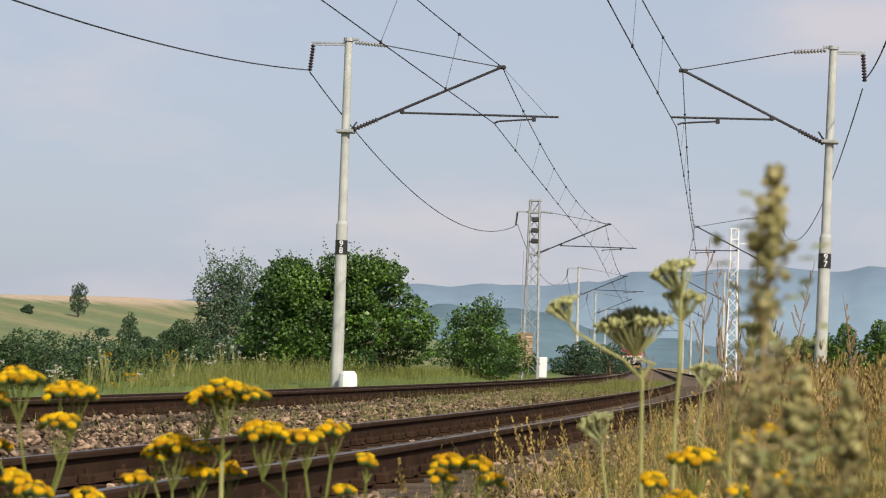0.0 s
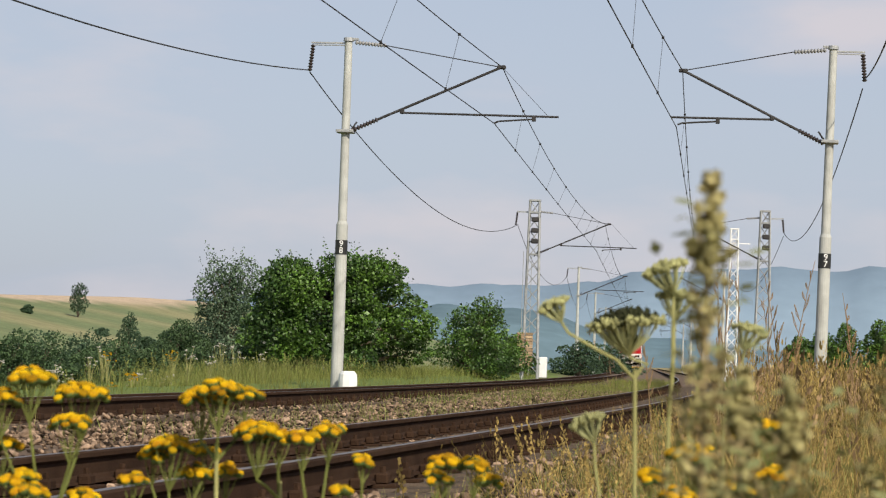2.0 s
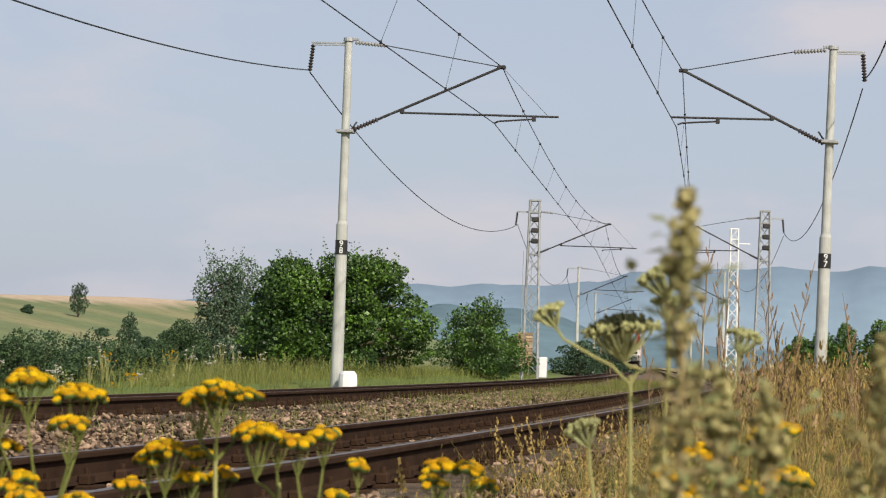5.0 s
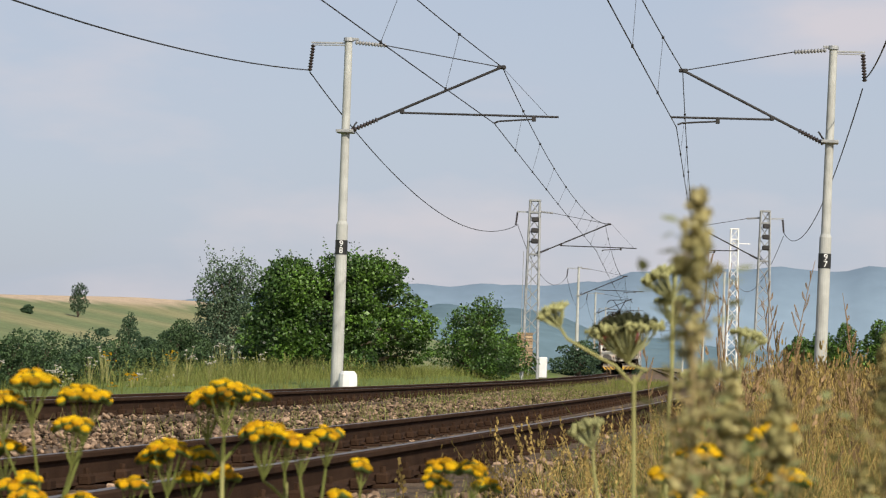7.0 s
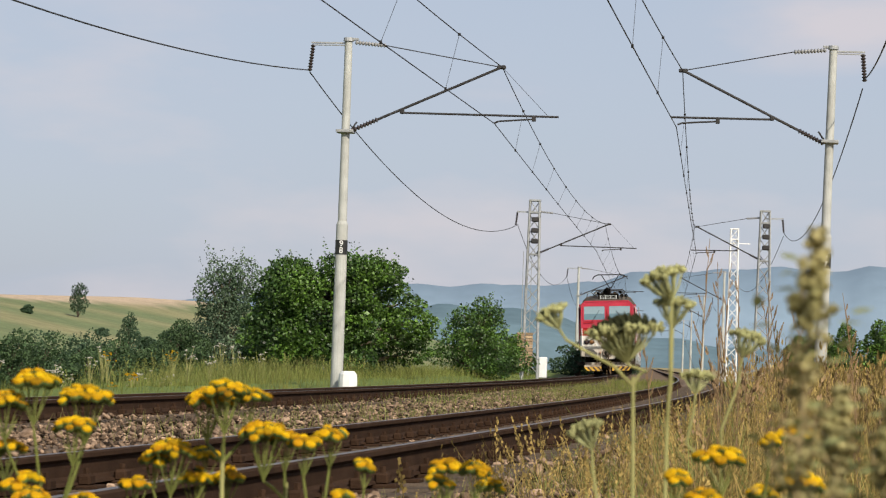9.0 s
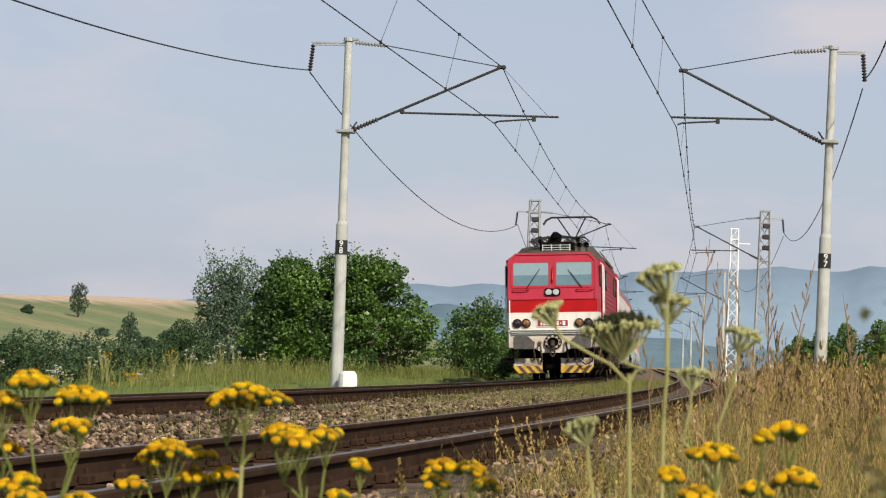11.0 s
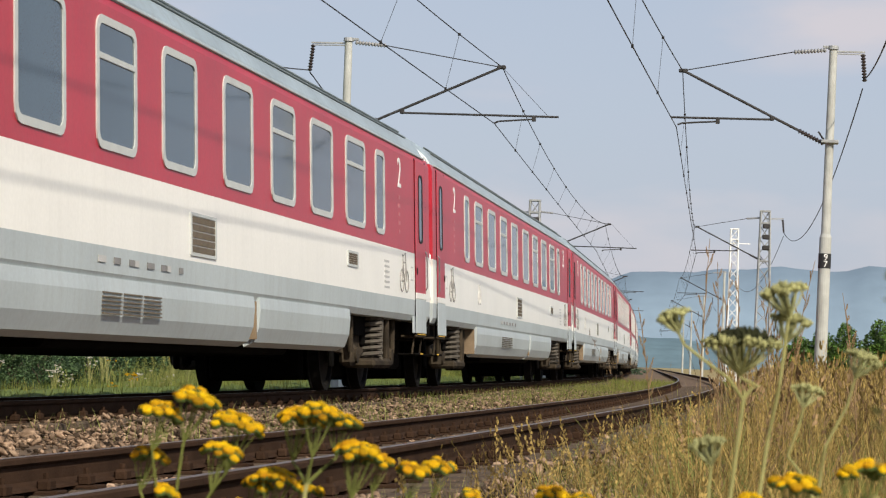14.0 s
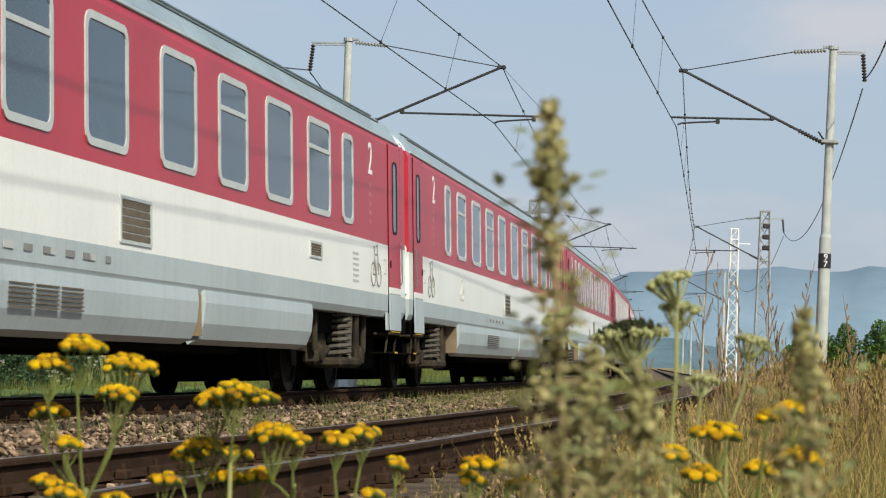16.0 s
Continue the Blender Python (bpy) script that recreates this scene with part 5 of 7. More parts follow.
lattice_mast(160.0, RIGHT_U + 0.05, -1, 0, 9.7, 0.34, 0.24, M_PAINT_W, "white lattice mast with a short crossbar", arms=False, crossbar=True)

# counterweights in front of the tensioning mast: two stacks of cast blocks
wb = thing("counterweight_stack", "two stacks of orange-brown cast counterweights on a mast", "counterweight", "", Matrix.Translation(at(111.3, LEFT_U - 0.32, 0)) @ Euler((0, 0, radians(heading(112)))).to_matrix().to_4x4())
block = None
for col in (-0.19, 0.19):
    part("guide_rod", Shape().tube([(col, 0, -0.2), (col, 0, 5.6)], 0.015, 5), M_GALV, wb)
    for i in range(11):
        if block is None:
            block = Shape().box(0, 0, 0, 0.34, 0.30, 0.135, ch=0.02).mesh("block")
        b = part("block", block, M_BRICK, wb)
        b.location = (col + 0.01 * ((i * 7) % 3 - 1), 0.0, 0.35 + i * 0.145)
tagged(part("relay_cabinet", Shape().box(0, 0, 0.29, 0.34, 0.34, 0.95, Matrix.Translation(at(110.5, -2.46, 0)), ch=0.03), M_PAINT_W), "small white lineside cabinet by the lattice mast", "cabinet")
stone = Shape()
ring_pts = []
for z, k in ((-0.30, 1.0), (-0.02, 1.02), (0.10, 0.95), (0.17, 0.70)):
    ring_pts.append([at(52.6, LEFT_U + 0.32, 0) + Vector((0.21 * k * math.cos(a) * (1 + 0.1 * math.sin(3 * a)), 0.18 * k * math.sin(a), z)) for a in [2 * math.pi * i / 10 for i in range(10)]])
stone.loft(ring_pts)
tagged(part("marker_stone", stone, M_PAINT_W), "whitewashed marker stone at the foot of a mast", "stone")


def sagging(p, q, sag, n=26):
    p, q = Vector(p), Vector(q)
    return [p.lerp(q, i / n) - Vector((0, 0, sag * 4 * (i / n) * (1 - i / n))) for i in range(n + 1)]


def along(s0, s1, u0, u1, z0, z1, sag, n=30):
    """A wire between two masts, straight in plan, sagging by so much."""
    return sagging(at(s0, u0, z0), at(s1, u1, z1), sag, n)


def stagger_at(side, i):
    if side < 0:
        return (0.25, 0.28, -0.25, -0.2, 0.2, -0.2, 0.2, -0.2)[i]
    return TRACK_T + (0.6, -0.15, -0.1, 0.2, -0.2, 0.2, -0.2, 0.2)[i]


def build_wires():
    for side in (-1, 1):
        base = 0.0 if side < 0 else TRACK_T
        wire = thing("overhead_wire", "dark contact and carrier wire with droppers over a track", "overhead wire", "overhead wires")
        feeder = thing("feeder_cable", "dark sagging feeder cable along the masts", "cable", "feeder cables")
        for i in range(len(MAST_S) - 1):
            s0, s1 = MAST_S[i], MAST_S[i + 1]
            c0, c1 = stagger_at(side, i), stagger_at(side, i + 1)
            m0 = base + ((1.25, 0.42, 0.12) + (0.3,) * 9 if side < 0 else (0.45, -0.05, -0.2) + (-0.2,) * 9)[i]
            m1 = base + ((1.25, 0.42, 0.12) + (0.3,) * 9 if side < 0 else (0.45, -0.05, -0.2) + (-0.2,) * 9)[i + 1]
            con = along(s0, s1, c0, c1, 5.75, 5.75, 0.03, 12)
            sag = (0.5, 0.72, 0.70)[min(i, 2)]
            car = along(s0, s1, m0, m1, 7.00, 7.00, sag, 30)
            part("contact_wire", Shape().tube(con, 0.011, 5), M_WIRE, wire)
            part("carrier_wire", Shape().tube(car, 0.011, 5), M_WIRE, wire)
            for k in range(1, 9):
                t = k / 9
                a = car[0].lerp(car[-1], t) - Vector((0, 0, sag * 4 * t * (1 - t)))
                b = con[0].lerp(con[-1], t) - Vector((0, 0, 0.03 * 4 * t * (1 - t)))
                part("dropper", Shape().tube([a, b], 0.005, 4), M_WIRE, wire)
                part("clip", Shape().box(a.x, a.y, a.z, 0.05, 0.05, 0.05), M_WIRE, wire)
                part("clip", Shape().box(b.x, b.y, b.z, 0.04, 0.04, 0.06), M_WIRE, wire)
            fu = LEFT_U - 0.86 if side < 0 else RIGHT_U + 0.80
            part("cable_span", Shape().tube(along(s0, s1, fu + (0.9 if i == 0 and side > 0 else 0.0), fu, 6.82 if side < 0 else 6.68, 6.86, 1.60 if i == 0 else 1.50, 34), 0.014, 5), M_WIRE, feeder)
    # the stitch wires beside the carrier at the masts
    for s, c in ((53.0, 0.42), (112.0, 0.42)):
        y = thing("stitch_wire", "thin stitch wire sloping from the carrier to the contact wire", "overhead wire", "overhead wires")
        part("wire_span", Shape().tube([at(s, c, 7.0), at(s, 1.45, 5.95)], 0.006, 4), M_WIRE, y)


build_wires()


# ---------------------------------------------------------------- ballast, sleepers, fastenings
def scatter(name, templates, pos, turn, size, mat, pick=None, flat=None):
    """One mesh of many small pieces: templates are (vertices, faces) with equal-length faces; pos Nx3, turn Nx3x3, size Nx3."""
    rng = np.random.default_rng(5)
    n = len(pos)
    pick = rng.integers(0, len(templates), n) if pick is None else pick
    vs, fs, off = [], [], 0
    for k, (tv, tf) in enumerate(templates):
        idx = np.nonzero(pick == k)[0]
        if not len(idx):
            continue
        tv, tf = np.asarray(tv, float), np.asarray(tf, int)
        v = tv[None] * size[idx][:, None, :]
        v = np.einsum("nij,nvj->nvi", turn[idx], v) + pos[idx][:, None, :]
        f = tf[None] + (np.arange(len(idx)) * len(tv))[:, None, None] + off
        vs.append(v.reshape(-1, 3))
        fs.append(f.reshape(-1, tf.shape[1]))
        off += len(idx) * len(tv)
    v, f = np.concatenate(vs), np.concatenate(fs)
    w = f.shape[1]
    me = bpy.data.meshes.new(name)
    me.vertices.add(len(v))
    me.vertices.foreach_set("co", v.astype(np.float32).ravel())
    me.loops.add(f.size)
    me.loops.foreach_set("vertex_index", f.astype(np.int32).ravel())
    me.polygons.add(len(f))
    me.polygons.foreach_set("loop_start", np.arange(0, f.size, w, dtype=np.int32))
    me.update(calc_edges=True)
    me.materials.append(mat)
    return me


def turns(rng, n, tilt=3.2):
    """Random rotation matrices: any heading, tilted by up to so many radians."""
    a, b, c = rng.uniform(0, 2 * np.pi, n), rng.normal(0, tilt / 3, n), rng.normal(0, tilt / 3, n)
    out = np.empty((n, 3, 3))
    ca, sa, cb, sb, cc, sc = np.cos(a), np.sin(a), np.cos(b), np.sin(b), np.cos(c), np.sin(c)
    rz = np.zeros((n, 3, 3)); rz[:, 0, 0] = ca; rz[:, 0, 1] = -sa; rz[:, 1, 0] = sa; rz[:, 1, 1] = ca; rz[:, 2, 2] = 1
    rx = np.zeros((n, 3, 3)); rx[:, 0, 0] = 1; rx[:, 1, 1] = cb; rx[:, 1, 2] = -sb; rx[:, 2, 1] = sb; rx[:, 2, 2] = cb
    ry = np.zeros((n, 3, 3)); ry[:, 1, 1] = 1; ry[:, 0, 0] = cc; ry[:, 0, 2] = sc; ry[:, 2, 0] = -sc; ry[:, 2, 2] = cc
    out = rz @ rx @ ry
    return out


def stone_templates(rng, count=7):
    out = []
    for _ in range(count):
        bm = bmesh.new()
        bmesh.ops.create_icosphere(bm, subdivisions=1, radius=0.5)
        vs = np.array([v.co[:] for v in bm.verts])
        fs = [[v.index for v in f.verts] for f in bm.faces]
        bm.free()
        for _ in range(5):
            d = rng.normal(size=3)
            d /= np.linalg.norm(d)
            cut = rng.uniform(0.16, 0.38)
            over = np.maximum(0, vs @ d - cut)
            vs = vs - over[:, None] * d
        vs *= 1 + rng.normal(0, 0.06, (len(vs), 1))
        out.append((vs, fs))
    return out


def line_points(rng, n, s0, s1, u0, u1, power=1.0):
    s = s0 + (s1 - s0) * rng.random(n) ** power
    u = rng.uniform(u0, u1, n)
    return s, u


def build_ballast():
    rng = np.random.default_rng(11)
    tmpl = stone_templates(rng)
    spans = [("between the tracks", 15000, 9, 60, 0.85, TRACK_T - 0.85, -0.20, 0.045),
             ("beside the near track", 15000, 4.5, 26, TRACK_T + 0.84, TRACK_T + 3.0, -0.22, 0.050),
             ("between the near rails", 5500, 7, 40, TRACK_T - 0.66, TRACK_T + 0.66, -0.22, 0.045),
             ("under the far track", 4500, 10, 60, -0.66, 0.66, -0.22, 0.045),
             ("beyond the far track", 3500, 14, 70, -2.3, -0.84, -0.22, 0.045)]
    for i, (where, n, s0, s1, u0, u1, z, size) in enumerate(spans):
        s, u = line_points(rng, n, s0, s1, u0, u1, 1.5)
        pts = np.empty((n, 3))
        for k in range(n):
            cz = 0.0
            uu = u[k] if u[k] < 2.2 else u[k] - TRACK_T
            if abs(uu) < 1.3:
                cz = uu * CS
            hump = 0.05 * noise.noise((s[k] * 0.7, u[k] * 1.1, 4.0))
            p = at(s[k], u[k], z + cz + hump + rng.uniform(-0.015, 0.02))
            if i == 0:
                p.z += 0.05 * math.sin(math.pi * (u[k] - u0) / (u1 - u0))
            if i == 1:
                p.z -= 0.10 * smooth(TRACK_T + 1.6, TRACK_T + 3.0, u[k])
            pts[k] = p
        sz = size * rng.lognormal(0, 0.30, n)[:, None] * rng.uniform(0.6, 1.45, (n, 3)) * np.array([1.25, 1.0, 0.62])
        me = scatter("ballast", tmpl, pts, turns(rng, n, 1.5), sz, M_STONE)
        tagged(new("ballast", me), "brown-grey crushed stone ballast " + where, "ballast", kind="stuff")


def build_sleepers():
    slp = Shape().box(0, 0, -0.255, 2.5, 0.25, 0.15, ch=0.015).mesh("sleeper")
    slp.materials.append(M_SLEEPER)
    plate = Shape().box(0, 0, -0.172, 0.36, 0.16, 0.024, ch=0.006).box(0.10, 0, -0.135, 0.07, 0.10, 0.06, ch=0.012).box(-0.10, 0, -0.135, 0.07, 0.10, 0.06, ch=0.012).tube([(0.10, 0, -0.13), (0.10, 0, -0.075)], 0.017, 6).tube([(-0.10, 0, -0.13), (-0.10, 0, -0.075)], 0.017, 6)
    for near, track in zip((False, True), TRACKS):
        fast = Shape()
        for i in range(150):
            s = 2.0 + i * 0.60
            x, y, th = track_axis(s)
            p = on_track(s, 0, 0, near)
            m = Matrix.Translation(p) @ Euler((0, radians(-CANT), th)).to_matrix().to_4x4()
            ob = part("sleeper", slp, M_SLEEPER, track)
            ob.matrix_basis = m
            for side in (-0.7535, 0.7535):
                fast.add([m @ (Vector(v) + Vector((side, 0, 0))) for v in plate.v], plate.f)
        tagged(part("rail_fastening", fast, M_RUST, track, "rusty rail fastenings with bolts"), kind="stuff")


build_ballast()
build_sleepers()


# ---------------------------------------------------------------- trees and bushes
LEAF_V = [(-0.5, 0, 0), (0, -0.42, 0.10), (0.5, 0, 0), (0, 0.42, 0.10)]
LEAF_F = [(0, 1, 2, 3)]


def leaf_cloud(rng, lobes, per_lobe, size):
    """Leaves over and inside a set of rounded lobes (x, y, z, rx, ry, rz): places, turns and sizes."""
    pos = []
    for (x, y, z, rx, ry, rz), n in zip(lobes, per_lobe):
        d = rng.normal(size=(n, 3))
        d /= np.linalg.norm(d, axis=1)[:, None]
        r = 0.62 + 0.46 * rng.random(n) ** 0.6
        r *= 1 + 0.14 * np.sin(d[:, 0] * 7 + x) * np.sin(d[:, 2] * 6 + y) + rng.normal(0, 0.05, n)
        pos.append(np.array([x, y, z]) + d * r[:, None] * np.array([rx, ry, rz]))
    pos = np.concatenate(pos)
    n = len(pos)
    sz = size * rng.lognormal(0, 0.25, n)[:, None] * np.array([1.0, 1.0, 1.0])
    return pos, turns(rng, n, 2.6), sz


def make_tree(name, label, category, base, height, width, leaves, leaf_size, mat, seed, lobes=14, low=0.05, taper=0.6, twigs=0, depth=None, group="", dome=False):
    """A tapered trunk with limbs and a crown of many leaves in uneven lobes."""
    rng = np.random.default_rng(seed)
    tree = thing(name, label, category, group, Matrix.Translation(base))
    depth = depth or width
    lob = []
    fit = min(1.0, (20 / lobes) ** 0.45)
    for i in range(lobes):
        f = low + (0.92 - low) * (i + 0.5) / lobes
        ang = i * 2.4 + rng.uniform(-0.4, 0.4)
        span = (1 - taper * f ** 2) * rng.uniform(0.55, 0.9)
        spread = rng.uniform(0.75, 1.25) if lobes > 20 else 1.0
        cx, cy, cz = math.cos(ang) * width * 0.30 * span * spread, math.sin(ang) * depth * 0.30 * span * spread, f * height
        k = rng.uniform(0.8, 1.2)
        if dome:
            around = 0.40 * math.sqrt(1 - (0.92 * f) ** 2) * (0.30 + 0.70 * ((i * 0.618) % 1.0) ** 0.5)
            cx, cy, span = math.cos(ang) * width * around, math.sin(ang) * depth * around, 0.62
        lob.append((cx, cy, cz, width * 0.26 * span * k * fit, depth * 0.26 * span * k * fit, height * 0.15 * k * fit))
        part("limb", Shape().tube([(0, 0, max(0.05, cz - height * 0.25)), (cx * 0.5, cy * 0.5, cz - height * 0.08), (cx, cy, cz)], [0.02 * width, 0.012 * width, 0.004 * width], 5), M_BARK, tree)
    vol = np.array([a[3] * a[4] * a[5] for a in lob]) ** 0.66
    per = np.maximum(20, (vol / vol.sum() * leaves).astype(int))
    pos, trn, sz = leaf_cloud(rng, lob, per, leaf_size)
    if twigs:
        top = []
        for i in range(twigs):
            l = lob[rng.integers(len(lob) // 3, len(lob))]
            a = rng.uniform(0, 6.28)
            p0 = np.array([l[0] + math.cos(a) * l[3] * 0.7, l[1] + math.sin(a) * l[4] * 0.7, l[2] + l[5] * 0.7])
            ln = height * rng.uniform(0.06, 0.15)
            for q in range(16):
                top.append(p0 + np.array([math.cos(a) * 0.2, math.sin(a) * 0.2, 1.0]) * ln * q / 15 + rng.normal(0, leaf_size * 0.6, 3))
        top = np.array(top)
        pos = np.concatenate([pos, top])
        trn = np.concatenate([trn, turns(rng, len(top), 2.6)])
        sz = np.concatenate([sz, np.full((len(top), 3), leaf_size * 0.9)])
    keep = pos[:, 2] > -0.1
    me = scatter("crown", [(LEAF_V, LEAF_F)], pos[keep], trn[keep], sz[keep], mat)
    part("crown", me, mat, tree)
    trunk = Shape().tube([(0, 0, -0.4), (0.02 * width, 0, height * 0.3), (0, 0.02 * width, height * 0.7)], [0.035 * width, 0.025 * width, 0.008 * width], 8)
    part("trunk", trunk, M_BARK, tree)
    return tree


def plant_at(x, y, dz=0.0):
    return Vector((x, y, ground_z(x, y) + dz))


make_tree("bush", "large round dark green leafy bush beside the track", "bush", plant_at(-17.72, 75.0), 3.85, 7.0, 58000, 0.090, M_LEAF, 21, lobes=46, low=0.05, taper=0.50, twigs=80, dome=True)
make_tree("bush", "dark green shrub at the foot of a large bush", "bush", plant_at(-19.9, 77.0), 2.3, 3.4, 9000, 0.075, M_LEAF, 22, lobes=12, low=0.08, taper=0.35)
make_tree("tree", "tall grey-green willow with a loose feathery crown", "tree", plant_at(-27.6, 98.0), 5.35, 4.3, 19000, 0.085, M_WILLOW, 23, lobes=26, low=0.10, taper=0.45, twigs=50)
make_tree("bush", "grey-green willow scrub below a taller tree", "bush", plant_at(-29.0, 96.0), 2.9, 4.2, 14000, 0.075, M_LEAF_DARK, 24, lobes=12)
make_tree("bush", "rounded green bush near the lattice mast", "bush", plant_at(-16.9, 98.0), 3.0, 5.0, 17000, 0.085, M_LEAF, 25, lobes=20, low=0.05, taper=0.60, twigs=40)
make_tree("bush", "low green scrub behind a lattice mast", "bush", plant_at(-20.2, 128.0), 2.0, 4.2, 6000, 0.10, M_LEAF_DARK, 26, lobes=12)
make_tree("bush", "low green scrub along the line", "bush", plant_at(-21.5, 165.0), 2.4, 5.0, 5000, 0.13, M_FAR_LEAF, 27, lobes=12)
make_tree("bush", "low green scrub along the line", "bush", plant_at(-25.5, 215.0), 2.6, 7.0, 5000, 0.15, M_FAR_LEAF, 28, lobes=14)

# bushes to the right behind the dry grass
for k, (x, y, h, w) in enumerate(((1.5, 82.0, 2.3, 3.6), (-0.7, 90.0, 2.7, 3.2), (3.4, 78.0, 2.2, 3.6), (-2.2, 95.0, 2.75, 3.2), (-3.3, 99.0, 2.5, 2.8), (-4.4, 106.0, 2.3, 2.6), (0.4, 86.0, 2.5, 3.2), (-5.0, 125.0, 2.5, 3.5))):
    make_tree("bush", "green hedge bush behind the dry grass", "bush", plant_at(x, y), h, w, 12000, 0.085, M_LEAF, 31 + k, lobes=12)

# wooded valley: trees on the slope and below it
rng_v = np.random.default_rng(8)
valley = [(-70.0, 190.0, 8.0, 7.0), (-64.5, 188.0, 6.5, 6.0), (-58.5, 180.0, 6.5, 6.5), (-54.0, 178.0, 6.0, 7.0), (-49.0, 170.0, 5.5, 6.5), (-45.0, 160.0, 5.5, 6.0), (-43.5, 175.0, 7.0, 6.0), (-60.0, 220.0, 8.0, 7.0),
          (-52.0, 205.0, 8.0, 7.0), (-73.0, 215.0, 9.5, 8.0), (-37.0, 150.0, 5.0, 5.0), (-39.5, 165.0, 5.5, 5.0), (-33.0, 140.0, 4.5, 5.0)]
for k, (x, y, h, w) in enumerate(valley):
    foot = plant_at(x, y, -0.3)
    h = max(2.5, 0.12 * h + 0.3 + 0.5 * math.sin(k * 2.3) - foot.z)
    make_tree("tree", "dark green broadleaf tree in the valley", "tree", foot, h, w, 5200, 0.20, M_FAR_LEAF, 50 + k, lobes=14, low=0.12, taper=0.4, group="valley trees")
def polar(az, r):
    return -r * math.sin(radians(az)), r * math.cos(radians(az))


for k, (az, r, top, w) in enumerate(((20.6, 92.0, 0.9, 2.8), (19.9, 104.0, 1.0, 3.4), (18.9, 90.0, 0.35, 3.2), (18.3, 96.0, 0.85, 3.4), (17.6, 88.0, 0.5, 2.6), (17.1, 100.0, 0.8, 2.6), (16.6, 96.0, 0.7, 2.6), (19.4, 82.0, -0.1, 2.4))):
    foot = plant_at(*polar(az, r), -0.1)
    make_tree("bush", "dark green shrub on the slope below the line", "bush", foot, max(1.2, top - foot.z), w, 6000, 0.085, M_LEAF_DARK, 160 + k, lobes=12, low=0.05, taper=0.35, group="slope shrubs")
slope = [(19.15, 880.0, 12.5, 9.5), (17.95, 670.0, 11.0, 7.5), (16.75, 740.0, 9.0, 10.0), (17.55, 720.0, 4.0, 9.0), (17.2, 735.0, 3.5, 8.0), (20.3, 820.0, 3.0, 5.0), (16.45, 760.0, 7.5, 9.0), (18.6, 760.0, 2.6, 6.0), (17.0, 860.0, 3.0, 12.0)]
for k, (az, r, h, w) in enumerate(slope):
    make_tree("tree", "solitary tree on the meadow slope", "tree", plant_at(*polar(az, r), -0.2), h, w, 2600, 0.42, M_FAR_LEAF, 80 + k, lobes=11, low=0.18, taper=0.3, group="slope trees")
hedge = np.random.default_rng(17)
for k in range(18):
    x, y = polar(15.5 + 6.5 * (k + 0.5) / 18 + hedge.uniform(-0.15, 0.15), 330 + hedge.uniform(-40, 60))
    foot = plant_at(x, y, -0.3)
    make_tree("tree", "round tree at the foot of the meadow slope", "tree", foot, max(4.0, hedge.uniform(-0.8, 1.9) - foot.z), hedge.uniform(6, 10), 2200, 0.34, M_FAR_LEAF, 110 + k, lobes=11, group="meadow foot trees")


# ---------------------------------------------------------------- grass
def blade_templates(rng, count=8, bend=0.5):
    """Curved grass blades of unit height: three tapering quads."""
    out = []
    for _ in range(count):
        b, w = rng.uniform(0.1, bend), rng.uniform(0.7, 1.2)
        vs = []
        for t, k in ((0, 1.0), (0.35, 0.85), (0.72, 0.5), (1.0, 0.12)):
            x = b * t * t
            vs += [(x, -0.5 * w * k, t), (x, 0.5 * w * k, t)]
        out.append((vs, [(0, 1, 3, 2), (2, 3, 5, 4), (4, 5, 7, 6)]))
    return out


def seed_head_templates(rng, count=5):
    """A thin stalk with a loose plume of spikelets."""
    out = []
    for _ in range(count):
        vs, fs = [], []
        b = rng.uniform(0.05, 0.25)
        for t, k in ((0, 1.0), (0.4, 0.8), (0.8, 0.6), (1.0, 0.3)):
            vs += [(b * t * t, -0.5 * k, t), (b * t * t, 0.5 * k, t)]
        fs += [(0, 1, 3, 2), (2, 3, 5, 4), (4, 5, 7, 6)]
        for _ in range(16):
            t = rng.uniform(0.72, 1.02)
            a = rng.uniform(0, 6.28)
            r = rng.uniform(0.5, 5.0) * (1.15 - t) * 2.5
            c = np.array([b * t * t + 0.006 * r * math.cos(a), r * math.sin(a), t])
            n = len(vs)
            d = 0.018
            vs += [tuple(c + (0, -1.0, -d)), tuple(c + (0.004, 1.0, -d * 0.3)), tuple(c + (0, 0.9, d)), tuple(c + (-0.004, -0.9, d * 0.5))]
            fs.append((n, n + 1, n + 2, n + 3))
        out.append((vs, fs))
    return out


def grass_patch(name, label, spots, heights, width, mat, seed, tmpl=None, tilt=0.7):
    rng = np.random.default_rng(seed)
    n = len(spots)
    tm = tmpl or blade_templates(rng)
    pts = np.array([(x, y, z) for x, y, z in spots])
    h = heights * np.clip(rng.lognormal(0, 0.25, n), 0.5, 1.22)
    sz = np.stack([h, np.full(n, width) * rng.uniform(0.7, 1.3, n), h], 1)
    me = scatter(name, tm, pts, turns(rng, n, tilt), sz, mat)
    return tagged(new(name, me), label, "grass", kind="stuff")


def verge_spots(rng, n, s0, s1, u0, u1, power=1.0, clump=0.0):
    out = []
    while len(out) < n:
        s = s0 + (s1 - s0) * rng.random() ** power
        u = rng.uniform(u0, u1)
        if clump and noise.noise((s * 0.8, u * 1.2, clump)) < 0.05:
            continue
        p = at(s, u, 0)
        out.append((p.x, p.y, ground_z(p.x, p.y) - 0.02))
    return out


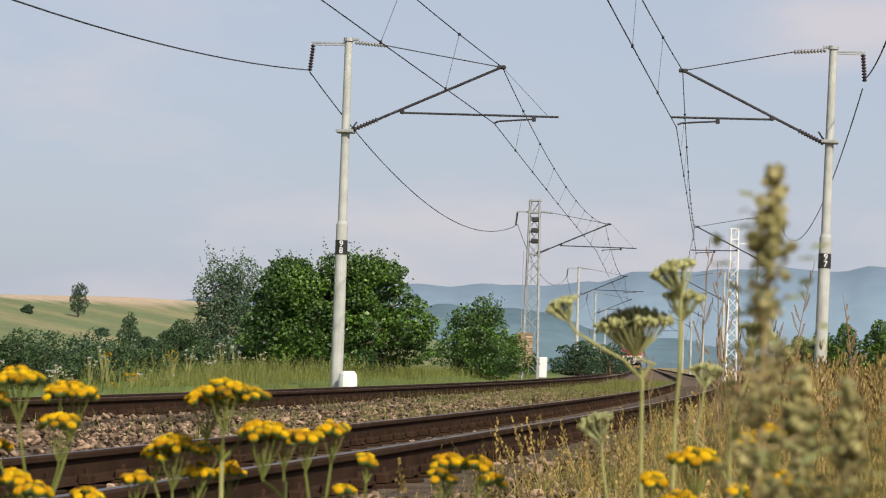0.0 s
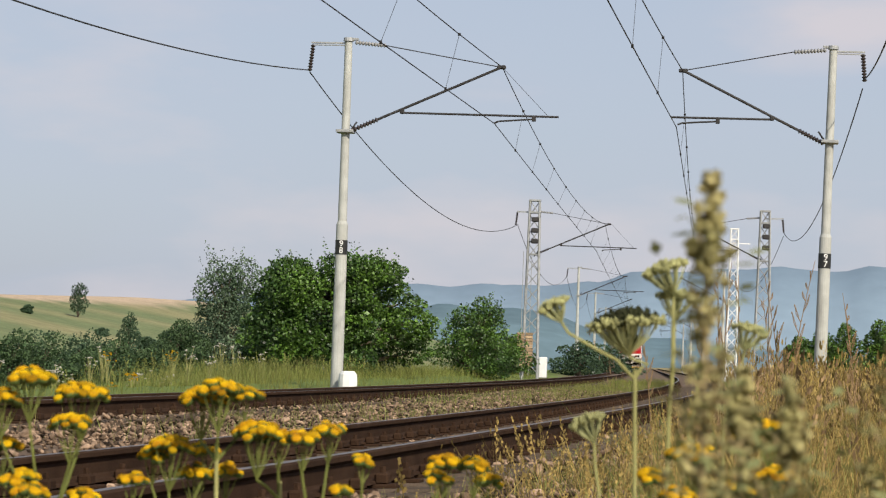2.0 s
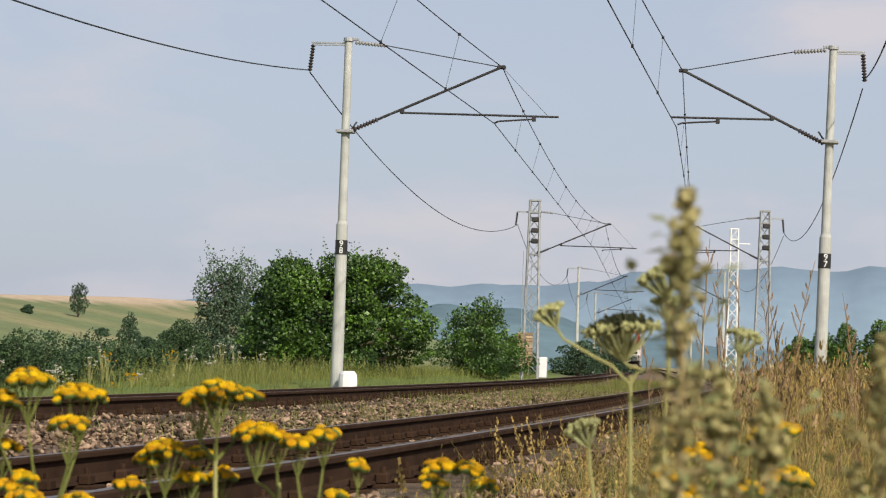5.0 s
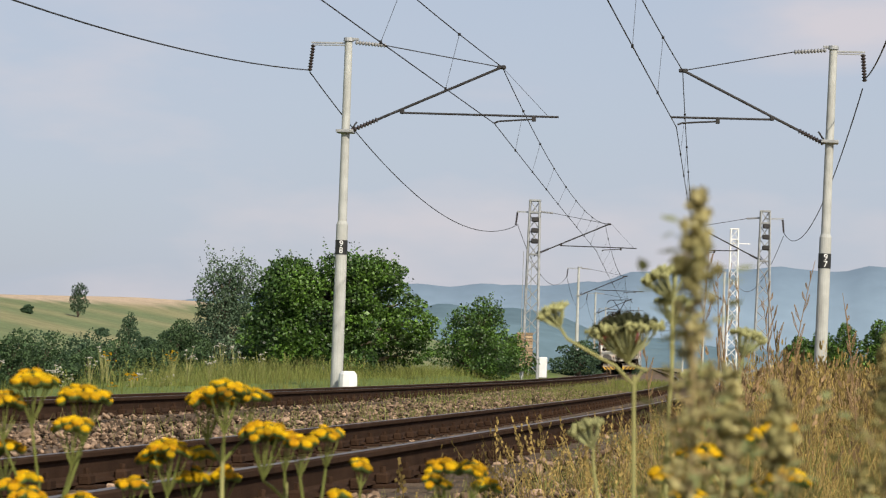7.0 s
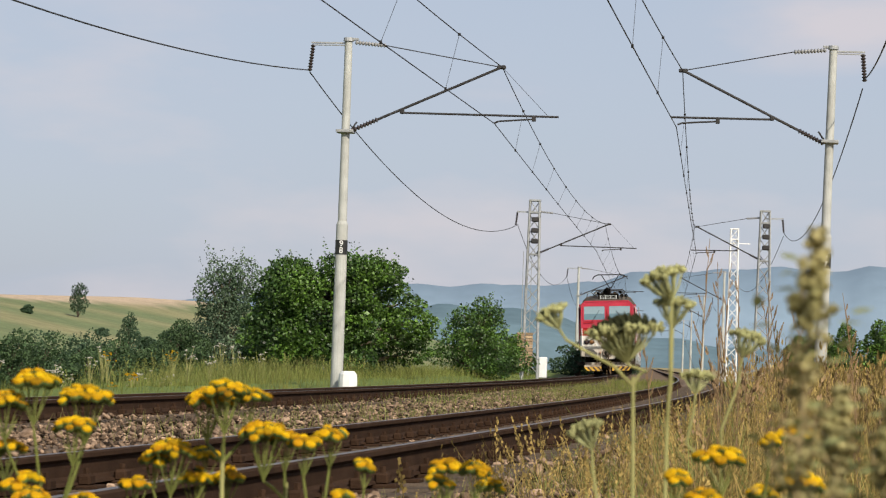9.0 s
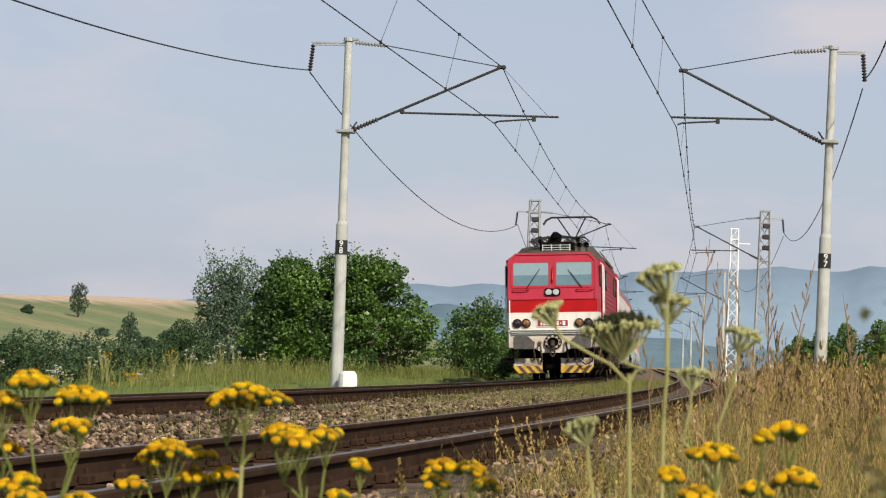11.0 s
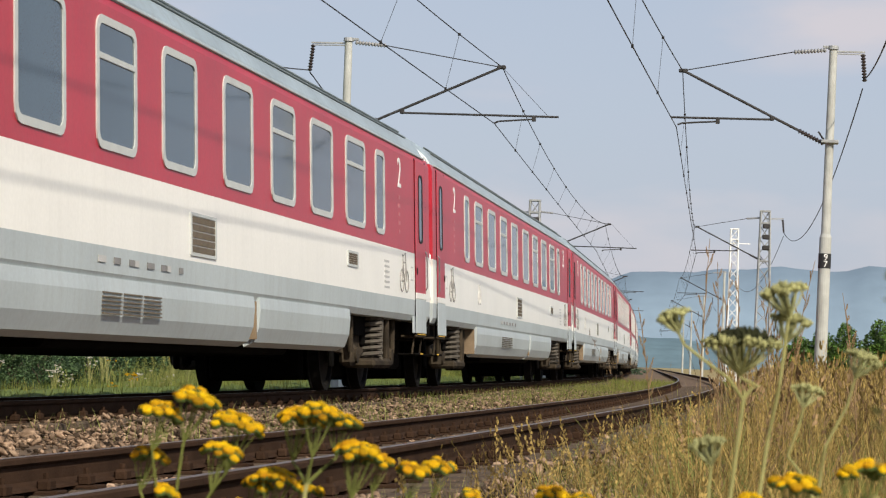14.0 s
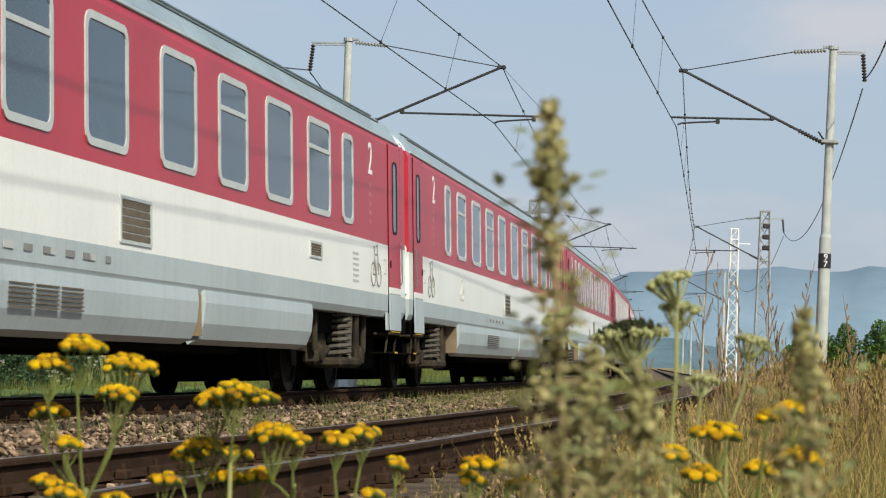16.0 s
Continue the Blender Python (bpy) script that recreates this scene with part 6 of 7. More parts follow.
rng_g = np.random.default_rng(3)
grass_patch("grass", "short green verge grass beyond the far track", verge_spots(rng_g, 11000, 20, 52, -9.5, -2.9), 0.16, 0.009, M_GRASS, 41)
grass_patch("grass", "green verge grass beyond the far track", verge_spots(rng_g, 10000, 50, 130, -9.5, -2.9, 1.3), 0.32, 0.010, M_GRASS, 52)
grass_patch("grass", "tall pale verge grass by the bushes", verge_spots(rng_g, 8000, 44, 110, -12, -4.6, 1.2), 0.46, 0.010, M_STRAW_GREEN, 42)
grass_patch("grass", "tall seeding grass on the far verge", verge_spots(rng_g, 1300, 40, 85, -11, -4.2, 1.1, 21.0), 0.55, 0.007, M_STRAW_GREEN, 54, seed_head_templates(np.random.default_rng(6)), tilt=0.9)
grass_patch("grass", "grass tufts between the tracks", verge_spots(rng_g, 2600, 15, 75, 1.2, TRACK_T - 1.0, 1.0, 5.0), 0.24, 0.007, M_STRAW_GREEN, 43)
grass_patch("grass", "green tufts in the ballast far along the line", verge_spots(rng_g, 5200, 34, 110, 0.9, TRACK_T - 0.85), 0.22, 0.010, M_GRASS, 44)
grass_patch("grass", "thin weeds in the near ballast shoulder", verge_spots(rng_g, 4200, 5.5, 26, TRACK_T + 1.15, TRACK_T + 3.0, 1.2, 9.0), 0.19, 0.005, M_STRAW_GREEN, 45)
grass_patch("grass", "green tufts along the near track", verge_spots(rng_g, 4200, 20, 120, TRACK_T + 0.95, TRACK_T + 2.6, 0.8), 0.26, 0.008, M_STRAW_GREEN, 46)

grass_patch("grass", "short half-dry grass round the standpoint", verge_spots(rng_g, 9000, -8, 7.5, TRACK_T + 1.9, TRACK_T + 9.0), 0.17, 0.006, M_STRAW_GREEN, 53)
seeds_t = seed_head_templates(np.random.default_rng(2))
grass_patch("dry_grass", "dense dry straw-coloured grass beside the line", verge_spots(rng_g, 36000, 8.0, 48, TRACK_T + 2.4, TRACK_T + 9.5, 1.1), 0.66, 0.005, M_STRAW, 47, tilt=1.2)
grass_patch("dry_grass", "tall dry grass with seed plumes", verge_spots(rng_g, 6500, 13.0, 48, TRACK_T + 2.5, TRACK_T + 9.0, 1.0), 0.86, 0.004, M_STRAW, 48, seeds_t, tilt=0.7)
grass_patch("dry_grass", "dry grass reaching back to the hedge", verge_spots(rng_g, 12000, 45, 110, TRACK_T + 2.2, TRACK_T + 16, 1.1), 0.85, 0.012, M_STRAW, 49, tilt=0.7)
grass_patch("dry_grass", "reddish dead stalks among the dry grass", verge_spots(rng_g, 2600, 11.0, 46, TRACK_T + 2.2, TRACK_T + 8.8, 1.1), 0.80, 0.0055, M_DEAD, 50, seeds_t, tilt=0.9)
grass_patch("grass", "green undergrowth in the dry grass", verge_spots(rng_g, 9000, 5.5, 40, TRACK_T + 2.2, TRACK_T + 8.0, 1.3, 13.0), 0.34, 0.007, M_GRASS, 51, tilt=1.0)

grass_patch("grass", "half-dry olive grass among the straw", verge_spots(rng_g, 10000, 9, 44, TRACK_T + 2.3, TRACK_T + 8.5, 1.1), 0.60, 0.006, M_STRAW_GREEN, 55, tilt=1.1)
grass_patch("dry_grass", "pale dry tufts on the ballast shoulder", verge_spots(rng_g, 4500, 6.5, 24, TRACK_T + 1.35, TRACK_T + 2.8, 1.1, 17.0), 0.19, 0.0045, M_STRAW, 56, tilt=1.4)
grass_patch("dry_grass", "pale seeding grass beside the near track", verge_spots(rng_g, 700, 8, 26, TRACK_T + 1.6, TRACK_T + 2.8, 1.0), 0.42, 0.004, M_STRAW, 57, seeds_t, tilt=1.0)


# ---------------------------------------------------------------- weeds on the far verge
def flower_weed(base, h, seed, mat_flower, label):
    rng = random.Random(seed)
    w = thing("wildflower", label, "wildflower", "verge wildflowers", Matrix.Translation(base))
    for i in range(9):
        a, r = rng.uniform(0, 6.28), rng.uniform(0.05, 0.30) * h
        tip = Vector((r * math.cos(a), r * math.sin(a), h * rng.uniform(0.6, 1.0)))
        part("stem", Shape().tube([(0, 0, -0.1), tip * 0.5 + Vector((0, 0, 0.1 * h)), tip], [0.010, 0.007, 0.004], 4), M_STEM, w)
        fl = Shape()
        for k in range(5):
            q = tip + Vector((rng.gauss(0, 0.022), rng.gauss(0, 0.022), rng.gauss(0, 0.010)))
            fl.tube([q, q + Vector((0, 0, 0.010)), q + Vector((0, 0, 0.018))], [0.016, 0.020, 0.008], 6)
        part("flower_head", fl, mat_flower, w)


rw = random.Random(12)
for k in range(28):
    s, u = (rw.uniform(30, 62), rw.uniform(-9.5, -4.2)) if k < 14 else (rw.uniform(55, 72), rw.uniform(-12.5, -6.5))
    p = at(s, u, 0)
    flower_weed(Vector((p.x, p.y, ground_z(p.x, p.y))), rw.uniform(0.30, 0.60) if k < 14 else rw.uniform(0.6, 1.15), 200 + k, M_PALE_FLOWER if k % 7 else M_TANSY, "pale flowering verge weed among the grass" if k % 7 else "yellow flowering verge weed among the grass")


# ---------------------------------------------------------------- tall dead stalks standing out of the dry grass
def dry_stalk(x, d, h, seed):
    """A dead weed: a thin bent stem with short upright side shoots and seed tips."""
    rng = random.Random(seed)
    a = radians(10.595)
    px, py = x * math.cos(a) - d * math.sin(a), x * math.sin(a) + d * math.cos(a)
    w = thing("dead_stalk", "tall thin dead weed stalk in the dry grass", "weed", "dead stalks", Matrix.Translation((px, py, ground_z(px, py))))
    lean_ = rng.uniform(-0.12, 0.12)
    def axis(t):
        return Vector((lean_ * h * t * t, 0.05 * h * t, h * t))
    part("stem", Shape().tube([axis(i / 8) - Vector((0, 0, 0.1 if i == 0 else 0)) for i in range(9)], [0.0055 * (1 - 0.7 * i / 8) for i in range(9)], 5), M_DEAD, w)
    for i in range(11):
        t = 0.5 + 0.47 * i / 11
        b = rng.uniform(0, 6.28)
        ln = h * rng.uniform(0.05, 0.16) * (1.3 - t)
        o = axis(t)
        tip = o + Vector((math.cos(b) * 0.4, math.sin(b) * 0.4, 1.0)).normalized() * ln
        part("side_shoot", Shape().tube([o, o.lerp(tip, 0.5) + Vector((math.cos(b), math.sin(b), 0)) * 0.01, tip], [0.004, 0.003, 0.002], 4), M_DEAD, w)
        seeds = [o.lerp(tip, 0.35 + 0.08 * k) for k in range(10)]
        part("seed_tip", Shape().tube(seeds, [0.0015 if k % 2 else rng.uniform(0.003, 0.006) for k in range(10)], 5), M_DEAD, w)


for k, (x, d, h) in enumerate(((1.47, 14.0, 1.50), (1.70, 15.0, 1.42), (1.95, 14.0, 1.48), (2.05, 14.5, 1.40), (2.32, 13.5, 1.35), (2.40, 14.0, 1.25), (1.58, 13.0, 1.30), (1.82, 16.0, 1.45), (2.18, 16.0, 1.30), (1.30, 15.0, 1.10))):
    dry_stalk(x, d, h, 300 + k)


# ---------------------------------------------------------------- plants close to the camera, swaying in the wind
VIEW_YAW = 10.595


def stand(x, d):
    """Foot of a plant: x metres to the side of the view's axis, d metres ahead."""
    a = radians(VIEW_YAW)
    px, py = x * math.cos(a) - d * math.sin(a), x * math.sin(a) + d * math.cos(a)
    return Vector((px, py, ground_z(px, py)))


def sway(plant, foot, d, head_z, rows):
    """Rows of time, sideways and upward drift of the head in hundredths of a metre, as a lean about the foot."""
    h = head_z - foot.z
    SWAYING.append((plant, [(t, pose(foot.x, foot.y, foot.z + dz * 0.01, 0, math.degrees(math.atan2(dx * 0.01, h)), VIEW_YAW)) for t, dx, dz in rows]))


def button_mesh():
    sh = Shape()
    n = 9
    rings = [[(r * math.cos(2 * math.pi * k / n), r * math.sin(2 * math.pi * k / n), z) for k in range(n)] for r, z in ((0.35, -0.40), (0.50, -0.10), (0.47, 0.12), (0.25, 0.25), (0.06, 0.22))]
    return sh.loft(rings)


def tansy(label, x, d, heads, rows, seed):
    """A tansy: stem, branches, feathery leaves, flat clusters of yellow buttons; heads: (x, height, radius)."""
    rng = random.Random(seed)
    foot = stand(x, d)
    plant = thing("tansy_plant", label, "wildflower", "tansy plants", Matrix.Translation(foot) @ Euler((0, 0, radians(VIEW_YAW))).to_matrix().to_4x4())
    gz = foot.z
    top = max(h[1] for h in heads) - gz
    fork = Vector((0, 0, min(h[1] for h in heads) - gz - 0.05))
    part("stem", Shape().tube([(0, 0, -0.12), (0.006, 0, fork.z * 0.5), fork], [0.0036, 0.0031, 0.0024], 7), M_STEM, plant)
    btn = button_mesh()
    for hx, hz, r in heads:
        c = Vector((hx - x, rng.uniform(-0.04, 0.04), hz - gz))
        neck = c - Vector((0, 0, r * 1.5 + 0.012))
        part("branch", Shape().tube([fork + Vector((0, 0, -0.02)), fork.lerp(neck, 0.5) + Vector(((c.x) * 0.10, 0, -0.006)), neck], [0.0022, 0.0018, 0.0014], 6), M_TANSY_STEM, plant)
        fl, st, cup = Shape(), Shape(), Shape()
        n = max(9, int(30 * (r / 0.028) ** 2))
        for i in range(n):
            a, q = i * 2.399, math.sqrt((i + 0.5) / n)
            p = c + Vector((r * q * math.cos(a), r * q * math.sin(a), r * 0.46 * (1 - q * q) - r * 0.12 + rng.uniform(-0.003, 0.003)))
            k = rng.uniform(0.0100, 0.0140)
            tilt = Euler((-0.6 * q * math.sin(a) + rng.gauss(0, 0.15), 0.6 * q * math.cos(a) + rng.gauss(0, 0.15), 0)).to_matrix()
            fl.add([p + tilt @ (Vector((v[0], v[1], v[2] * 0.75)) * k) for v in btn.v], btn.f)
            cup.add([p + tilt @ (Vector((v[0], v[1], v[2] * 0.7 - 0.20)) * k * 1.06) for v in btn.v], btn.f)
            if i % 2 == 0:
                st.tube([neck, neck.lerp(p, 0.55) + Vector((0, 0, -0.004)), p - Vector((0, 0, k * 0.3))], [0.0010, 0.0008, 0.0006], 4)
        part("flower_head", fl, M_TANSY, plant, "flat cluster of yellow button flowers")
        part("flower_stalk", st, M_TANSY_STEM, plant)
        part("calyx", cup, M_TANSY_LEAF, plant, "green cups under the yellow buttons")
    # feathery leaves along the stem
    for i in range(6):
        z = fork.z * (0.30 + 0.50 * i / 6)
        a = i * 2.2 + rng.uniform(-0.4, 0.4)
        ln = rng.uniform(0.05, 0.09)
        lf = Shape()
        o = Vector((0.004, 0, z))
        dirv = Vector((math.cos(a), math.sin(a) * 0.7, 0.75)).normalized()
        sidev = Vector((-math.sin(a), math.cos(a), 0))
        for k in range(1, 9):
            p = o + dirv * ln * k / 8 - Vector((0, 0, 0.02 * (k / 8) ** 2))
            for sg in (-1, 1):
                w = 0.020 * (1 - abs(k / 8 - 0.45))
                q = p + sidev * sg * w + dirv * 0.006
                lf.add([p - dirv * 0.002, q - dirv * 0.003, q + dirv * 0.004, p + dirv * 0.003], [(0, 1, 2, 3)])
        lf.tube([o, o + dirv * ln], [0.0012, 0.0006], 4)
        part("leaf", lf, M_TANSY_LEAF, plant, "feathery green leaf")
    sway(plant, foot, d, max(h[1] for h in heads), rows)
    return plant


def umbel(plant, base, tip_dir, r, rays, seed, dark=False, open_=1.0):
    """An umbel on its ray base: thin rays ending in little tufts."""
    rng = random.Random(seed)
    base, tip_dir = Vector(base), Vector(tip_dir).normalized()
    s1 = tip_dir.orthogonal().normalized()
    s2 = tip_dir.cross(s1)
    for i in range(rays):
        a, q = i * 2.399, math.sqrt((i + 0.5) / rays)
        spread = r * q
        end = base + tip_dir * (r * ((1.22 if dark else 1.36) - 0.34 * q * q)) + (s1 * math.cos(a) + s2 * math.sin(a)) * spread * open_
        mid = base.lerp(end, 0.5) + (s1 * math.cos(a) + s2 * math.sin(a)) * spread * 0.12
        part("ray", Shape().tube([base, mid, end], [0.0016, 0.0013, 0.0010], 4), M_RAY, plant)
        tuft = Shape()
        for k in range(13 if dark else 9):
            o = end + Vector((rng.gauss(0, 1), rng.gauss(0, 1), rng.gauss(0, 0.8 if dark else 0.55))) * r * 0.085
            sz = rng.uniform(0.0018, 0.0034)
            tuft.add([o + Vector(v) * sz for v in ((1, 0, 0), (-0.5, 0.87, 0), (-0.5, -0.87, 0), (0, 0, 1.2), (0, 0, -1.0))], [(0, 1, 3), (1, 2, 3), (2, 0, 3), (1, 0, 4), (2, 1, 4), (0, 2, 4)])
            if k % 3 == 0:
                tuft.tube([end - tip_dir * 0.004, o], 0.0006, 3)
        # On dark heads the inner tufts take the seed colour darkened by painted shade.
        part("umbellet", tuft, M_UMBEL_DARK if dark and q < 0.84 else M_UMBEL, plant)


def carrot(label, x, d, umbels, rows, seed, split=None):
    """A wild carrot: umbels are (ray base x, ray base height, head x, head height, radius, rays)."""
    foot = stand(x, d)
    plant = thing("umbel_plant", label, "wild carrot", "umbel plants", Matrix.Translation(foot) @ Euler((0, 0, radians(VIEW_YAW))).to_matrix().to_4x4())
    low = min(u[1] for u in umbels) - foot.z
    main = max(umbels, key=lambda u: u[1])
    fork = Vector(((main[0] - x) * 0.5, 0, low - 0.09))
    if split:
        fork = Vector((split[0] - x, 0, split[1] - foot.z))
    part("stem", Shape().tube([(0, 0, -0.12), (fork.x * 0.4, 0, fork.z * 0.5), fork], [0.0030, 0.0026, 0.0021], 7), M_STEM, plant)
    for i, (bx, bz, hx, hz, r, rays) in enumerate(umbels):
        b = Vector((bx - x, 0.02 * (i - 1), bz - foot.z))
        h = Vector((hx - x, b.y, hz - foot.z))
        out = Vector(((b.x - fork.x) * 0.75, b.y, fork.z + (b.z - fork.z) * 0.40))
        part("branch", Shape().tube([fork - Vector((0, 0, 0.01)), fork.lerp(out, 0.5), out, out.lerp(b, 0.6) + Vector(((b.x - out.x) * 0.2, 0, 0)), b], [0.0019, 0.0017, 0.0016, 0.0016, 0.0015], 6), M_STEM, plant)
        umbel(plant, b, (h - b) + Vector((0, 0.0, 0.0)), r, rays, seed + i, rays > 40)
    sway(plant, foot, d, main[3], rows)
    return plant


def mugwort(label, x, d, top_z, rows, seed, spread=1.0, bend=0.0, buds=900, branches=26):
    """A tall seeding mugwort: a wand with side branches set with small buds, broader below."""
    rng = random.Random(seed)
    foot = stand(x, d)
    plant = thing("mugwort_plant", label, "weed", "mugwort plants", Matrix.Translation(foot) @ Euler((0, 0, radians(VIEW_YAW))).to_matrix().to_4x4())
    h = top_z - foot.z
    def axis(t):
        return Vector((bend * math.sin(t * 2.6), 0, h * t))
    part("stem", Shape().tube([axis(i / 12) - Vector((0, 0, 0.12 if i == 0 else 0)) for i in range(13)], [0.0042 * (1 - 0.75 * i / 12) for i in range(13)], 6), M_MUG_STEM, plant)
    def bud(sh, p, k):
        e = Euler((rng.uniform(0, 6), rng.uniform(0, 6), 0)).to_matrix()
        sh.add([p + e @ (Vector(v) * k) for v in ((1, 0, 0), (0, 1, 0), (-1, 0, 0), (0, -1, 0), (0, 0, 1.5), (0, 0, -1.5))], [(0, 1, 4), (1, 2, 4), (2, 3, 4), (3, 0, 4), (1, 0, 5), (2, 1, 5), (3, 2, 5), (0, 3, 5)])
    for i in range(branches):
        t = 0.70 + 0.285 * (i + 0.5) / branches
        a = i * 2.399
        ln = (0.003 + 0.30 * (1 - t)) * spread * rng.uniform(0.7, 1.25)
        o = axis(t)
        dirv = Vector((math.cos(a), math.sin(a), rng.uniform(0.45, 1.25))).normalized()
        end = o + dirv * ln
        br = part("side_branch", Shape().tube([o, o.lerp(end, 0.5) + Vector((0, 0, -0.004)), end], [0.0016, 0.0012, 0.0007], 4), M_MUG_STEM, plant)
        cl = Shape()
        n = max(8, int(buds / branches * (0.35 + ln * 18)))
        for k in range(n):
            f = rng.uniform(0.1, 1.05)
            p = o + dirv * ln * f + Vector((rng.gauss(0, 1), rng.gauss(0, 1), rng.gauss(0, 1))) * 0.0036
            bud(cl, p, rng.uniform(0.0013, 0.0024))
        part("flower_spray", cl, M_MUGWORT, plant, "dry yellowish bud cluster")
        if t < 0.97:
            lf = Shape()
            for q in range(4):
                dd = Vector((math.cos(a + q - 1.5), math.sin(a + q - 1.5), rng.uniform(-0.3, 0.5)))
                w = Vector((-dd.y, dd.x, 0.3)) * 0.003
                p = o + dirv * 0.01 * q
                lf.add([p - w * 0.4, p + dd * 0.006 - w, p + dd * 0.013, p + dd * 0.006 + w], [(0, 1, 2, 3)])
            part("leaf", lf, M_MUG_LEAF, plant)
    top = Shape()
    for k in range(70):
        t = 0.955 + 0.045 * rng.random()
        p = axis(t) + Vector((rng.gauss(0, 1), rng.gauss(0, 1), 0)) * (0.0017 + 0.055 * (1 - t))
        bud(top, p, rng.uniform(0.0020, 0.0034))
    part("bud_spike", top, M_MUGWORT, plant)
    sway(plant, foot, d, top_z, rows)
    return plant


M_TANSY_STEM = material("tansy_stalk", (0.15, 0.17, 0.045), 0.7, vary=0.3, scale=20, bump=0.0)
M_RAY = material("pale_umbel_ray", (0.36, 0.37, 0.18), 0.6, vary=0.2, scale=20, bump=0.0)
# Dark seeds, with the shade of the umbel's underside put into the colour.
M_UMBEL_DARK = material("umbel_seed_and_shade", (0.030, 0.033, 0.014), 0.9, vary=0.3, scale=20, bump=0.0, island=0.5)
M_MUG_STEM = material("mugwort_stem", (0.28, 0.22, 0.11), 0.7, vary=0.25, scale=20, bump=0.0)
M_MUG_LEAF = material("mugwort_leaf", (0.26, 0.28, 0.12), 0.7, vary=0.25, scale=20, bump=0.0, thin=0.25)

# drift of the heads (time, sideways cm, upwards cm) as the wind and the passing train push them
GUST_LEFT = [(0.0, -1.6, 0.3), (0.5, 1.5, 0.9), (1.0, 1.1, 0.8), (1.5, 0.6, 0.5), (2.0, -0.3, 0.3), (2.5, 0.3, 0.0), (3.0, -1.0, 0.2), (3.5, 0.0, 0.0), (4.0, -1.4, 0.2), (5.2, -0.4, 0.1), (6.5, -0.8, 0.2), (7.0, 0.0, 0.0), (7.5, -0.4, 0.0),
             (8.0, 0.5, 0.2), (8.5, -1.3, 0.0), (9.0, 0.2, 0.0), (10.2, -0.2, 0.0), (11.5, -0.3, -0.2), (12.0, 2.4, 0.4), (12.5, 10.3, 0.9), (13.0, 10.6, 1.3), (13.5, 11.7, 1.6), (14.0, 18.4, 0.4), (14.3, 13.0, 0.8), (14.5, 10.2, 1.1), (15.0, 0.6, -0.8), (15.5, 0.9, 0.3), (16.0, 5.2, 4.0)]
GUST_MID = [(0.0, -0.1, 0.1), (0.5, -0.8, 0.1), (1.0, -0.4, 0.1), (1.5, -0.4, 0.1), (2.5, -1.1, 0.1), (3.0, -0.1, 0.0), (3.5, -0.9, 0.0), (4.0, -1.1, 0.0), (5.2, -0.8, 0.0), (6.5, -0.5, 0.0), (7.0, 0.0, 0.0), (7.5, 1.7, -0.3), (8.0, -0.1, 0.0),
            (8.5, 1.2, -0.2), (9.0, 0.0, 0.0), (10.2, 1.2, 0.0), (11.5, 2.7, -0.3), (12.0, 0.5, 0.0), (12.5, 2.4, -0.2), (13.0, 4.1, -0.4), (13.5, 3.0, -0.2), (14.0, 10.6, -1.4), (14.5, 0.0, 0.1), (15.0, 8.0, -1.5), (15.5, -6.4, 0.3), (16.0, 1.0, -0.1)]
GUST_LOW = [(0.0, 0.6, 0.6), (0.5, 1.1, 0.5), (1.0, -0.3, 0.0), (1.5, 1.4, 0.6), (2.0, 0.2, 0.5), (2.5, 1.1, -0.2), (3.0, -0.3, 0.1), (4.0, -0.6, 0.0), (5.2, -0.3, 0.0), (6.5, -0.4, 0.0), (7.0, 0.0, 0.0), (8.0, 0.3, 0.0), (9.0, 0.4, 0.0), (10.2, 0.2, 0.0),
            (11.5, -0.2, 0.0), (12.0, 0.9, 0.0), (12.5, 4.3, -0.2), (13.0, 5.2, -0.6), (13.5, 5.6, 0.0), (14.0, 12.6, -1.8), (14.5, 8.0, -1.5), (15.0, 2.8, -1.2), (15.5, 1.0, 0.0), (16.0, 4.0, 0.5)]
GUST_UMBEL = [(0.0, 0.9, 0.6), (0.5, 2.8, 0.6), (1.0, -0.3, 0.2), (1.5, 1.8, 0.4), (2.0, 0.1, 0.6), (2.5, 1.6, -0.1), (3.0, 0.5, 0.2), (3.5, 0.1, 0.1), (4.0, -0.3, 0.0), (5.2, -0.4, 0.0), (6.5, -0.4, 0.0), (7.0, 0.0, 0.0), (7.5, -0.2, 0.0), (8.0, 0.2, -0.1), (8.5, 0.2, 0.0),
              (9.0, -0.1, -0.1), (10.2, -0.4, 0.0), (11.5, -0.6, 0.2), (12.0, 0.8, 0.0), (12.5, 2.7, 0.2), (13.0, 4.7, 0.0), (13.5, 5.7, 0.7), (14.0, 12.4, -0.6), (14.5, 5.3, 0.3), (15.0, 6.4, 0.6), (15.5, 1.0, 0.4), (16.0, 0.5, -0.6)]
GUST_RIGHT = [(0.0, -0.8, -0.4), (1.5, -1.5, 0.0), (3.0, 0.4, 0.0), (4.0, 0.6, 0.0), (5.2, 0.2, 0.0), (7.0, 0.0, 0.0), (8.0, 0.3, 0.0), (9.0, 1.6, -0.3), (10.2, 1.0, 0.0), (11.3, 0.9, 0.0), (12.0, 0.8, 0.0), (12.5, 5.1, -1.6), (13.0, 2.8, -0.8), (13.5, 8.4, -2.8), (14.0, 9.0, -2.5), (14.5, -1.6, 0.8), (15.0, 3.0, -1.5), (15.5, 3.5, -1.5), (16.0, 1.2, 2.0)]
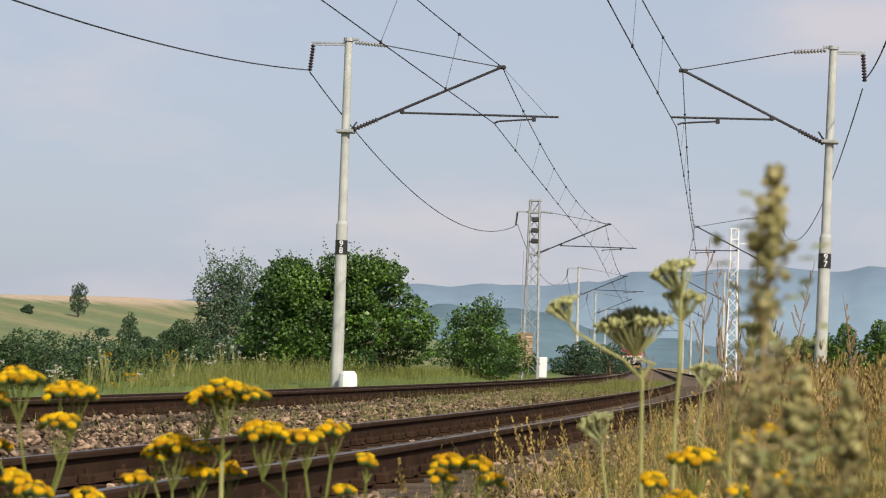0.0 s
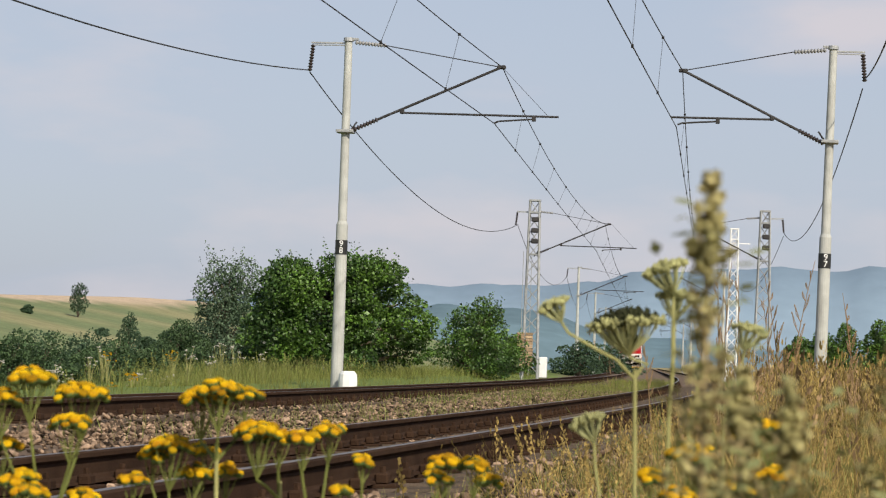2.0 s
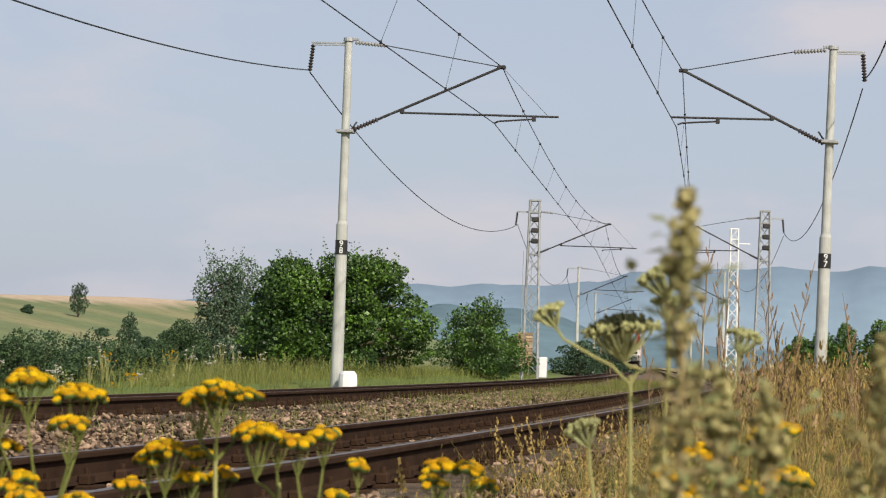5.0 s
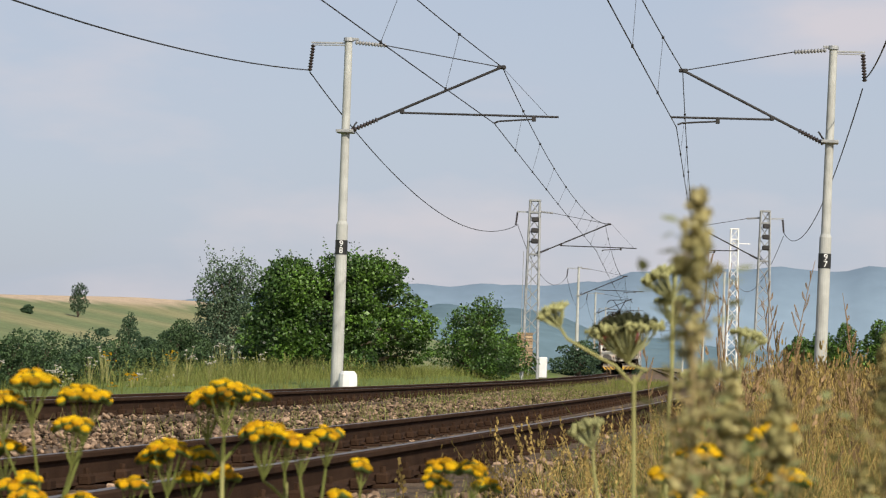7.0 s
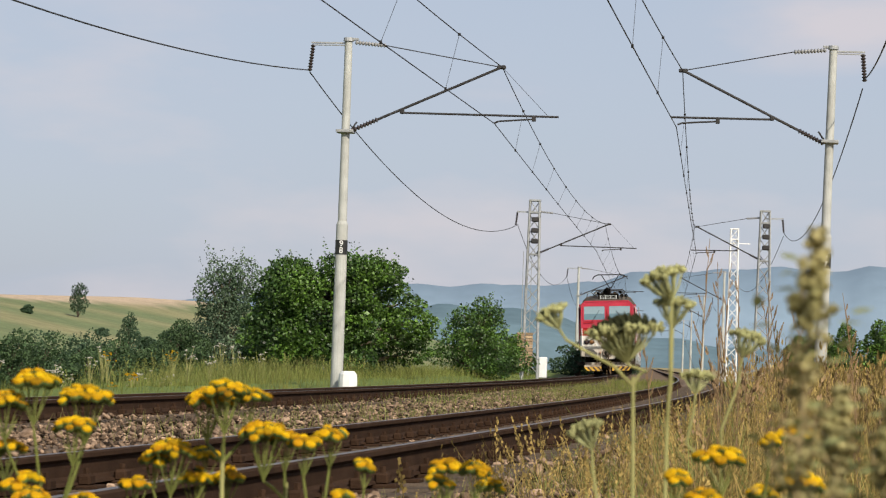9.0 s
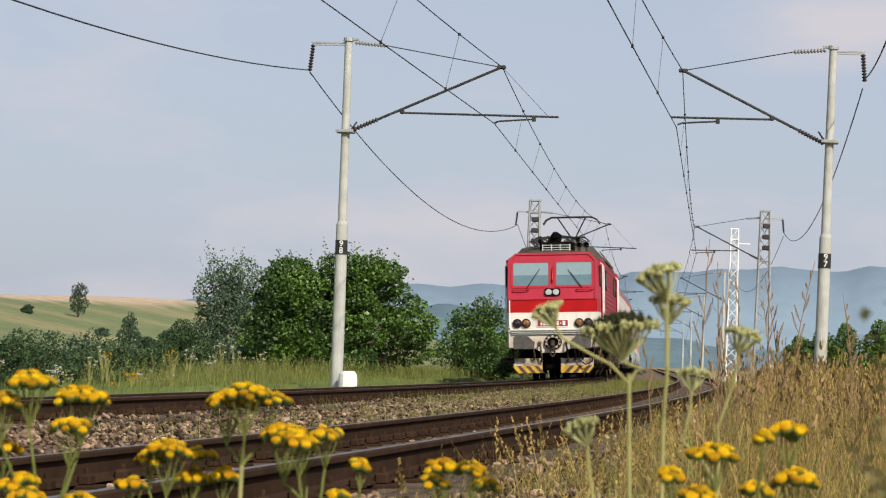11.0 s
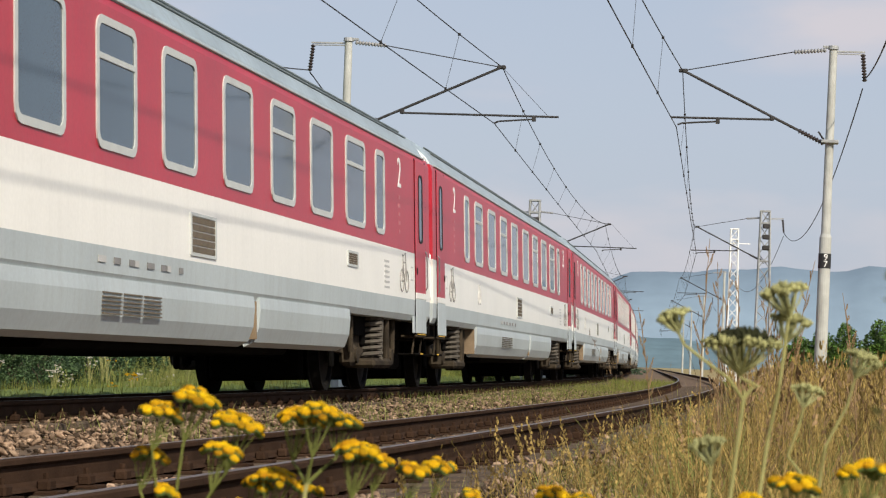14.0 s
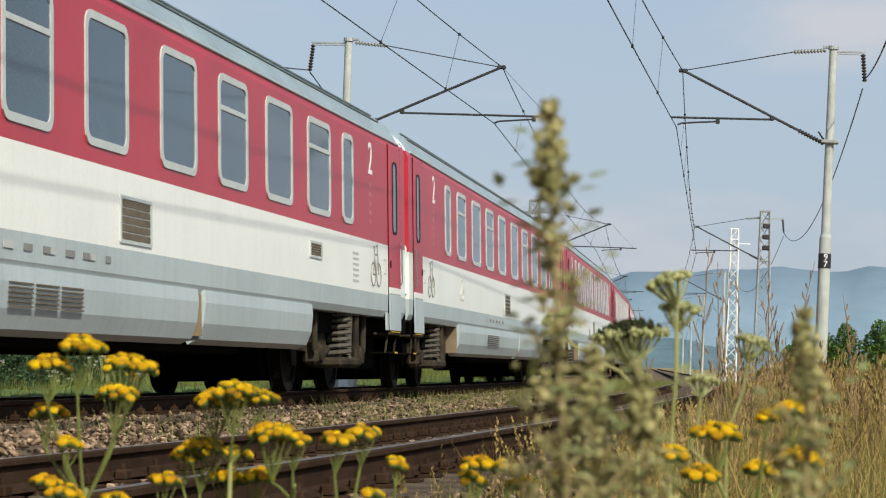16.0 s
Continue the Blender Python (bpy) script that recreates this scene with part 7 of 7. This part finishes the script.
GUST_MUG = [(0.0, 5.3, 1.9), (0.5, 5.6, 1.2), (1.0, 6.6, 1.0), (1.5, 1.9, 0.6), (2.0, 0.9, 1.2), (2.5, 0.8, 1.2), (3.0, -1.2, 1.0), (3.5, -0.5, 0.6), (4.0, -1.9, 0.2), (5.2, -0.5, 0.0), (6.5, 0.7, 0.0), (7.0, 0.0, 0.0), (7.5, 1.7, -0.2), (8.0, 4.0, -0.2), (8.5, 9.6, 0.0), (9.0, 8.4, -2.2), (10.2, 14.0, -2.0),
            (11.3, 17.0, -2.5), (12.0, 20.0, -2.0), (13.0, 22.0, -1.5), (14.0, 18.0, 0.5), (14.4, 12.3, 1.3), (14.6, 8.0, 0.7), (14.8, 4.6, -1.2), (15.0, 4.9, -1.9), (15.2, 3.4, 1.7), (15.5, 0.5, 6.5), (15.8, -6.2, 7.0), (16.0, -10.6, 6.2)]

tansy("tall tansy with broad yellow flower clusters close by", -0.430, 2.70, [(-0.447, 0.456, 0.026), (-0.399, 0.440, 0.030), (-0.477, 0.433, 0.022), (-0.404, 0.408, 0.023), (-0.482, 0.380, 0.020), (-0.452, 0.350, 0.014)], GUST_LEFT, 1)
tansy("tansy with a triple yellow flower cluster", -0.240, 2.70, [(-0.261, 0.442, 0.026), (-0.238, 0.453, 0.026), (-0.214, 0.447, 0.021)], GUST_MID, 2)
tansy("tansy with a dense yellow flower cluster", -0.170, 2.72, [(-0.194, 0.407, 0.028), (-0.172, 0.401, 0.017)], GUST_MID, 3)
tansy("slender tansy with small yellow clusters", -0.135, 2.66, [(-0.150, 0.400, 0.018), (-0.124, 0.408, 0.017), (-0.108, 0.345, 0.012)], GUST_LOW, 4)
tansy("low tansy with many small yellow clusters", -0.300, 2.75, [(-0.306, 0.381, 0.027), (-0.271, 0.377, 0.016), (-0.327, 0.371, 0.017), (-0.345, 0.343, 0.018), (-0.280, 0.351, 0.021), (-0.245, 0.355, 0.017)], GUST_LOW, 5)
tansy("short tansy with small yellow clusters", 0.020, 2.70, [(0.005, 0.374, 0.020), (0.036, 0.376, 0.017), (-0.004, 0.360, 0.015), (0.051, 0.359, 0.015)], GUST_LOW, 6)
tansy("single budding tansy stalk", -0.088, 2.70, [(-0.086, 0.376, 0.010)], GUST_LOW, 7)
tansy("low tansy at the edge of the grass", -0.425, 2.65, [(-0.44, 0.332, 0.020), (-0.39, 0.328, 0.018), (-0.47, 0.340, 0.018)], GUST_LOW, 8)
tansy("tansy with yellow clusters among dry grass", 0.285, 2.30, [(0.249, 0.415, 0.022), (0.325, 0.438, 0.019), (0.291, 0.433, 0.008), (0.333, 0.392, 0.022), (0.209, 0.392, 0.011), (0.234, 0.376, 0.018), (0.293, 0.381, 0.016)], GUST_RIGHT, 9)

carrot("wild carrot with a broad and a nodding pale umbel", 0.215, 2.50, [(0.118, 0.530, 0.106, 0.553, 0.017, 18), (0.189, 0.498, 0.184, 0.532, 0.036, 54)], GUST_UMBEL, 20, (0.196, 0.484))
carrot("small wild carrot with one pale umbel", 0.165, 2.48, [(0.154, 0.410, 0.147, 0.430, 0.020, 18)], GUST_UMBEL, 25)
carrot("tall wild carrot with two stacked pale umbels", 0.235, 2.52, [(0.233, 0.562, 0.223, 0.585, 0.025, 22), (0.237, 0.536, 0.239, 0.556, 0.022, 18)], GUST_UMBEL, 30)
carrot("branched wild carrot with two pale umbels", 0.285, 2.60, [(0.317, 0.508, 0.324, 0.530, 0.020, 16), (0.271, 0.468, 0.271, 0.488, 0.017, 12)], GUST_UMBEL, 40)
NEAR_MUG = [(t, dx * 0.65, dz * 0.65) for t, dx, dz in GUST_MUG]
mugwort("tall seeding mugwort swaying close to the camera", 0.110, 1.10, 0.574, NEAR_MUG, 60, 0.62, 0.004, 800, 36)
mugwort("broad dry mugwort at the edge of the grass", 0.213, 1.15, 0.512, [(t, dx * 0.6, dz * 0.3) for t, dx, dz in NEAR_MUG], 61, 0.75, -0.004, 650, 30)
mugwort("short dry mugwort among the grass", 0.140, 1.20, 0.492, [(t, dx, dz * 0.3) for t, dx, dz in NEAR_MUG], 62, 0.8, 0.003, 600, 28)
mugwort("short dry mugwort bending beside a taller one", 0.165, 1.18, 0.486, [(t, dx, dz * 0.3) for t, dx, dz in NEAR_MUG], 63, 0.8, -0.003, 550, 28)


# ---------------------------------------------------------------- what moves
FRONT_S, SPEED, GAIN, FRONT_T = 34.646, 27.489, 0.068, 12.5


def rolling(l):
    """Poses of a vehicle whose middle lies l metres behind the train's front."""
    rows = []
    for i in range(33):
        t = i * 0.5
        s = FRONT_S - SPEED * (t - FRONT_T) - GAIN * (t - FRONT_T) ** 2 / 2 + l
        x, y, th = track_axis(s)
        rows.append((t, pose(x + 0.035 * math.cos(th), y + 0.035 * math.sin(th), 0.0, 0, -CANT, math.degrees(th))))
    return rows


def motions():
    for vehicle, l in TRAIN:
        walk(vehicle, rolling(l))
    for plant, rows in SWAYING:
        walk(plant, rows)


motions()
